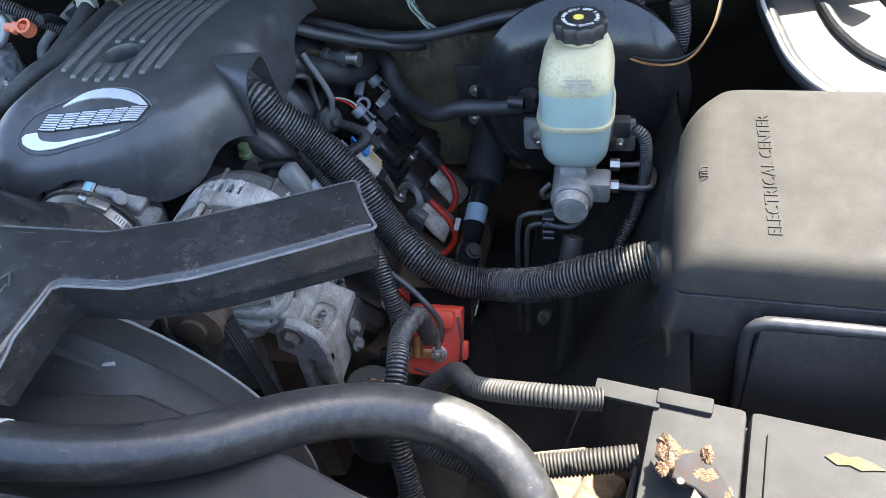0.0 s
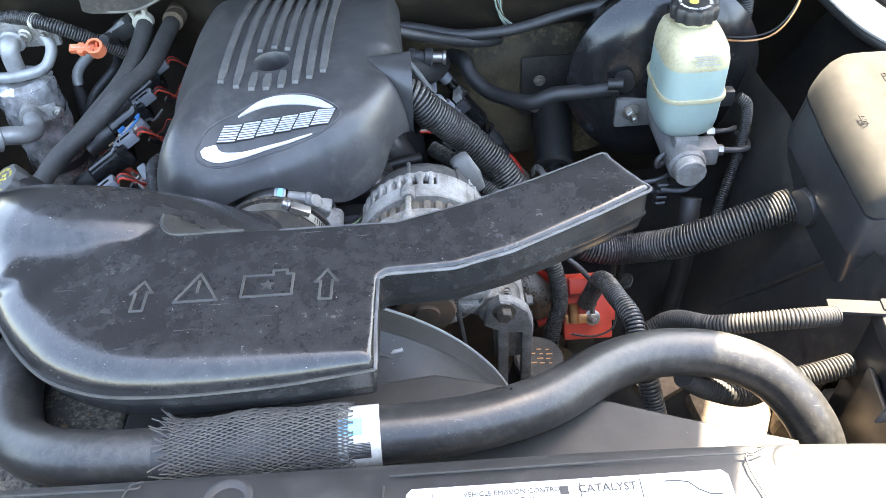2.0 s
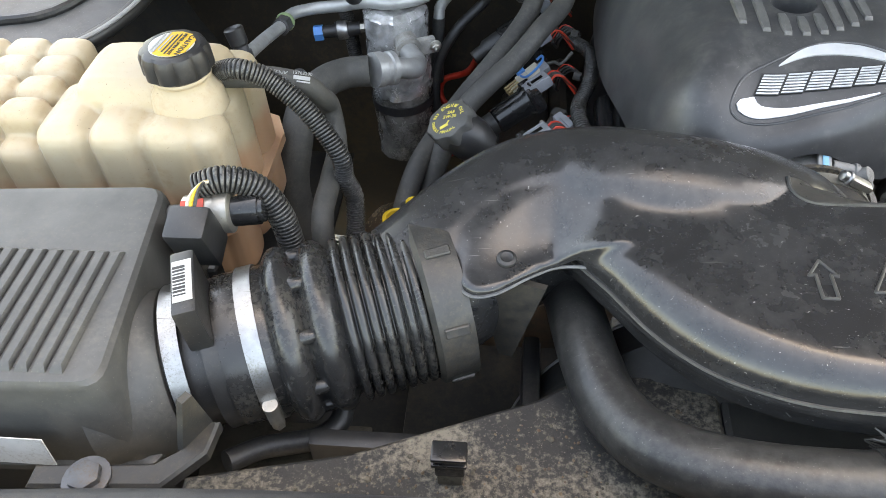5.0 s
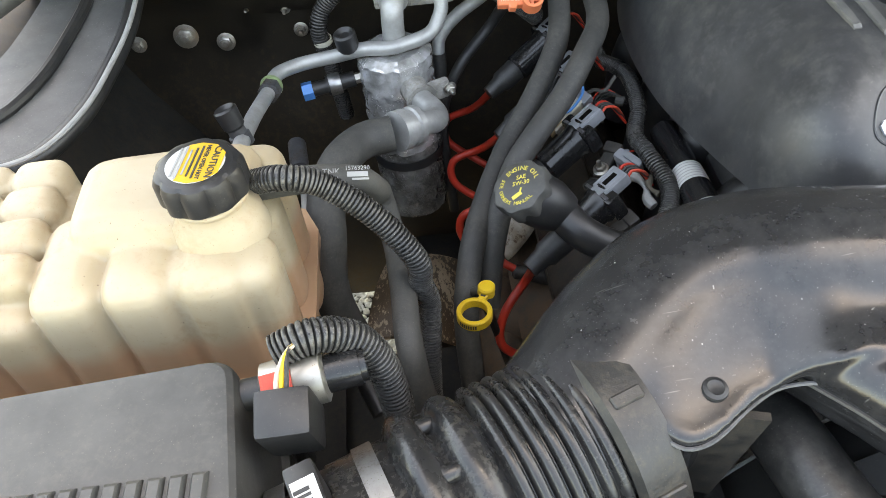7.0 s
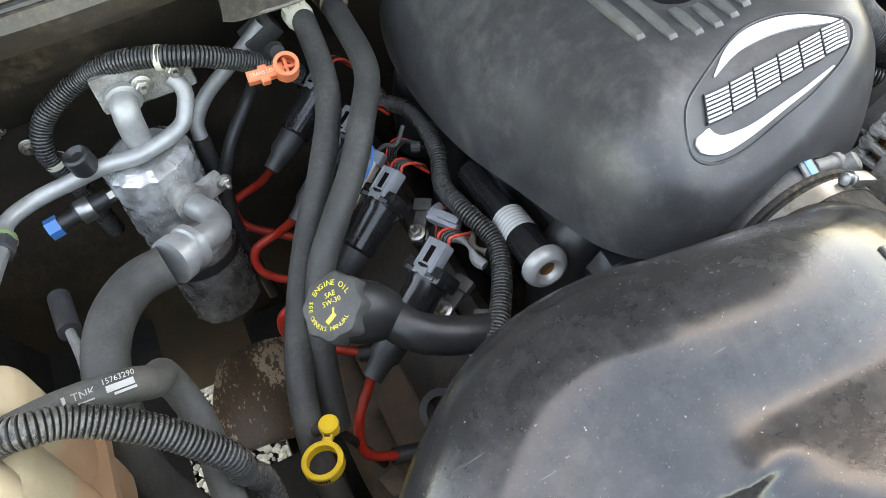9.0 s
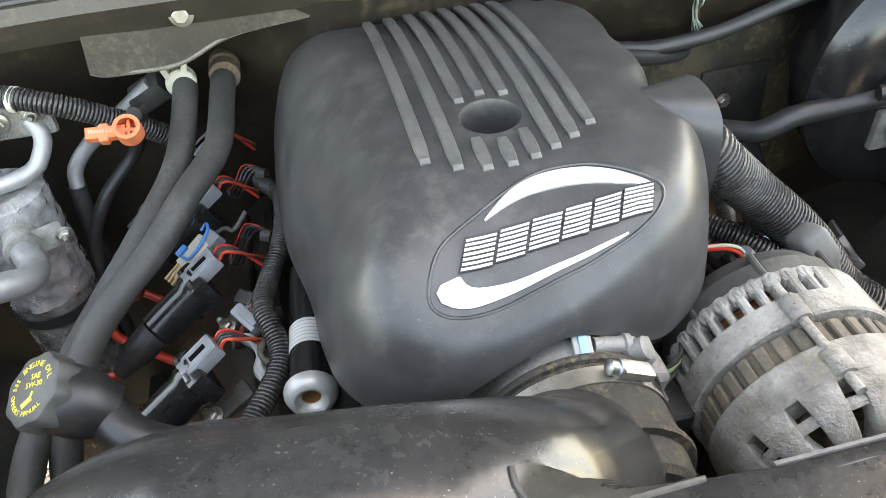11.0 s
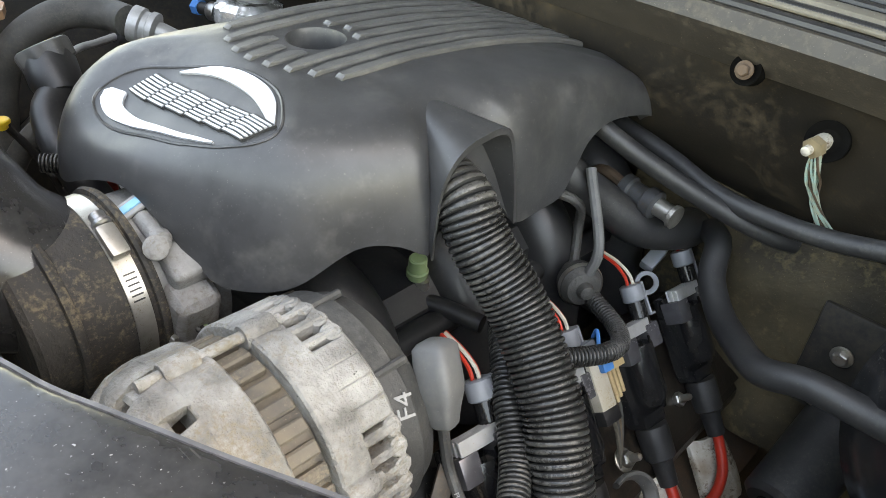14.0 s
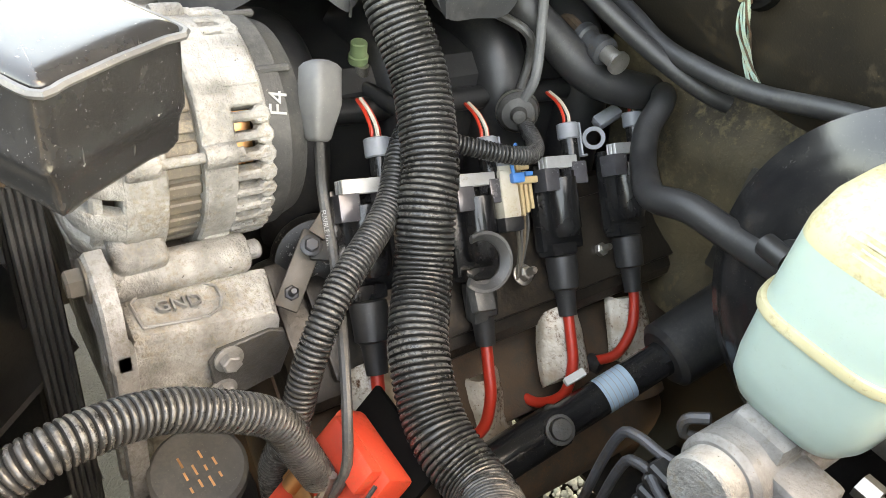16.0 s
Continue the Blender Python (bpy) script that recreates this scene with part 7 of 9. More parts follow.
hose("wiring_conduit", [(-0.155, 0.29, 0.97), (-0.15, 0.30, 0.985), (-0.142, 0.31, 0.96), (-0.14, 0.31, 0.86)], 0.013, "conduit_dusty", "dusty conduit hanging below the radiator hose", "conduit", 16, (0.0038, 0.0021))
hose("wiring_conduit", [(0.02, 0.775, 1.098), (0.034, 0.770, 1.085), (0.037, 0.765, 1.04), (0.03, 0.755, 0.99), (0.012, 0.73, 0.95), (0.005, 0.72, 0.90)], 0.0075, "conduit", "thin black corrugated loom from the brake fluid level switch", "conduit", 12, (0.0032, 0.0013))
hose("vacuum_hose", [(-0.122, 0.866, 1.066), (-0.1728, 0.8768, 1.056), (-0.2157, 0.877, 1.054), (-0.2515, 0.8814, 1.040), (-0.287, 0.914, 1.031), (-0.310, 0.937, 1.029), (-0.3345, 0.963, 1.041), (-0.347, 0.990, 1.058), (-0.3648, 1.012, 1.054)], 0.0120, "rubber", "black rubber vacuum hose to the brake booster", "hose")
hose("coolant_hose", [(-0.50, 0.890, 1.150), (-0.462, 0.893, 1.117), (-0.437, 0.919, 1.0905), (-0.4058, 0.949, 1.0627), (-0.385, 1.0, 1.049), (-0.395, 1.055, 1.033)], 0.0180, "rubber", "fat black rubber hose bending under the engine cover", "hose", 20)
hose("vent_tube", [(-0.481, 0.905, 1.175), (-0.4184, 0.925, 1.1426), (-0.355, 0.959, 1.109), (-0.308, 0.983, 1.091), (-0.288, 0.999, 1.085)], 0.0085, "rubber", "short black rubber vent tube", "hose")
hose("vent_tube", [(-0.50, 0.990, 1.135), (-0.415, 0.985, 1.121), (-0.3635, 0.974, 1.113), (-0.325, 0.970, 1.112), (-0.258, 0.975, 1.115), (-0.1668, 0.972, 1.140), (-0.065, 0.963, 1.157), (0.071, 0.974, 1.173)], 0.0085, "rubber", "long black rubber tube crossing the firewall", "hose")
hose("fusible_wire", [(-0.352, 0.632, 1.085), (-0.3405, 0.631, 1.050), (-0.311, 0.626, 1.020), (-0.277, 0.6134, 1.0065), (-0.2417, 0.5994, 0.9897), (-0.2153, 0.5888, 0.9675), (-0.1985, 0.581, 0.942), (-0.1995, 0.5726, 0.916)], 0.0037, "clip_grey", "grey fusible wire from the alternator to the terminal box", "wire", 10)
lettering("FUSIBLE LINK", 0.0046, frame_at((-0.322, 0.6255, 1.0325), (0.60, -0.10, -0.62), (0.62, -0.35, 0.62)), "grey_print", bpy.data.objects["fusible_wire"], 0.0002)
hose("loom", [(-0.37, 0.73, 1.06), (-0.34, 0.80, 1.045), (-0.35, 0.84, 1.035), (-0.40, 0.87, 1.03)], 0.008, "conduit", "small black corrugated loom over the coils", "conduit", 12, (0.0034, 0.0014))
hose("loom", [(0.005, 0.965, 1.19), (0.02, 0.955, 1.15), (0.045, 0.945, 1.105), (0.068, 0.94, 1.10), (0.075, 0.945, 1.13), (0.07, 0.95, 1.17)], 0.013, "conduit", "black corrugated loom hanging by the booster", "conduit", 16, (0.0038, 0.0018))
hose("copper_wire", [(-0.02, 0.90, 1.135), (0.03, 0.86, 1.135), (0.075, 0.84, 1.15), (0.10, 0.84, 1.19), (0.11, 0.86, 1.24)], 0.0016, "copper", "thin bare copper wire across the booster", "wire", 6)
hose("copper_wire", [(-0.02, 0.902, 1.137), (0.03, 0.864, 1.138), (0.078, 0.846, 1.154), (0.105, 0.85, 1.195), (0.112, 0.87, 1.24)], 0.0012, "flat_black", "thin black wire beside the copper one", "wire", 6)
hose("drain_hose", [(-0.045, 0.70, 0.985), (-0.05, 0.68, 0.95), (-0.05, 0.67, 0.88), (-0.06, 0.66, 0.75)], 0.014, "rubber", "black hose below the master cylinder", "hose")

for (_s, _y), (_p, _d) in list(_ends.items()):
    _p = Vector(_p)
    _q = [_p - _d * 0.004, _p + _d * 0.016 + Vector((_s * 0.004, -0.003, 0)), _p + Vector((_s * 0.034, -0.012, -0.035)), _p + Vector((_s * 0.042, -0.022, -0.062)), _p + Vector((_s * 0.026, -0.036, -0.082)), _p + Vector((-_s * 0.004, -0.044, -0.086))]
    if _y == 0.976:
        _q = [_p - _d * 0.004, _p + _d * 0.014, _p + Vector((_s * 0.024, -0.012, -0.034)), _p + Vector((_s * 0.026, -0.026, -0.060)), _p + Vector((_s * 0.010, -0.040, -0.078))]
    if _s < 0:
        _q = [_p - _d * 0.004, Vector((-0.945, _y - 0.006, 0.955)), Vector((-0.984, _y, 0.935)), Vector((-0.986, _y - 0.01, 0.905)), Vector((-0.952, _y - 0.025, 0.88)), Vector((-0.918, _y - 0.04, 0.86))]
    if _s < 0 and _y < 0.75:
        _q = [_p - _d * 0.004, Vector((-0.925, 0.694, 0.955)), Vector((-0.955, 0.672, 0.925)), Vector((-0.962, 0.655, 0.89)), Vector((-0.93, 0.65, 0.86))]
    _w = thing("spark_plug_lead", _q[0], "red silicone spark plug lead with black boots", "ignition lead", "ignition leads")
    part("wire", sweep(_q, 0.0052, 12, 0.006), "red", _w)
    _e = Vector(_q[-1])
    part("plug_boot", lathe(_e + Vector((_s * 0.012, 0.004, 0.002)), Vector((-_s, -0.2, -0.25)), [(0, 0.006), (0.004, 0.0095), (0.05, 0.0105)], 14), "rubber", _w)


def build_terminal_box():
    ob = thing("terminal_box", (-0.21, 0.59, 0.86), "red plastic battery terminal box with open cover", "terminal box")
    n = Vector((0.0, -0.80, 0.60))
    x = Vector((1, 0, 0))
    up = n.cross(x)
    c = Vector((-0.208, 0.583, 0.905))
    part("base", obox(c, (0.066, 0.088, 0.026), x, n, 0.004), "red_plastic", ob)
    part("cover", obox(c + n * 0.016 - up * 0.032 * -1, (0.050, 0.022, 0.014), x, n, 0.004), "red_plastic", ob)
    part("hinge", obox(c + x * 0.036 - up * 0.01, (0.010, 0.022, 0.014), x, n, 0.002), "red_plastic", ob)
    s = c + n * 0.013 + x * 0.006 - up * 0.014
    part("stud", hexbolt(s, n, 0.0075, 0.009, True, 0.004), "steel", ob)
    part("cable_lug", join(obox(s - x * 0.022 + n * 0.002, (0.030, 0.013, 0.005), x, n, 0.002), lathe(s - x * 0.026 + n * 0.004, up, [(-0.004, 0.007), (0.022, 0.007)], 14)), "copper", ob, "copper cable lug")
    part("lug_wire", sweep([s + n * 0.004 + up * 0.004, s + n * 0.008 + up * 0.02, s + n * 0.014 + up * 0.034], 0.0036, 8, 0.004), "steel_bright", ob)
    part("loop_wire", sweep([s + x * 0.024 + up * 0.05 + n * 0.005, s + x * 0.030 + up * 0.02 + n * 0.01, s + x * 0.026 - up * 0.012 + n * 0.01, s + x * 0.0 - up * 0.024 + n * 0.008, s - x * 0.03 - up * 0.02 + n * 0.004], 0.0016, 6, 0.004), "rubber", ob)
    # plate coloured near black as the shade behind the box
    part("back_plate", obox(c - n * 0.017 + up * 0.01, (0.080, 0.105, 0.006), x, n, 0.002), "recess", ob)
    part("stay", block((-0.225, 0.60, 0.60), (-0.195, 0.612, 0.90), 0.003), "dirty_black", ob)


def build_left_details():
    # tan and blue injector plug
    ob = thing("harness_plug", (-0.35, 0.815, 0.96), "cream and blue harness plug between the coils", "connector")
    d = Vector((0.60, -0.12, -0.72)).normalized()
    c = Vector((-0.350, 0.822, 1.000))
    sd = Vector((0, 1, 0))
    n = d.cross(sd).normalized()
    part("shell", join(obox(c - sd * 0.008 + d * 0.004, (0.019, 0.020, 0.042), sd, d, 0.003), obox(c - sd * 0.008 - d * 0.018, (0.016, 0.015, 0.014), sd, d, 0.003)), "cream", ob)
    part("collar", obox(c - sd * 0.008 - d * 0.026, (0.018, 0.017, 0.012), sd, d, 0.003), "grey_conn", ob, "grey collar")
    for k in range(3):
        part("rib", obox(c + sd * (0.0055 + 0.0052 * k) + d * 0.006, (0.0036, 0.018, 0.040 - 0.004 * k), sd, d, 0.0008, 1), "tan_plug", ob, "tan stained rib")
    part("catch", join(obox(c + sd * 0.010 + n * 0.011 - d * 0.004, (0.022, 0.005, 0.006), sd, d, 0.001), obox(c + sd * 0.007 + n * 0.010 - d * 0.016, (0.014, 0.004, 0.005), sd, d, 0.001)), "tan_plug", ob)
    part("lock", join(obox(c - sd * 0.001 + n * 0.0125 - d * 0.008, (0.013, 0.006, 0.009), sd, d, 0.002), obox(c + sd * 0.012 + n * 0.012 - d * 0.009, (0.008, 0.004, 0.004), sd, d, 0.001)), "blue", ob, "blue lock tab")
    part("end_cap", obox(c - sd * 0.008 + d * 0.030, (0.021, 0.021, 0.013), sd, d, 0.003), "plastic", ob, "black end cap")
    part("blue_wire", sweep([c - sd * 0.004 + n * 0.013 - d * 0.010, c - sd * 0.008 + n * 0.016 - d * 0.020, c - sd * 0.004 + n * 0.016 - d * 0.032, c + sd * 0.004 + n * 0.010 - d * 0.036, c + sd * 0.006 + n * 0.002 - d * 0.030], 0.0017, 8, 0.003), "blue", ob)
    for k in range(4):
        part("wire_tail", sweep([c + sd * (0.003 + 0.004 * k) + d * 0.022, c + sd * (0.002 + 0.004 * k) + d * 0.036, c + sd * (0.004 + 0.002 * k) + d * 0.056 - n * 0.004, c + sd * 0.0 + d * 0.080 - n * 0.008], 0.0017, 6, 0.006), ("tan_dust", "rubber_grey", "tan_metal", "rubber_grey")[k], ob)
    # fuel pressure regulator and pipes
    ob = thing("pressure_regulator", (-0.40, 0.86, 1.0), "dark steel fuel pressure regulator with wire clip", "regulator")
    ax = Vector((0.5, -0.35, 0.1)).normalized()
    c = Vector((-0.408, 0.866, 1.038))
    part("can", lathe(c, ax, [(-0.03, 0.010), (-0.012, 0.010), (-0.010, 0.018), (0.004, 0.019), (0.010, 0.015), (0.012, 0.008), (0.018, 0.006), (0.019, 0.002)], 24), "alu_dark", ob)
    part("clip", lathe(c - ax * 0.002, ax, [(0, 0.0195), (0.003, 0.0205), (0.006, 0.0195)], 24, False), "steel", ob)
    part("nozzle", sweep([c + ax * 0.008 + Vector((0.0, 0.004, 0.014)), c + ax * 0.008 + Vector((0.0, 0.010, 0.04)), c + Vector((-0.03, 0.03, 0.09))], 0.0046, 10, 0.006), "grey_boot", ob)
    part("pipe", sweep([c - ax * 0.02, c + Vector((-0.03, 0.03, 0.03)), c + Vector((-0.03, 0.02, 0.06)), c + Vector((-0.06, 0.0, 0.07))], 0.0045, 10), "alu_dark", ob)
    ob = thing("line_connector", (-0.41, 0.95, 1.07), "zinc-plated fuel line connector with brass end", "connector")
    dd = Vector((0.85, -0.1, -0.05)).normalized()
    cc = Vector((-0.412, 0.950, 1.092))
    part("sleeve", lathe(cc - dd * 0.022, dd, [(0, 0.009), (0.002, 0.0125), (0.010, 0.0125), (0.012, 0.010), (0.026, 0.010), (0.028, 0.0135), (0.038, 0.0135), (0.040, 0.010)], 22), "zinc", ob)
    part("end", lathe(cc + dd * 0.018, dd, [(0, 0.0085), (0.014, 0.0085), (0.016, 0.011), (0.020, 0.011)], 18), "steel", ob, "brassy end")
    part("pipe", sweep([cc - dd * 0.02, cc - dd * 0.05, cc + Vector((-0.07, 0.01, -0.03)), cc + Vector((-0.07, 0.0, -0.10))], 0.006, 10), "iron", ob)
    ob = thing("fuel_rail", (-0.46, 0.80, 1.02), "black fuel rail beside the intake", "fuel rail")
    part("rail", sweep([(-0.452, 0.62, 1.045), (-0.452, 0.80, 1.035), (-0.452, 1.02, 1.02)], 0.011, 14), "plastic", ob)
    for y in (0.66, 0.77, 0.88, 0.99):
        part("injector", lathe((-0.452, y, 1.04), (0.35, 0, -1), [(0, 0.010), (0.03, 0.010), (0.032, 0.007), (0.06, 0.007)], 14), "iron", ob)
    part("test_port", join(lathe((-0.475, 0.738, 1.05), (0.1, -0.1, 1), [(0, 0.006), (0.02, 0.006)], 12)), "steel", ob)
    part("test_cap", lathe((-0.478, 0.735, 1.070), (0.1, -0.1, 1), [(0, 0.0078), (0.002, 0.0088), (0.007, 0.0088), (0.008, 0.0074), (0.019, 0.0072), (0.020, 0.006)], 20), "green", ob, "pale green cap")
    part("cross_pipe", sweep([(-0.53, 0.70, 1.045), (-0.47, 0.735, 1.05), (-0.42, 0.75, 1.05)], 0.0075, 12), "plastic", ob)
    # strap bracket beside the alternator
    ob = thing("strap_bracket", (-0.34, 0.61, 0.96), "bare steel strap bracket with two bolts", "bracket")
    nn = Vector((0.6, -0.2, 0.7))
    b0, b1 = Vector((-0.3473, 0.6281, 0.9985)), Vector((-0.3377, 0.6088, 0.9660))
    part("strap", join(obox((b0 + b1) / 2, ((b1 - b0).length + 0.022, 0.018, 0.004), b1 - b0, nn, 0.0015), obox(b0 + Vector((-0.010, 0.020, 0.018)), (0.040, 0.013, 0.0035), Vector((-0.010, 0.022, 0.020)), nn, 0.001)), "strap_steel", ob)
    part("saddle", obox(b0 + Vector((0.004, 0.010, -0.004)), (0.022, 0.016, 0.006), Vector((0.3, 1, -0.2)), nn, 0.002), "dirty_black", ob)
    part("bolt", hexbolt(b0 + nn * 0.003, nn, 0.0055, 0.006, True, 0.0), "zinc", ob)
    part("bolt", hexbolt(b1 + nn * 0.003, nn, 0.0060, 0.006, True, 0.014), "zinc", ob)
    pl = thing("idler_cover", (-0.40, 0.655, 0.95), "black round cover with flaking paint", "cover")
    part("dish", lathe((-0.372, 0.652, 0.955), (0.75, -0.35, 0.55), [(-0.02, 0.040), (0, 0.040), (0.006, 0.036), (0.008, 0.022), (0.011, 0.018), (0.012, 0.004)], 36), "flaking", pl)
    # open hose clip, studs and bolts on the valve cover
    ob = thing("open_clip", (-0.262, 0.70, 0.97), "open black plastic conduit clip", "clip")
    o = Vector((-0.2565, 0.7155, 1.024))
    pts = [o + 0.0185 * (math.cos(w) * Vector((0.10, 0.98, 0.10)) + math.sin(w) * Vector((-0.60, 0.0, 0.78))) for w in np.linspace(-2.5, 1.9, 20)]
    part("jaw", sweep(pts, 0.0022, 8, 0.003, flat=2.4), "clip_grey", ob)
    part("jaw_ridge", sweep([o + (p - o) * 1.10 for p in pts[4:15]], 0.0011, 6, 0.003), "clip_grey", ob)
    part("foot", join(obox(o + Vector((0.012, -0.006, -0.021)), (0.016, 0.022, 0.010), (0.2, 1, 0), (0.6, 0, 0.7), 0.002), obox(o + Vector((0.004, 0.0, -0.036)), (0.012, 0.014, 0.030), (1, 0, 0), (-0.3, 0, 1), 0.003)), "clip_grey", ob)
    for p in ((-0.308, 0.820, 0.935), (-0.319, 0.932, 0.918), (-0.335, 0.71, 0.94)):
        tagged(part("stud_bolt", hexbolt(p, (0.62, 0, 0.78), 0.007, 0.008, True, 0.010), "steel"), "zinc-plated stud bolt on the valve cover", "bolt", "valve cover bolts")
    ob = thing("loom_clip", (-0.393, 0.969, 0.98), "pale grey plastic loom clip", "clip")
    part("ring", lathe((-0.393, 0.966, 0.998), (0.5, -0.6, 0.5), [(0, 0.0075), (0, 0.0115), (0.005, 0.0115), (0.005, 0.0075)], 18, False), "grey_conn", ob)
    part("tab", obox((-0.40, 0.985, 1.015), (0.014, 0.030, 0.012), (1, 0, 0), (0.3, -0.4, 1), 0.003), "grey_conn", ob)
    # steering shaft with its joint, label and bolt
    ob = thing("steering_shaft", (-0.205, 0.88, 0.80), "black steering shaft with a pale blue label", "steering shaft")
    a = Vector((-0.222, 0.70, 0.795))
    d = Vector((0.025, 0.275, 0.113)).normalized()
    part("shaft", lathe(a, d, [(0, 0.020), (0.12, 0.020), (0.125, 0.0165), (0.25, 0.0165)], 22), "plastic_gloss", ob)
    part("sleeve", lathe(a + d * 0.235, d, [(0, 0.026), (0.005, 0.032), (0.17, 0.036)], 28), "rubber", ob)
    part("label", lathe(a + d * 0.165, d, [(0, 0.0168), (0.030, 0.0168)], 24, False), "blue_paper", ob, "pale blue paper label")
    for k in range(5):
        part("printed_bar", lathe(a + d * (0.168 + 0.0052 * k), d, [(0, 0.01700), (0.0007, 0.01700)], 24, False), "grey_print", ob)
    part("paper_scrap", obox(a + d * 0.150 + Vector((-0.022, 0.0, 0.016)), (0.022, 0.008, 0.006), d, (0.3, -0.3, 1), 0.002), "paper", ob, "white scrap of foam")
    part("bolt", lathe(a + d * 0.115 + Vector((0.012, -0.008, 0.014)), (0.5, -0.3, 0.8), [(0, 0.0135), (0.002, 0.0130), (0.0025, 0.0105), (0.0012, 0.0095), (0.0060, 0.0088), (0.0065, 0.005)], 22), "alu_dark", ob, "round flanged bolt")
    part("fins", join(*[obox(a + d * (0.02 + 0.0) + Vector((0.0, 0.004 * k, -0.012)), (0.003, 0.003, 0.04), (1, 0, 0), (0.2, -0.5, 1), 0.0005, 1) for k in range(4)]), "steel_bright", ob)
    # power steering cap
    ob = thing("fluid_cap", (-0.282, 0.516, 0.86), "dusty black power steering fluid cap with orange print", "cap")
    part("cap", lathe((-0.282, 0.516, 0.872), (0.15, -0.1, 1), [(0, 0.030), (0.003, 0.034), (0.013, 0.034), (0.016, 0.031), (0.0165, 0.026)], 32), "rubber_grey", ob)
    part("bottle", lathe((-0.285, 0.518, 0.78), (0.1, -0.05, 1), [(0, 0.045), (0.07, 0.04), (0.092, 0.025)], 28), "plastic", ob)
    for k in range(4):
        for j in range(3):
            part("printed_bar", obox((-0.290 + 0.011 * j + 0.002 * (k % 2), 0.526 - 0.007 * k, 0.8907 - 0.0007 * k - 0.0016 * j), (0.0085 - 0.002 * ((k + j) % 3), 0.0016, 0.0005), (1, 0.1, -0.15), (0.15, -0.1, 1), 0, 1), "copper", ob)
    # ground stud with a corroded braid on the cowl
    ob = thing("ground_stud", (-0.29, 0.965, 1.16), "brass ground stud with a corroded green braid", "ground stud")
    # dish carries its shade in its colour
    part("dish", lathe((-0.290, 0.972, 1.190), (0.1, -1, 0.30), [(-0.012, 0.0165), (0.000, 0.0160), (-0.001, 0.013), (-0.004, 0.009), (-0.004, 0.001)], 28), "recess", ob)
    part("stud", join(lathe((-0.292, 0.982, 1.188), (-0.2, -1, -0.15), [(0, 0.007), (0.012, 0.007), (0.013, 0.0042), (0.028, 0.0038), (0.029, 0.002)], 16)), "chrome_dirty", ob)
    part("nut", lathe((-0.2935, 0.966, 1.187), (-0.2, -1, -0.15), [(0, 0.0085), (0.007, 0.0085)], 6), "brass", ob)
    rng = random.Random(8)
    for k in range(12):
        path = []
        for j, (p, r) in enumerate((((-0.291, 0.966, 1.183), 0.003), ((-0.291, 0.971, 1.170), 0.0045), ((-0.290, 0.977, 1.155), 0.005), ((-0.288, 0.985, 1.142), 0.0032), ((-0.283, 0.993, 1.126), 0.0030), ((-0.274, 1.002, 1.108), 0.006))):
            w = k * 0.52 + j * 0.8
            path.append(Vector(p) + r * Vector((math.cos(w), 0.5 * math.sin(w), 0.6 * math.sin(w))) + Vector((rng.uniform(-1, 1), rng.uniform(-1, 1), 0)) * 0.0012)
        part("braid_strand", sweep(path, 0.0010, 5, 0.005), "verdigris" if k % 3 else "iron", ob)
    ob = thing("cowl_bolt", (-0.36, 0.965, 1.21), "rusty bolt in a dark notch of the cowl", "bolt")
    # notch shade painted into the pocket
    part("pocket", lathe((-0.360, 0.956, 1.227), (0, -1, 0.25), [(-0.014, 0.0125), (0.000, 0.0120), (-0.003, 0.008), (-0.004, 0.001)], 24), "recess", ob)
    part("bolt", hexbolt((-0.360, 0.955, 1.227), (0, -1, 0.25), 0.005, 0.005), "iron", ob)
    # blanket on the firewall
    loops = []
    for z in np.linspace(0.84, 1.125, 16):
        loops.append([(x, 1.030 - 0.06 * max(0, z - 1.06) + 0.016 * noise.noise(Vector((x * 14, z * 14, 3))) - 0.010 * math.sin((x + 0.4) * 9) , z + 0.02 * noise.noise(Vector((x * 7, z, 9)))) for x in np.linspace(-0.44 + 0.06 * noise.noise(Vector((0, z * 9, 1))), -0.06, 26)])
    v, f = loft(loops, False, False, closed=False)
    k = len(v)
    tagged(part("sound_blanket", (v + [(a, b + 0.014, c) for a, b, c in v], f + [[i + k for i in q[::-1]] for q in f]), "insulation"), "stained tan sound blanket on the firewall", "blanket")
    ob = thing("booster_bracket", (-0.22, 1.01, 0.95), "black steel bracket with bolts beside the booster", "bracket")
    part("plate", obox((-0.205, 1.012, 0.985), (0.09, 0.006, 0.11), (1, 0, 0), (0, 0.05, 1), 0.003), "dirty_black", ob)
    for p in ((-0.219, 1.008, 0.998), (-0.225, 1.008, 0.945)):
        part("bolt", hexbolt(p, (0, -1, 0), 0.007, 0.006), "steel", ob)


def build_throttle():
    ob = thing("throttle_body", (-0.60, 0.56, 1.04), "cast aluminium throttle body with worm-drive clamp", "throttle body")
    c = Vector((-0.588, 0.497, 1.094))
    ax = Vector((0, 1, 0))
    part("neck", lathe(c - ax * 0.022, ax, [(0, 0.055), (0.004, 0.0585), (0.022, 0.0600), (0.030, 0.0600)], 56), "mud", ob, "dust-caked neck")
    part("coupler", lathe(c, ax, [(0.0, 0.058), (0.0005, 0.0655), (0.003, 0.0665), (0.006, 0.0655), (0.007, 0.0625), (0.052, 0.0625), (0.0525, 0.0660), (0.055, 0.0668), (0.058, 0.0655), (0.059, 0.058)], 64), "mud", ob, "rubber coupler caked with cracked mud", smooth=40)
    w = 2.05
    uu = Vector((math.cos(w), 0, math.sin(w)))
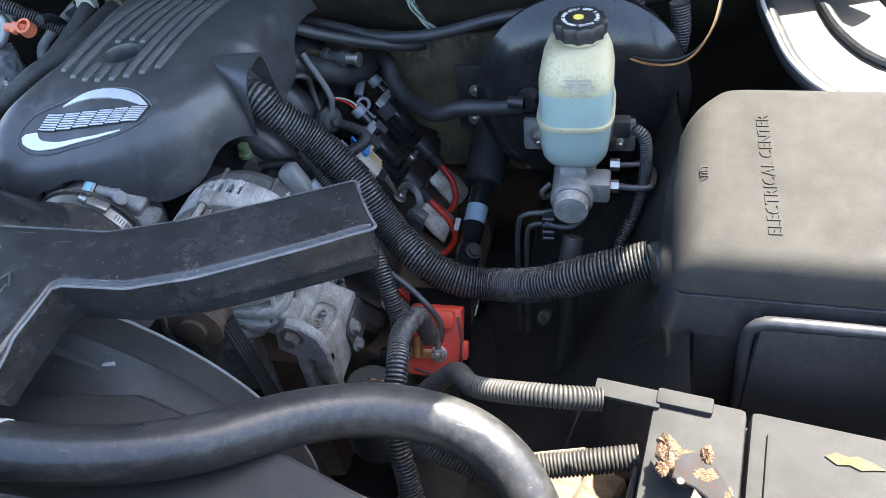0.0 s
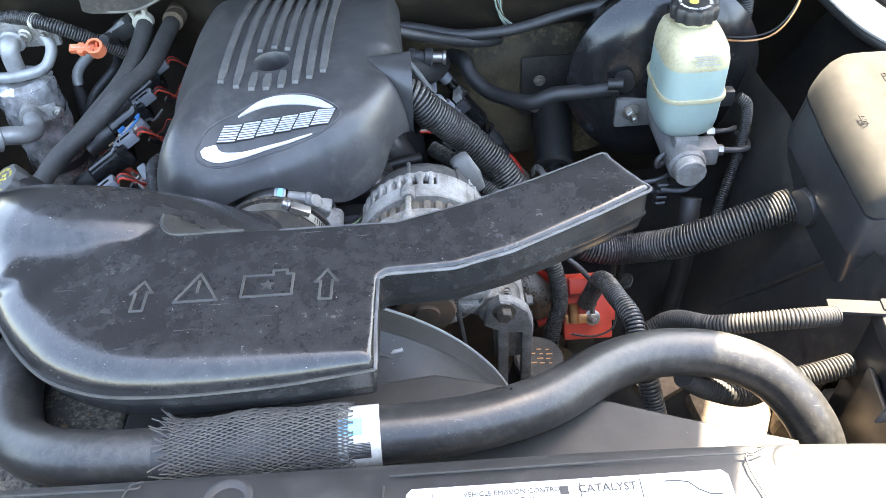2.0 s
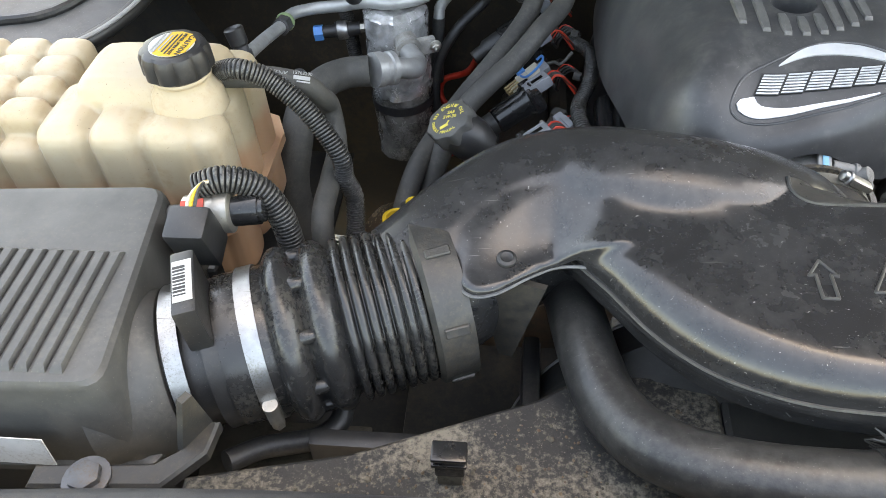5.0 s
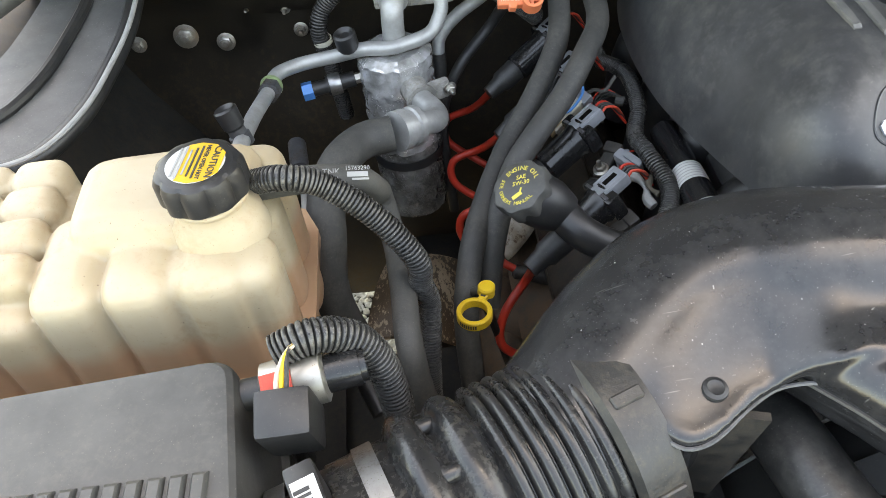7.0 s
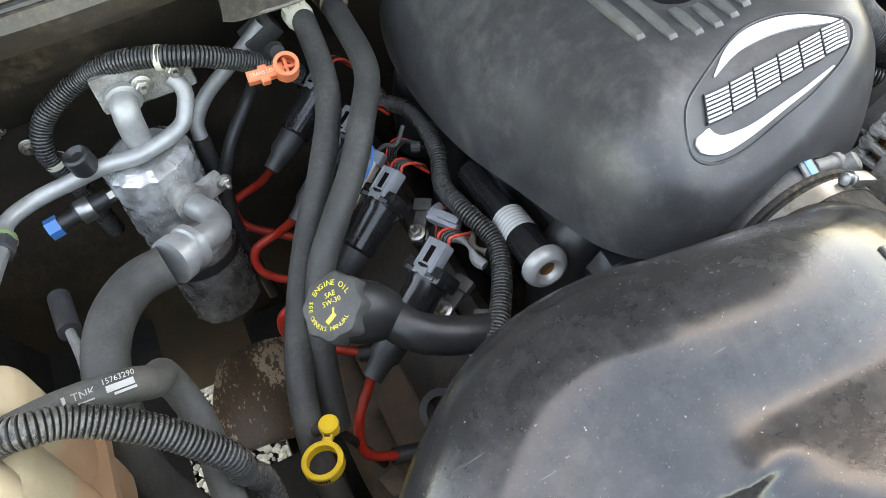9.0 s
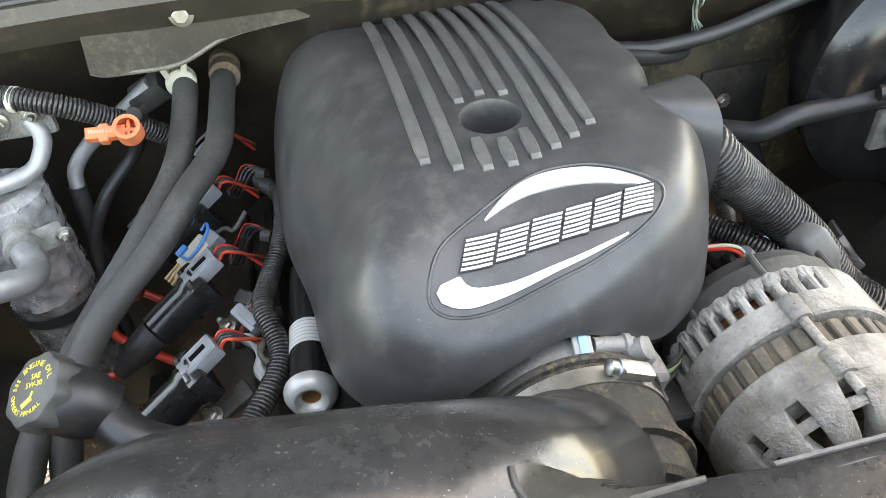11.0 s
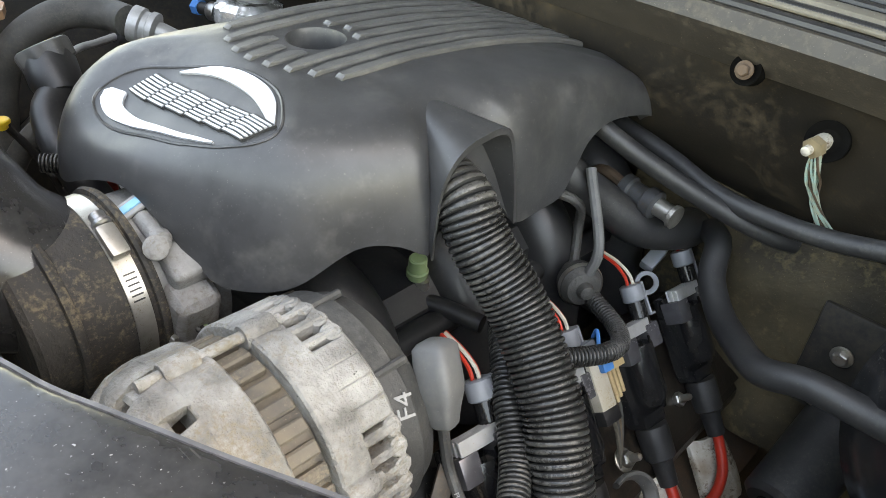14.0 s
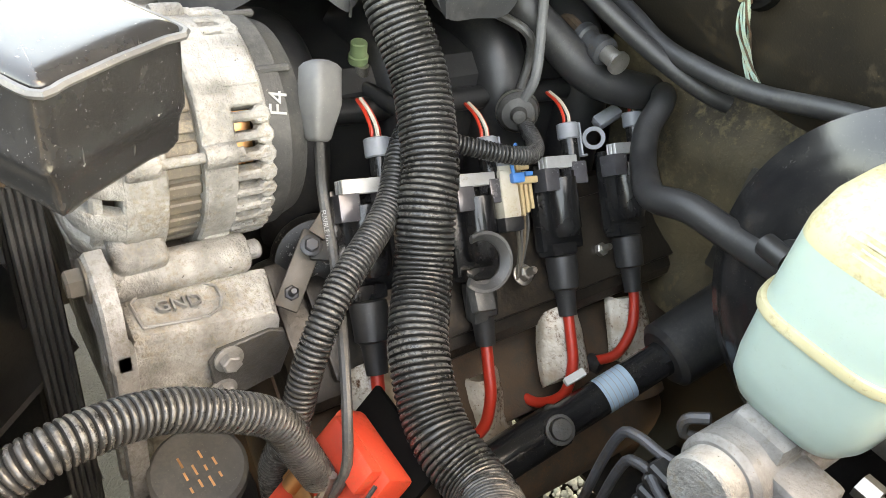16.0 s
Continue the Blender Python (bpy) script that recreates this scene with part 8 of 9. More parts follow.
    part("coupler_key", obox(c + ax * 0.020 + uu * 0.0645, (0.026, 0.008, 0.006), ax, uu, 0.002), "dirty_black", ob, "moulded locating key")
    cl = part("clamp_band", lathe(c + ax * 0.036, ax, [(0, 0.0628), (0, 0.0640), (0.0125, 0.0640), (0.0125, 0.0628)], 64, False), "steel", ob, "dusty stainless worm-drive clamp band")
    w = 1.08
    u = Vector((math.cos(w), 0, math.sin(w)))
    t = Vector((math.sin(w), 0, -math.cos(w)))
    q = c + ax * 0.0420 + u * 0.0680
    part("screw_housing", obox(q + t * 0.006, (0.024, 0.0125, 0.0075), t, u, 0.003), "steel", cl)
    part("screw", join(lathe(q - t * 0.016, t, [(0, 0.0025), (0.001, 0.0050), (0.006, 0.0050), (0.007, 0.0064), (0.009, 0.0064), (0.010, 0.004)], 12)), "steel_bright", cl, "bright hex screw")
    for k in range(6):
        w = 0.66 - k * 0.055
        uu = Vector((math.cos(w), 0, math.sin(w)))
        # band openings are black bars painted as their inner shade
        part("band_slot", obox(c + ax * 0.0425 + uu * 0.0641, (0.0075, 0.0010, 0.0006), ax, uu, 0, 1), "flat_black", cl)
    part("housing", join(lathe(c + ax * 0.056, ax, [(0, 0.052), (0.003, 0.0570), (0.040, 0.0570), (0.046, 0.066)], 48), obox(c + ax * 0.075 + Vector((0.056, 0, -0.004)), (0.034, 0.034, 0.05), (1, 0, 0), (0.3, 0, 1), 0.012, 3),
                         obox(c + ax * 0.072 + Vector((0.066, 0, -0.042)), (0.030, 0.03, 0.05), (1, 0, 0), (0.1, 0, 1), 0.008, 3)), "alu_mid", ob)
    part("position_sensor", join(obox(c + ax * 0.066 + Vector((0.080, 0, -0.045)), (0.024, 0.036, 0.052), (1, 0, 0), (0.1, 0, 1), 0.006, 3)), "plastic", ob, "black plastic position sensor")
    part("spindle", lathe(c + ax * 0.070 + Vector((0.020, 0, 0.054)), Vector((1, -0.05, -0.22)), [(0, 0.0062), (0.020, 0.0062), (0.021, 0.0078), (0.025, 0.0078), (0.026, 0.0062), (0.030, 0.0050)], 20), "alu_mid", ob, "cast spindle boss")
    part("idle_valve", join(obox(c + ax * 0.078 + Vector((0.050, 0, 0.030)), (0.030, 0.026, 0.022), (1, 0, -0.5), (0.5, -0.1, 1), 0.006, 3), lathe(c + ax * 0.064 + Vector((0.046, 0, 0.046)), Vector((0.7, -0.3, 0.6)), [(0, 0.008), (0.010, 0.008), (0.012, 0.005)], 16)), "alu_mid", ob, "cast idle valve boss", smooth=40)
    for k in range(3):
        part("boss_bolt", hexbolt(c + ax * 0.058 + Vector((0.045 + 0.010 * k, 0, 0.030 - 0.022 * k)), (0.3, -1, 0.2), 0.0045, 0.004, False), "steel", ob)
    part("tag_plate", obox(c + ax * 0.066 + Vector((0.012, 0, 0.0585)), (0.013, 0.022, 0.003), (1, 0, -0.2), (0.2, -0.45, 1), 0.001), "grey_print", ob, "pale grey tag plate")
    part("blue_tag", obox(c + ax * 0.0655 + Vector((0.0125, 0, 0.0602)), (0.006, 0.017, 0.002), (1, 0, -0.2), (0.2, -0.45, 1), 0.0005), "cyan", ob, "pale blue tag")
    for k in range(4):
        part("wire", sweep([(-0.525, 0.570, 1.098 - 0.004 * k), (-0.512, 0.568 + 0.003 * k, 1.086), (-0.494, 0.580, 1.088 + 0.003 * k), (-0.484, 0.605, 1.094), (-0.47, 0.64, 1.07)], 0.0017, 6), ("rubber", "rubber", "green", "rubber")[k], ob)


build_terminal_box()
build_left_details()
build_throttle()


# ---- passenger's side of the bay ----
def build_accumulator():
    ob = thing("accumulator", (-1.035, 0.925, 0.83), "foil-wrapped air conditioning accumulator with alloy fittings", "accumulator")
    c = (-1.042, 0.966)
    def skin(z0, z1, r, n=18, jig=0.0016):
        loops = []
        for z in np.linspace(z0, z1, n):
            loops.append([(c[0] + (r + jig * noise.noise(Vector((5 * math.cos(w), 5 * math.sin(w), z * 90))) * 2) * math.cos(w), c[1] + (r + jig * 2 * noise.noise(Vector((5 * math.cos(w), 5 * math.sin(w), z * 90)))) * math.sin(w), z) for w in np.linspace(0, 2 * math.pi, 72, endpoint=False)])
        return loops
    top = skin(0.962, 1.089, 0.0455, 26, 0.0018)
    top.append([(c[0] + (p[0] - c[0]) * 0.75, c[1] + (p[1] - c[1]) * 0.75, 1.096) for p in top[-1]])
    part("foil", loft(top), "foil", ob, "bright crumpled foil", smooth=25)
    part("can", loft(skin(0.848, 0.975, 0.0445, 16)), "foil_dark", ob, "darker foil", smooth=25)
    part("strap", lathe((*c, 0.936), (0, 0, 1), [(0, 0.046), (0, 0.0475), (0.014, 0.0475), (0.014, 0.046)], 40, False), "rubber", ob, "black strap")
    part("lip", lathe((*c, 0.845), (0, 0, 1), [(0, 0.03), (0.002, 0.042), (0.006, 0.044)], 40), "foil_dark", ob)
    # outlet block and elbow
    n = Vector((0.32, -0.94, 0.0)).normalized()
    p = Vector((-1.024, 0.926, 1.060))
    part("outlet", join(lathe(p - n * 0.01, n, [(0, 0.017), (0.03, 0.017), (0.032, 0.019), (0.038, 0.019)], 24), obox(p + n * 0.02 + Vector((0.022, 0.01, 0.0)), (0.03, 0.012, 0.024), (1, 0.4, 0), (0, 0, 1), 0.004)), "alu", ob, "sand-cast alloy outlet")
    part("bolt", hexbolt(p + n * 0.022 + Vector((0.036, 0.012, 0)), n, 0.006, 0.006, True, 0.006), "steel", ob)
    e = Vector((-1.0235, 0.8228, 1.0845))
    g = Vector((-0.0265, -0.0208, 0.0086)).normalized()
    part("elbow", sweep([p + n * 0.020, p + n * 0.034, Vector((-1.0045, 0.880, 1.0595)), Vector((-1.0005, 0.861, 1.0625)), Vector((-1.0045, 0.842, 1.071)), Vector((-1.014, 0.830, 1.0795)), e + g * 0.004], 0.0135, 20, 0.005), "alu_clean", ob)
    part("crimp", lathe(e, g, [(0, 0.015), (0.003, 0.022), (0.010, 0.022), (0.012, 0.0195), (0.018, 0.0195), (0.020, 0.0225), (0.032, 0.0225)], 28), "alu_clean", ob, "bright crimp collar")
    # pressure switch with blue end
    s = Vector((-1.083, 0.966, 1.060))
    ax = Vector((-1, -0.16, -0.05)).normalized()
    part("switch", lathe(s, ax, [(0, 0.007), (0.012, 0.007)], 6), "steel", ob)
    part("switch_body", lathe(s + ax * 0.012, ax, [(0, 0.010), (0.022, 0.010), (0.022, 0.0125), (0.036, 0.0125), (0.036, 0.009), (0.06, 0.009)], 20), "plastic", ob)
    part("switch_ring", lathe(s + ax * 0.030, ax, [(0, 0.0128), (0.001, 0.0135), (0.014, 0.0135), (0.015, 0.0128)], 24), "steel_bright", ob)
    part("switch_plug", lathe(s + ax * 0.066, ax, [(0, 0.0115), (0.013, 0.0115)], 6), "blue", ob, "blue plug")
    # flange and tubes
    part("flange", obox((-1.010, 0.988, 1.156), (0.095, 0.010, 0.040), (1, -0.05, 0.12), (0, 0.15, 1), 0.008), "alu", ob)
    for x in (-1.012, -0.978):
        part("nut", hexbolt((x, 0.980, 1.158 + 0.12 * (x + 1.01)), (0, -1, 0.1), 0.007, 0.007, True, 0.006), "steel", ob)
    part("inlet_tube", sweep([(-1.034, 0.985, 1.150), (-1.036, 0.968, 1.148), (-1.038, 0.962, 1.132), (-1.040, 0.962, 1.085)], 0.0135, 20, 0.005), "alu_clean", ob)
    part("inlet_collar", lathe((-1.034, 0.984, 1.150), (0, -1, -0.1), [(0, 0.018), (0.006, 0.018), (0.008, 0.015)], 24), "alu_clean", ob)
    hose("liquid_line", [(-0.985, 0.982, 1.155), (-0.978, 0.975, 1.140), (-0.984, 0.968, 1.124), (-0.9985, 0.957, 1.1115), (-1.0418, 0.944, 1.1085), (-1.0765, 0.9508, 1.107), (-1.1135, 0.9621, 1.0955), (-1.1566, 0.9624, 1.0905), (-1.1838, 0.9422, 1.0933), (-1.1890, 0.9126, 1.0945), (-1.2014, 0.8344, 1.109), (-1.2054, 0.7486, 1.125), (-1.212, 0.68, 1.10)], 0.0085, "alu_clean", "bright bent aluminium refrigerant line", "pipe")
    ob = thing("service_port", (-1.10, 0.94, 1.10), "black service port cap on the refrigerant line", "cap")
    part("cap", lathe((-1.094, 0.954, 1.108), (-0.1, -0.1, 1), [(0, 0.011), (0.004, 0.0135), (0.022, 0.0135), (0.024, 0.011), (0.020, 0.006)], 22), "plastic", ob)
    ob = thing("line_joint", (-1.192, 0.923, 1.07), "zinc-plated union nut with a green ring", "fitting")
    part("nut", lathe((-1.1892, 0.910, 1.0948), (-0.10, -0.95, 0.15), [(-0.008, 0.013), (0.010, 0.013)], 6), "zinc", ob)
    part("ring", lathe((-1.1882, 0.920, 1.0940), (-0.10, -0.95, 0.15), [(-0.002, 0.0125), (0.002, 0.0135), (0.005, 0.0125)], 20), "green", ob, "green seal ring")
    ob = thing("service_port", (-1.21, 0.83, 1.05), "black service port cap beside the coolant tank", "cap")
    part("cap", lathe((-1.2085, 0.7930, 1.1320), (-0.25, 0.20, 0.95), [(0, 0.009), (0.003, 0.0115), (0.022, 0.0125), (0.024, 0.0105), (0.021, 0.006), (0.021, 0.001)], 22), "plastic", ob)
    part("stem", lathe((-1.2040, 0.7895, 1.1130), (-0.25, 0.20, 0.95), [(0, 0.0115), (0.012, 0.0115), (0.013, 0.0095), (0.034, 0.0085)], 16), "zinc", ob)


def build_passenger_hoses():
    hose("suction_hose", [(-1.0516, 0.8007, 1.0936), (-1.0833, 0.7932, 1.094), (-1.1074, 0.7598, 1.0978), (-1.1229, 0.7239, 1.0854), (-1.1273, 0.6868, 1.0595), (-1.133, 0.664, 1.0104), (-1.1204, 0.6472, 0.9517), (-1.0867, 0.6236, 0.8906), (-1.0422, 0.5913, 0.8363)], 0.0195, "rubber_grey", "fat grey rubber refrigerant hose curving down", "hose", 22)
    hose("overflow_hose", [(-1.165, 0.590, 1.222), (-1.1128, 0.5985, 1.217), (-1.0737, 0.6016, 1.2075), (-1.0628, 0.6154, 1.1829), (-1.062, 0.6398, 1.1528), (-1.0552, 0.6162, 1.1185), (-1.051, 0.5587, 1.1208), (-1.0496, 0.5036, 1.1134), (-1.0413, 0.4815, 1.0558), (-1.0083, 0.4623, 0.9915)], 0.0110, "rubber_grey", "grey rubber coolant hose with pale printed bars", "hose", 18)
    ax = Vector((0.0391, 0.0031, -0.0080)).normalized()
    n = Vector((0.02, -0.50, 0.80))
    n = (n - ax * n.dot(ax)).normalized()
    up = n.cross(ax)
    pr = bpy.data.objects["overflow_hose"]
    at = lambda u, v: frame_at(Vector((-1.1128, 0.5990, 1.2178)) + ax * u + n * 0.0113 + up * v, ax, n)
    lettering("TNK", 0.0066, at(0.020, 0.0010), "grey_print", pr, 0.0002, label="pale printed lettering")
    lettering("15763290", 0.0048, at(0.040, 0.0036), "grey_print", pr, 0.0002, label="pale printed lettering")
    for u, v, w, h in ((0.009, 0.0, 0.002, 0.007), (0.040, -0.0012, 0.016, 0.0040), (0.042, -0.0050, 0.013, 0.0016), (0.020, -0.0034, 0.010, 0.0009)):
        part("printed_bar", obox(at(u, v).translation, (w, h, 0.0005), ax, n, 0, 1), "grey_print", pr)
    hose("coolant_conduit", [(-1.1521, 0.5919, 1.2262), (-1.1232, 0.5764, 1.2399), (-1.0965, 0.5768, 1.2281), (-1.0635, 0.5679, 1.1996), (-1.0362, 0.5554, 1.1588), (-1.0356, 0.5594, 1.1246), (-1.0316, 0.5674, 1.0842), (-1.0388, 0.5565, 1.0116), (-1.044, 0.552, 0.93), (-1.046, 0.550, 0.84)], 0.0100, "conduit", "black corrugated hose from the coolant tank neck", "hose", 20, (0.0034, 0.0019))
    hose("sensor_conduit", [(-1.128, 0.440, 1.214), (-1.105, 0.446, 1.218), (-1.082, 0.452, 1.205), (-1.068, 0.452, 1.178), (-1.062, 0.448, 1.14), (-1.06, 0.44, 1.09)], 0.0120, "conduit", "black corrugated conduit ending at the airflow plug", "conduit", 20, (0.0038, 0.0021), cap=False)
    hose("heater_hose", [(-0.841, 1.016, 1.151), (-0.838, 0.997, 1.145), (-0.851, 0.91, 1.12), (-0.889, 0.84, 1.095), (-0.93, 0.788, 1.067), (-0.963, 0.727, 1.049), (-0.987, 0.67, 1.028), (-1.0, 0.62, 0.98), (-1.0, 0.58, 0.88)], 0.0128, "hose_cloth", "grey ribbed rubber heater hose", "hose", 18)
    hose("heater_hose", [(-0.80, 1.06, 1.14), (-0.802, 0.983, 1.141), (-0.809, 0.901, 1.136), (-0.839, 0.84, 1.13), (-0.869, 0.80, 1.112), (-0.902, 0.765, 1.098), (-0.933, 0.735, 1.074), (-0.96, 0.69, 1.03), (-0.975, 0.65, 0.97)], 0.0128, "hose_cloth", "grey rubber heater hose with a tan coupling", "hose", 18)
    ob = thing("hose_coupling", (-0.80, 1.03, 1.13), "tan plastic heater hose coupling", "coupling")
    part("collar", lathe((-0.799, 1.062, 1.140), (0.02, -1, 0.10), [(0, 0.012), (0.004, 0.0165), (0.020, 0.0165), (0.022, 0.014), (0.030, 0.014), (0.032, 0.0165), (0.044, 0.0160)], 22), "tan_metal", ob)
    ob = thing("hose_coupling", (-0.842, 1.01, 1.14), "pale spring clamp on a heater hose", "coupling")
    part("collar", lathe((-0.841, 1.020, 1.150), (0.05, -1, 0.1), [(0, 0.0135), (0.002, 0.0155), (0.016, 0.0155), (0.018, 0.0135)], 22), "pale_tie", ob)
    part("ears", join(obox((-0.852, 1.01, 1.166), (0.006, 0.014, 0.014), (1, 0, 0.3), (-0.3, 0, 1), 0.001), obox((-0.833, 1.01, 1.168), (0.006, 0.014, 0.012), (1, 0, -0.3), (0.3, 0, 1), 0.001)), "pale_tie", ob)
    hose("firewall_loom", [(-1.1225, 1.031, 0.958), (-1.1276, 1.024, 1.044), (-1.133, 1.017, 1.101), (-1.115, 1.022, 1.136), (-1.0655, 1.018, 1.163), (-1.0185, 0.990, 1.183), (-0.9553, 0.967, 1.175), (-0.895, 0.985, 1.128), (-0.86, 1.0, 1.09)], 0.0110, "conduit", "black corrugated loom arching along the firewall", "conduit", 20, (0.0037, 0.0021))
    for p, t in (((-0.986, 0.976, 1.181), (1, -0.35, -0.12)), ((-1.131, 1.019, 1.085), (-0.1, 0, 1))):
        tagged(part("cable_tie", lathe(Vector(p) - Vector(t).normalized() * 0.003, t, [(0, 0.0112), (0, 0.0125), (0.006, 0.0125), (0.006, 0.0112)], 24, False), "pale_tie"), "pale nylon cable tie round the loom", "cable tie", "cable ties")
    ob = thing("line_lock_clip", (-0.896, 0.912, 1.15), "orange plastic line lock clip with a round end", "clip")
    m = frame_at((-0.898, 0.913, 1.164), (1, -0.10, 0.02), (0.05, -0.55, 0.83)) @ Matrix.Scale(0.70, 4)
    part("body", plate([(-0.030, -0.008), (-0.014, -0.008), (-0.012, -0.013), (-0.002, -0.013), (0.0, -0.008), (0.020, -0.008), (0.020, 0.008), (0.0, 0.008), (-0.002, 0.012), (-0.012, 0.012), (-0.014, 0.008), (-0.030, 0.008)], -0.007, 0.007, m, 0.002), "orange", ob)
    part("ring", lathe(m @ Vector((0.024, 0, -0.009)), m.to_3x3() @ Vector((0, 0, 1)), [(0, 0.0085), (0, 0.0122), (0.017, 0.0122), (0.017, 0.0085)], 28, False), "orange", ob)
    part("spokes", join(obox(m @ Vector((0.024, 0, -0.002)), (0.020, 0.0035, 0.010), m.to_3x3() @ Vector((1, 0, 0)), m.to_3x3() @ Vector((0, 0, 1)), 0.001), obox(m @ Vector((0.024, 0, -0.002)), (0.0035, 0.020, 0.010), m.to_3x3() @ Vector((1, 0, 0)), m.to_3x3() @ Vector((0, 0, 1)), 0.001)), "orange", ob)
    lettering("TRANS LOCK", 0.0068, m @ Matrix.Translation((-0.006, 0, 0.0074)), "pale_tie", ob, 0.0002, label="pale moulded lettering")
    hose("transmission_line", [(-0.8806, 0.945, 1.160), (-0.8806, 0.969, 1.150), (-0.8954, 1.006, 1.114), (-0.9166, 1.028, 1.069), (-0.9643, 1.002, 1.027), (-0.9917, 0.986, 0.959), (-0.989, 0.962, 0.814)], 0.0075, "rubber", "black rubber transmission line", "hose", 12)
    hose("alloy_pipe", [(-0.8765, 1.034, 1.142), (-0.925, 1.034, 1.109), (-0.9604, 1.034, 1.085), (-0.9826, 1.026, 1.063), (-0.9864, 1.018, 1.043)], 0.0085, "alu_clean", "bent bright aluminium pipe", "pipe", 14)
    part("nozzle", lathe((-0.9864, 1.018, 1.046), (-0.05, -0.2, -1), [(0, 0.010), (0.10, 0.010)], 14), "rubber", bpy.data.objects["alloy_pipe"])
    ob = thing("harness_connector", (-0.87, 1.04, 1.15), "dark grey harness connector by the firewall", "connector")
    part("shell", obox((-0.8805, 1.038, 1.131), (0.040, 0.026, 0.024), (1, -0.1, 0.7), (-0.5, -0.3, 1), 0.003), "plastic_grey", ob)
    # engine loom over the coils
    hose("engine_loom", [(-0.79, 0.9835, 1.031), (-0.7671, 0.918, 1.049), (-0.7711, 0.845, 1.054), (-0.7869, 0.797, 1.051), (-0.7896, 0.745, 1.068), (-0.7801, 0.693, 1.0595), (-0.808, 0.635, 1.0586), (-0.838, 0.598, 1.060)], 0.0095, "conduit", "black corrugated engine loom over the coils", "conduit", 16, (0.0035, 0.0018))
    # loose wires and grimy brackets between loom and coils
    for y, off in ((0.717, 0.0), (0.823, 0.02), (0.930, 0.01)):
        wb = thing("coil_wires", (-0.80, y, 1.03), "short black wires looping from loom to coil plug", "wiring", "coil wiring")
        for k in range(4):
            o = 0.0032 * k
            part("wire", sweep([(-0.778, y + 0.040 + o, 1.044), (-0.792 - o, y + 0.048 + off * 0.5, 1.046 + o), (-0.806 - o, y + 0.038 + off, 1.034 + o * 0.5), (-0.812 - o, y + 0.018, 1.040 + o), (-0.818, y + 0.002 + o, 1.058)], 0.0017 if k < 3 else 0.0009, 6, 0.005), ("rubber", "plastic", "rubber", "red")[k], wb)
        part("tape", sweep([(-0.781, y + 0.043, 1.045), (-0.790, y + 0.047, 1.046)], 0.0062, 10, 0.004), "rubber_grey", wb, "frayed grey tape")
    # cream plug with a blue lock beside the middle coil
    ob = thing("harness_plug", (-0.845, 0.85, 1.03), "cream harness plug with blue lock and wire loop", "connector")
    d = Vector((0.75, 0.45, 0.42)).normalized()
    c = Vector((-0.850, 0.847, 1.058))
    n = Vector((-0.25, -0.35, 0.9))
    n = (n - d * n.dot(d)).normalized()
    sd = n.cross(d)
    part("shell", join(obox(c, (0.034, 0.018, 0.014), d, n, 0.002), obox(c - d * 0.022 - sd * 0.003, (0.016, 0.013, 0.011), d, n, 0.002), obox(c + d * 0.006 + n * 0.008, (0.014, 0.010, 0.004), d, n, 0.001)), "cream", ob)
    for k in range(3):
        part("rib", obox(c - d * 0.026 + sd * (0.005 - 0.005 * k), (0.020, 0.0025, 0.013), d, n, 0.0006, 1), "tan_plug", ob)
    part("collar", obox(c + d * 0.020 - sd * 0.004, (0.014, 0.016, 0.014), d, n, 0.002), "grey_conn", ob, "grey collar")
    part("lock", obox(c - d * 0.006 + sd * 0.009 + n * 0.006, (0.012, 0.006, 0.010), d, n, 0.0015), "blue", ob, "blue lock tab")
    part("blue_wire", sweep([c - d * 0.010 + sd * 0.002 + n * 0.010, c - d * 0.006 - sd * 0.007 + n * 0.013, c + d * 0.010 - sd * 0.008 + n * 0.015, c + d * 0.024 - sd * 0.002 + n * 0.013, c + d * 0.028 + sd * 0.007 + n * 0.010, c + d * 0.020 + sd * 0.008 + n * 0.008], 0.0016, 8, 0.003), "blue", ob)
    part("wire", sweep([c + d * 0.024, c + d * 0.036 - sd * 0.006, c + d * 0.040 - sd * 0.018 + n * 0.004, c + d * 0.060 - sd * 0.016 + n * 0.006], 0.0022, 8, 0.004), "rubber_grey", ob)
    # dusty frayed wrap hanging from the loom, and a grey cover box on a worn bracket
    fw = thing("wire_wrap", (-0.80, 0.71, 1.03), "pale dusty wire wrap hanging frayed from the loom", "wiring")
    part("wrap", sweep([(-0.812, 0.738, 1.046), (-0.804, 0.726, 1.052), (-0.799, 0.712, 1.050), (-0.800, 0.700, 1.046), (-0.796, 0.690, 1.044)], lambda u: 0.0042 + 0.0016 * math.sin(9 * u), 10, 0.003), "grey_print", fw)
    part("wrap", sweep([(-0.792, 0.722, 1.056), (-0.797, 0.708, 1.055), (-0.790, 0.696, 1.054)], lambda u: 0.0030 + 0.0012 * math.sin(7 * u), 8, 0.003), "tan_dust", fw)
    rb = thing("relay_cover", (-0.808, 0.752, 1.045), "small grey plastic relay cover", "connector")
    part("box", join(obox((-0.806, 0.752, 1.053), (0.013, 0.034, 0.013), (0.8, 0.5, 0.1), (-0.25, -0.2, 1), 0.003), obox((-0.803, 0.747, 1.060), (0.008, 0.022, 0.005), (0.8, 0.5, 0.1), (-0.25, -0.2, 1), 0.0015)), "grey_conn", rb)
    for p, a in (((-0.822, 0.782, 1.028), 0.9), ((-0.834, 0.688, 1.018), 0.4), ((-0.812, 0.780, 1.010), -0.3), ((-0.832, 0.630, 1.030), 0.9)):
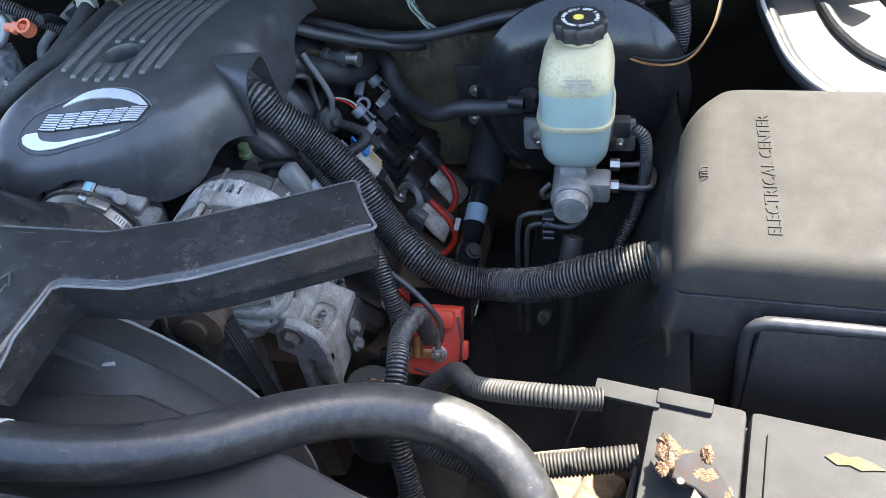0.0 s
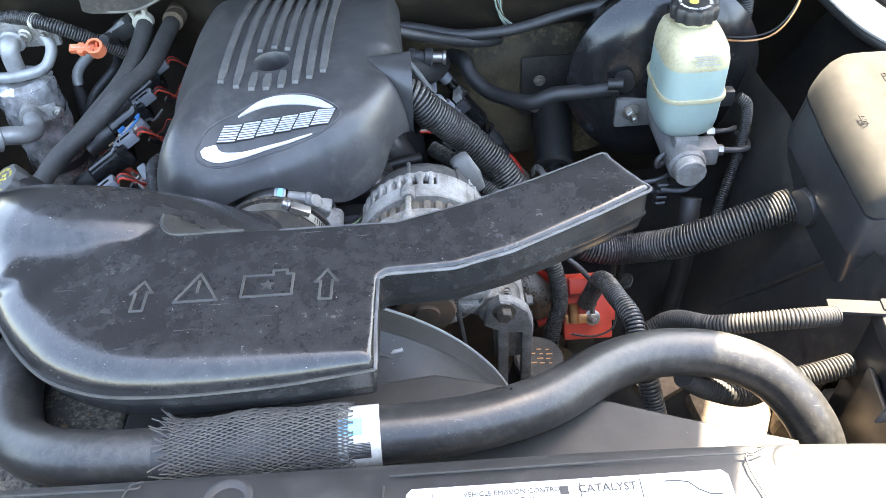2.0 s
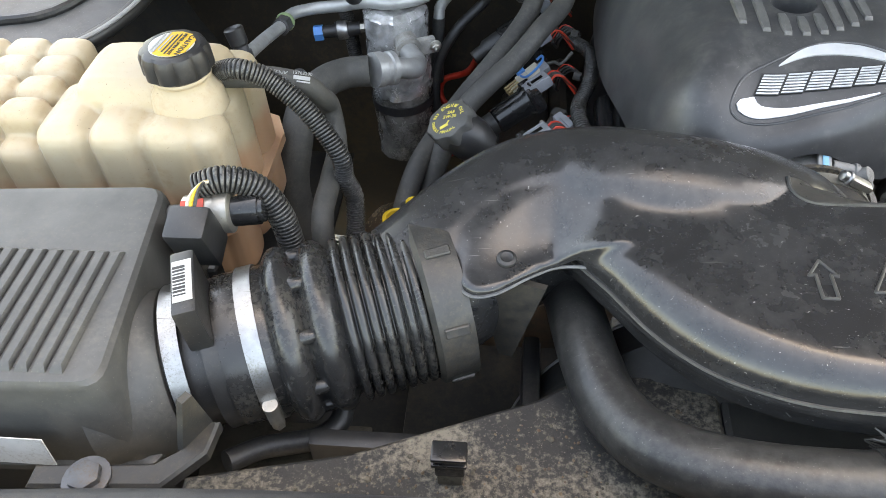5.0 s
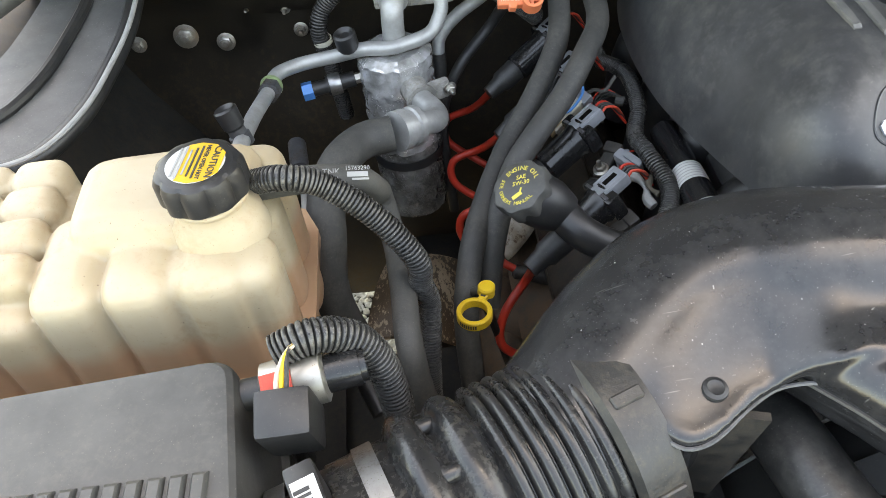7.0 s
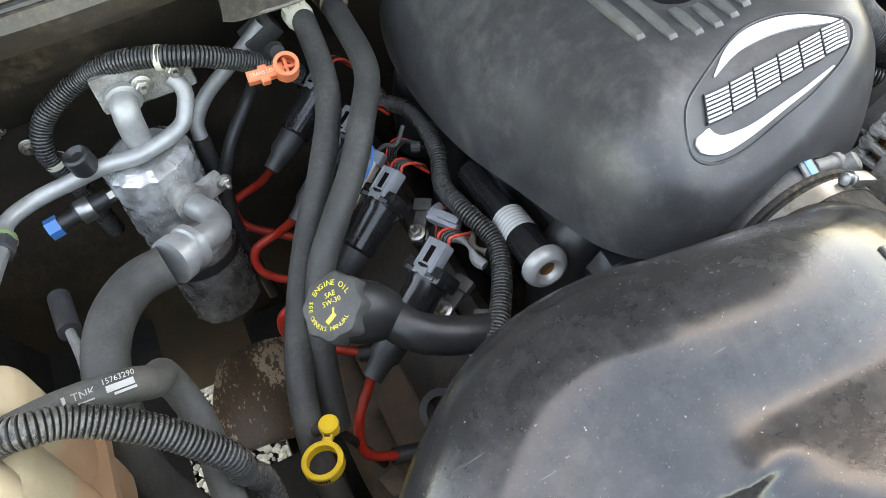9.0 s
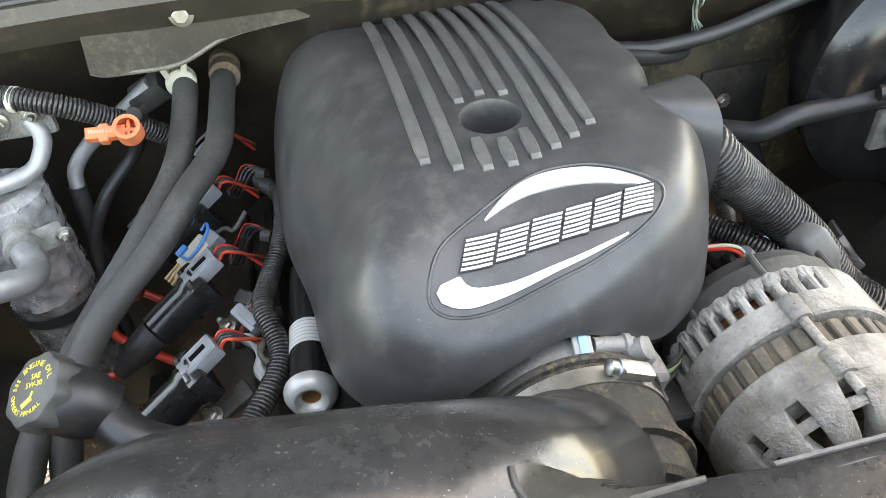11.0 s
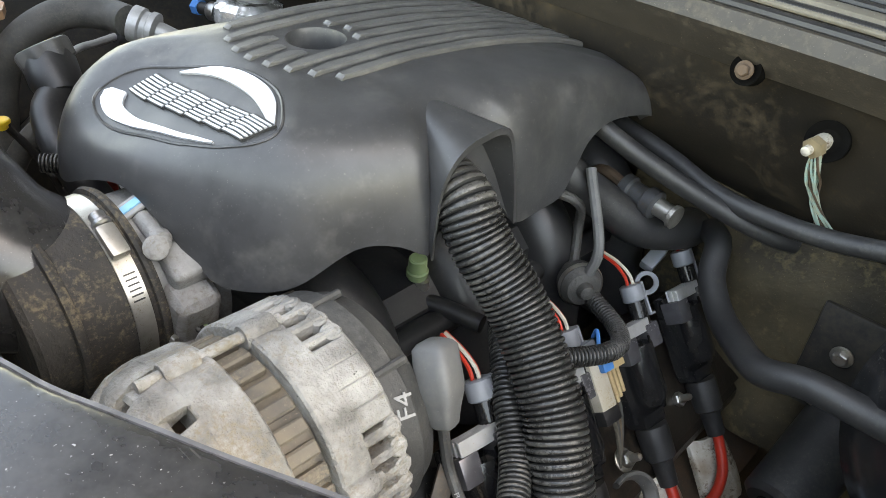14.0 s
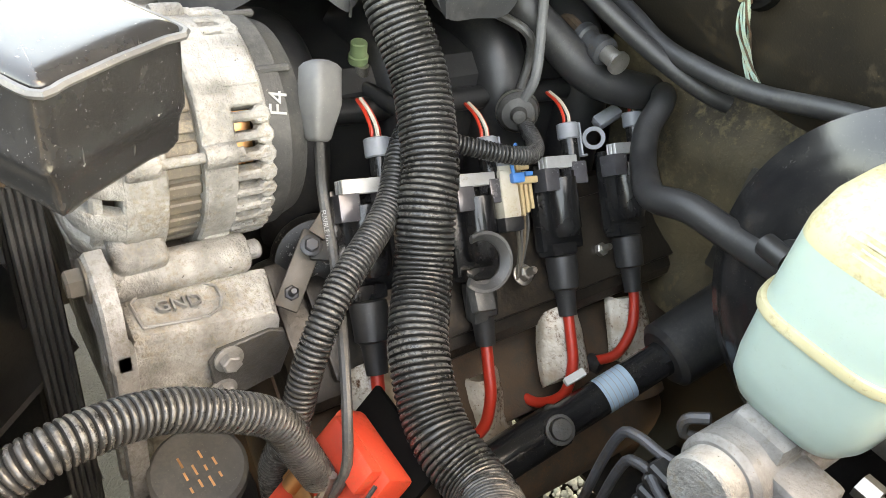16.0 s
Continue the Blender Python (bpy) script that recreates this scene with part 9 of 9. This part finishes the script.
        bk = thing("coil_bracket", p, "dirty cast bracket with stud beside a coil", "bracket", "coil brackets")
        q = Vector(p)
        d = Vector((math.cos(a), math.sin(a), 0.2))
        part("arm", join(obox(q, (0.040, 0.014, 0.006), d, (-0.3, -0.2, 1), 0.002), obox(q + d * 0.018 + Vector((0, 0, 0.004)), (0.014, 0.020, 0.010), d, (-0.3, -0.2, 1), 0.003)), "alu_dark", bk)
        part("stud", hexbolt(q - d * 0.012 + Vector((0, 0, 0.003)), (-0.3, -0.2, 1), 0.006, 0.006, True, 0.008), "steel", bk)
    ob = thing("line_fitting", (-1.17, 0.85, 1.03), "grey refrigerant line fitting behind the coolant tank", "fitting")
    part("fitting", sweep([(-1.172, 0.885, 1.03), (-1.165, 0.83, 1.035)], 0.011, 16), "zinc", ob)
    part("pipe", sweep([(-1.165, 0.832, 1.035), (-1.160, 0.80, 1.033), (-1.158, 0.77, 1.03), (-1.165, 0.72, 1.0)], 0.005, 10), "alu_clean", ob)
    ob = thing("canister_valve", (-0.877, 0.651, 0.89), "dark vacuum valve with a round ring", "valve")
    part("ring", lathe((-0.877, 0.651, 0.905), (-0.3, -0.3, 1), [(0, 0.014), (0, 0.021), (0.010, 0.022), (0.012, 0.014)], 26, False), "plastic_grey", ob)
    part("stem", lathe((-0.872, 0.657, 0.82), (-0.05, -0.05, 1), [(0, 0.016), (0.088, 0.014)], 18), "plastic", ob)
    ob = thing("loom_clip", (-0.80, 0.778, 1.02), "pale grey plastic loom clip", "clip")
    part("tab", obox((-0.802, 0.778, 1.031), (0.018, 0.024, 0.016), (1, 0, 0.2), (-0.2, 0, 1), 0.004), "grey_conn", ob)
    hose("hose_stub", [(-1.17, 0.78, 0.98), (-1.15, 0.70, 0.95), (-1.10, 0.58, 0.90)], 0.011, "plastic", "black pipe behind the coolant tank", "pipe", 12)
    ob = thing("drain_pipe", (-1.03, 0.24, 1.0), "short black drain hose below the airflow sensor", "hose")
    part("hose", sweep([(-1.005, 0.352, 1.085), (-1.003, 0.335, 1.070), (-1.005, 0.315, 1.062), (-1.02, 0.300, 1.062), (-1.045, 0.292, 1.064), (-1.065, 0.284, 1.068), (-1.085, 0.265, 1.078)], 0.0095, 16), "rubber", ob)
    tp = thing("dirt_panel", (-1.07, 0.30, 1.03), "tan dusty panel below the airflow sensor", "panel")
    part("sheet", block((-1.16, 0.26, 1.01), (-0.985, 0.34, 1.018), 0.003), "tan_dust", tp)


def build_oil_fill():
    ob = thing("oil_filler", (-0.93, 0.65, 1.0), "black engine oil filler cap with yellow lettering", "oil cap")
    n = Vector((-0.47, -0.17, 0.865)).normalized()
    c = Vector((-0.939, 0.654, 1.130))
    x = (Vector((1, 0.25, 0)) - n * n.dot(Vector((1, 0.25, 0)))).normalized()
    y = n.cross(x)
    loops = []
    for h, r, d in ((-0.022, 0.022, 0), (-0.020, 0.0265, 0.0014), (-0.004, 0.0272, 0.0014), (-0.001, 0.0258, 0.0010), (0.0, 0.0238, 0.0005)):
        loops.append([c + n * h + (r + d * math.cos(8 * w)) * (math.cos(w) * x + math.sin(w) * y) for w in np.linspace(0, 2 * math.pi, 96, endpoint=False)])
    cp = part("cap", loft(loops), "plastic_grey", ob)
    R = Matrix((x, y, n)).transposed().to_4x4()
    for text, r, a0, step, size in (("ENGINE OIL", 0.0180, 1.75, -0.215, 0.0063), ("SEE OWNERS MANUAL", 0.0180, 2.15, 0.175, 0.0052)):
        for k, ch in enumerate(text):
            if ch == " ":
                continue
            w = a0 + step * k
            flip = 0 if step < 0 else math.pi
            mm = Matrix.Translation(c + n * 0.0002 + r * (math.cos(w) * x + math.sin(w) * y)) @ R @ Matrix.Rotation(w - math.pi / 2 + flip, 4, "Z")
            lettering(ch, size, mm, "yellow_print", cp, 0.0003, name="letter")
    mm = Matrix.Translation(c + n * 0.0002 + 0.004 * x + 0.003 * y) @ R @ Matrix.Rotation(-0.5, 4, "Z")
    lettering("SAE", 0.006, mm @ Matrix.Translation((0.0, 0.004, 0)), "yellow_print", cp, 0.0003)
    lettering("5W-30", 0.006, mm @ Matrix.Translation((0.0, -0.002, 0)), "yellow_print", cp, 0.0003)
    part("oil_can_mark", join(obox(c + n * 0.0003 - x * 0.006 - y * 0.008, (0.010, 0.004, 0.0006), x, n, 0, 1), obox(c + n * 0.0003 - x * 0.001 - y * 0.0055, (0.006, 0.0015, 0.0006), x + y, n, 0, 1)), "yellow_print", cp)
    nd = Vector((0.60, -0.12, -0.42)).normalized()
    part("neck", lathe(c - n * 0.016, nd, [(0, 0.0245), (0.004, 0.0258), (0.026, 0.0250), (0.036, 0.0215), (0.044, 0.0185)], 28), "plastic", ob)
    part("filler_tube", sweep([c - n * 0.016 + nd * 0.036, Vector((-0.888, 0.632, 1.086)), Vector((-0.868, 0.624, 1.073)), Vector((-0.845, 0.620, 1.062)), Vector((-0.82, 0.624, 1.04)), Vector((-0.80, 0.64, 1.0))], 0.0165, 18), "plastic", ob)
    ob = thing("dipstick", (-0.99, 0.60, 0.95), "yellow looped oil dipstick handle", "dipstick")
    n2 = Vector((0.03, 0.02, 1)).normalized()
    y2 = Vector((0.484, 0.871, 0.0))
    y2 = (y2 - n2 * y2.dot(n2)).normalized()
    x2 = y2.cross(n2)
    rc = Vector((-0.993, 0.586, 1.040))
    ring = part("ring", lathe(rc - n2 * 0.005, n2, [(0, 0.0128), (0.0005, 0.0122), (0.0095, 0.0122), (0.010, 0.0128), (0.010, 0.0158), (0.0092, 0.0168), (0.0008, 0.0168), (0, 0.0158), (0, 0.0128)], 40, False), "yellow", ob)
    tab = [(-0.0050, 0.0150), (-0.0036, 0.020), (-0.0042, 0.0235), (-0.0078, 0.0265), (-0.0082, 0.031), (-0.0055, 0.0345), (0, 0.0358), (0.0055, 0.0345), (0.0082, 0.031), (0.0078, 0.0265), (0.0042, 0.0235), (0.0036, 0.020), (0.0050, 0.0150)]
    grip = part("grip", plate(tab, -0.003, 0.003, frame_at(rc, x2, n2), 0.001), "yellow", ob)
    # black chip paints the shade of the grip's opening
    part("slot", plate([(-0.0022, 0.0205), (0.0022, 0.0205), (0.0034, 0.0262), (-0.0034, 0.0262)], 0.003, 0.0034, frame_at(rc, x2, n2)), "flat_black", grip)
    part("cap", lathe(rc + y2 * 0.0305 + n2 * 0.003, n2, [(0, 0.0084), (0.003, 0.0084), (0.0045, 0.0070), (0.005, 0.0040)], 24), "yellow", grip)
    for k in range(8):
        w = -math.pi / 2 + 0.13 * (k - 3.5)
        rd = x2 * math.cos(w) + y2 * math.sin(w)
        part("printed_bar", obox(rc + rd * 0.0169, (0.0014, 0.0045, 0.0004), n2.cross(rd), rd, 0, 1), "flat_black", ring)
    part("stem", sweep([rc + y2 * 0.034, Vector((-0.99, 0.62, 1.03)), Vector((-0.975, 0.65, 0.96)), Vector((-0.95, 0.68, 0.80))], 0.0045, 10), "dirty_black", ob)
    # round canister with paper label beside the cover
    ob = thing("canister", (-0.757, 0.70, 1.03), "black canister with silver end and white label", "canister")
    a, b = Vector((-0.7585, 0.637, 1.068)), Vector((-0.752, 0.80, 1.045))
    d = (b - a).normalized()
    part("tube", lathe(a + d * 0.006, d, [(0, 0.0165), (0.03, 0.0165), (0.16, 0.0160)], 28), "plastic_gloss", ob)
    part("end_ring", lathe(a, d, [(0.007, 0.0070), (0.003, 0.0085), (0.0008, 0.0108), (0.0, 0.0130), (0.0010, 0.0160), (0.0035, 0.0188), (0.0075, 0.0208), (0.012, 0.0210), (0.014, 0.0165)], 32, False), "pale_steel", ob, "bright pressed steel end")
    part("end_core", lathe(a + d * 0.007, -d, [(0, 0.0085), (0.001, 0.0080), (0.0012, 0.0045)], 18), "copper", ob, "dull brass core")
    lb = part("label", lathe(a + d * 0.052, d, [(0, 0.0168), (0.030, 0.0168)], 28, False), "paper", ob, "white paper label")
    for k in range(6):
        part("printed_bar", lathe(a + d * (0.055 + 0.0045 * k), d, [(0, 0.0170), (0.0012, 0.0170)], 28, False), "grey_print", lb)
    # airflow plug and purge valve behind the sensor
    ob = thing("purge_valve", (-1.115, 0.43, 1.15), "silver purge valve with red and green label", "valve")
    ax = Vector((1, 0.12, 0.05)).normalized()
    c = Vector((-1.128, 0.430, 1.192))
    part("can", lathe(c, ax, [(-0.012, 0.012), (-0.010, 0.017), (0.012, 0.018), (0.028, 0.018), (0.030, 0.014)], 26), "steel", ob)
    part("nozzle", lathe(c + ax * 0.03, ax, [(0, 0.013), (0.022, 0.013), (0.022, 0.011), (0.026, 0.011)], 22), "plastic_gloss", ob)
    part("inlet", lathe(c - ax * 0.012, -ax, [(0, 0.010), (0.03, 0.011)], 20), "plastic", ob)
    u = Vector((-0.1, -0.45, 0.9)).normalized()
    part("label", obox(c + u * 0.0178 + ax * 0.002, (0.020, 0.012, 0.0012), ax, u, 0.0, 1), "red_plastic", ob, "red label")
    part("label", obox(c + u * 0.0172 + ax * 0.004 + ax.cross(u) * 0.009, (0.016, 0.006, 0.0012), ax, u, 0.0, 1), "green", ob, "green label")
    part("plug", obox(c + Vector((0.008, -0.03, 0.004)), (0.034, 0.03, 0.05), (1, 0, 0), (0, -0.3, 1), 0.004), "plastic", ob)
    for k in range(3):
        part("wire", sweep([c + Vector((0.004 + 0.003 * k, -0.026, 0.024)), c + Vector((0.006 + 0.003 * k, -0.016, 0.034)), c + Vector((0.012, 0.002, 0.034)), c + Vector((0.022, 0.012, 0.028))], 0.0016, 6, 0.005), ("cream", "yellow", "rubber")[k], ob)
    # bracket in front of the air box
    ob = thing("air_box_bracket", (-1.10, 0.215, 1.15), "black steel bracket with round bolt before the air box", "bracket")
    part("arm", plate([(-1.175, 0.190), (-1.085, 0.196), (-1.062, 0.222), (-1.060, 0.246), (-1.072, 0.246), (-1.080, 0.224), (-1.095, 0.212), (-1.175, 0.206)], 1.164, 1.174, None, 0.002), "dirty_black", ob)
    part("fin", plate([(0, 0), (0.030, 0.0), (0.024, 0.046), (0.016, 0.046)], -0.003, 0.003, frame_at((-1.082, 0.222, 1.166), (0.5, 0.85, 0.0), (0.85, -0.5, 0))), "dirty_black", ob)
    part("bolt", hexbolt((-1.135, 0.198, 1.174), (0, 0, 1), 0.011, 0.006), "zinc", ob)


def build_debris():
    """Crumbs of dried dirt lying on the shroud plate."""
    rng = random.Random(21)
    g = {"tan_metal": [], "tan_dust": [], "iron": []}
    for _ in range(520):
        x = rng.uniform(-1.06, -0.72)
        y = rng.uniform(0.19, 0.205 + 0.12 * min(1, max(0, (x + 1.08) / 0.3)))
        r = rng.uniform(0.0005, 0.0017) * (2.2 if rng.random() < 0.04 else 1)
        key = rng.choice(("tan_dust", "tan_dust", "tan_metal", "iron"))
        g[key].append(lathe((x, y, 1.1115), (rng.uniform(-0.5, 0.5), rng.uniform(-0.5, 0.5), 1), [(0, r * 0.8), (r * 0.5, r), (r * 1.0, r * 0.5), (r * 1.1, r * 0.1)], 5))
    for key, geo in g.items():
        tagged(part("dirt_crumbs", join(*geo), key), "crumbs of dried dirt on the shroud plate", "dirt", kind="stuff")


def build_gravel():
    rng = random.Random(11)
    base = bmesh.new()
    bmesh.ops.create_icosphere(base, subdivisions=1, radius=1)
    bv = [v.co.copy() for v in base.verts]
    for i, v in enumerate(base.verts):
        v.index = i
    bf = [[v.index for v in f.verts] for f in base.faces]
    base.free()
    verts, faces = [], []
    for (x0, x1, y0, y1, n) in ((-1.65, -0.85, 1.1, 1.90, 5600), (-0.70, -0.05, 1.05, 1.90, 4000)):
        for _ in range(n):
            r = rng.uniform(0.006, 0.012)
            s = (r * rng.uniform(0.8, 1.4), r * rng.uniform(0.7, 1.1), r * rng.uniform(0.5, 0.8))
            m = Euler((rng.uniform(-0.4, 0.4), rng.uniform(-0.4, 0.4), rng.uniform(0, 6.3))).to_matrix()
            c = Vector((rng.uniform(x0, x1), rng.uniform(y0, y1), 0.010))
            k = len(verts)
            for p in bv:
                q = Vector((p.x * s[0], p.y * s[1], p.z * s[2])) * rng.uniform(0.85, 1.1)
                verts.append(tuple(c + m @ q))
            faces += [[i + k for i in f] for f in bf]
    tagged(part("gravel", (verts, faces), "gravel"), "pale loose gravel on the ground below", "gravel", kind="stuff")


build_accumulator()
build_passenger_hoses()
build_oil_fill()
build_debris()
build_gravel()
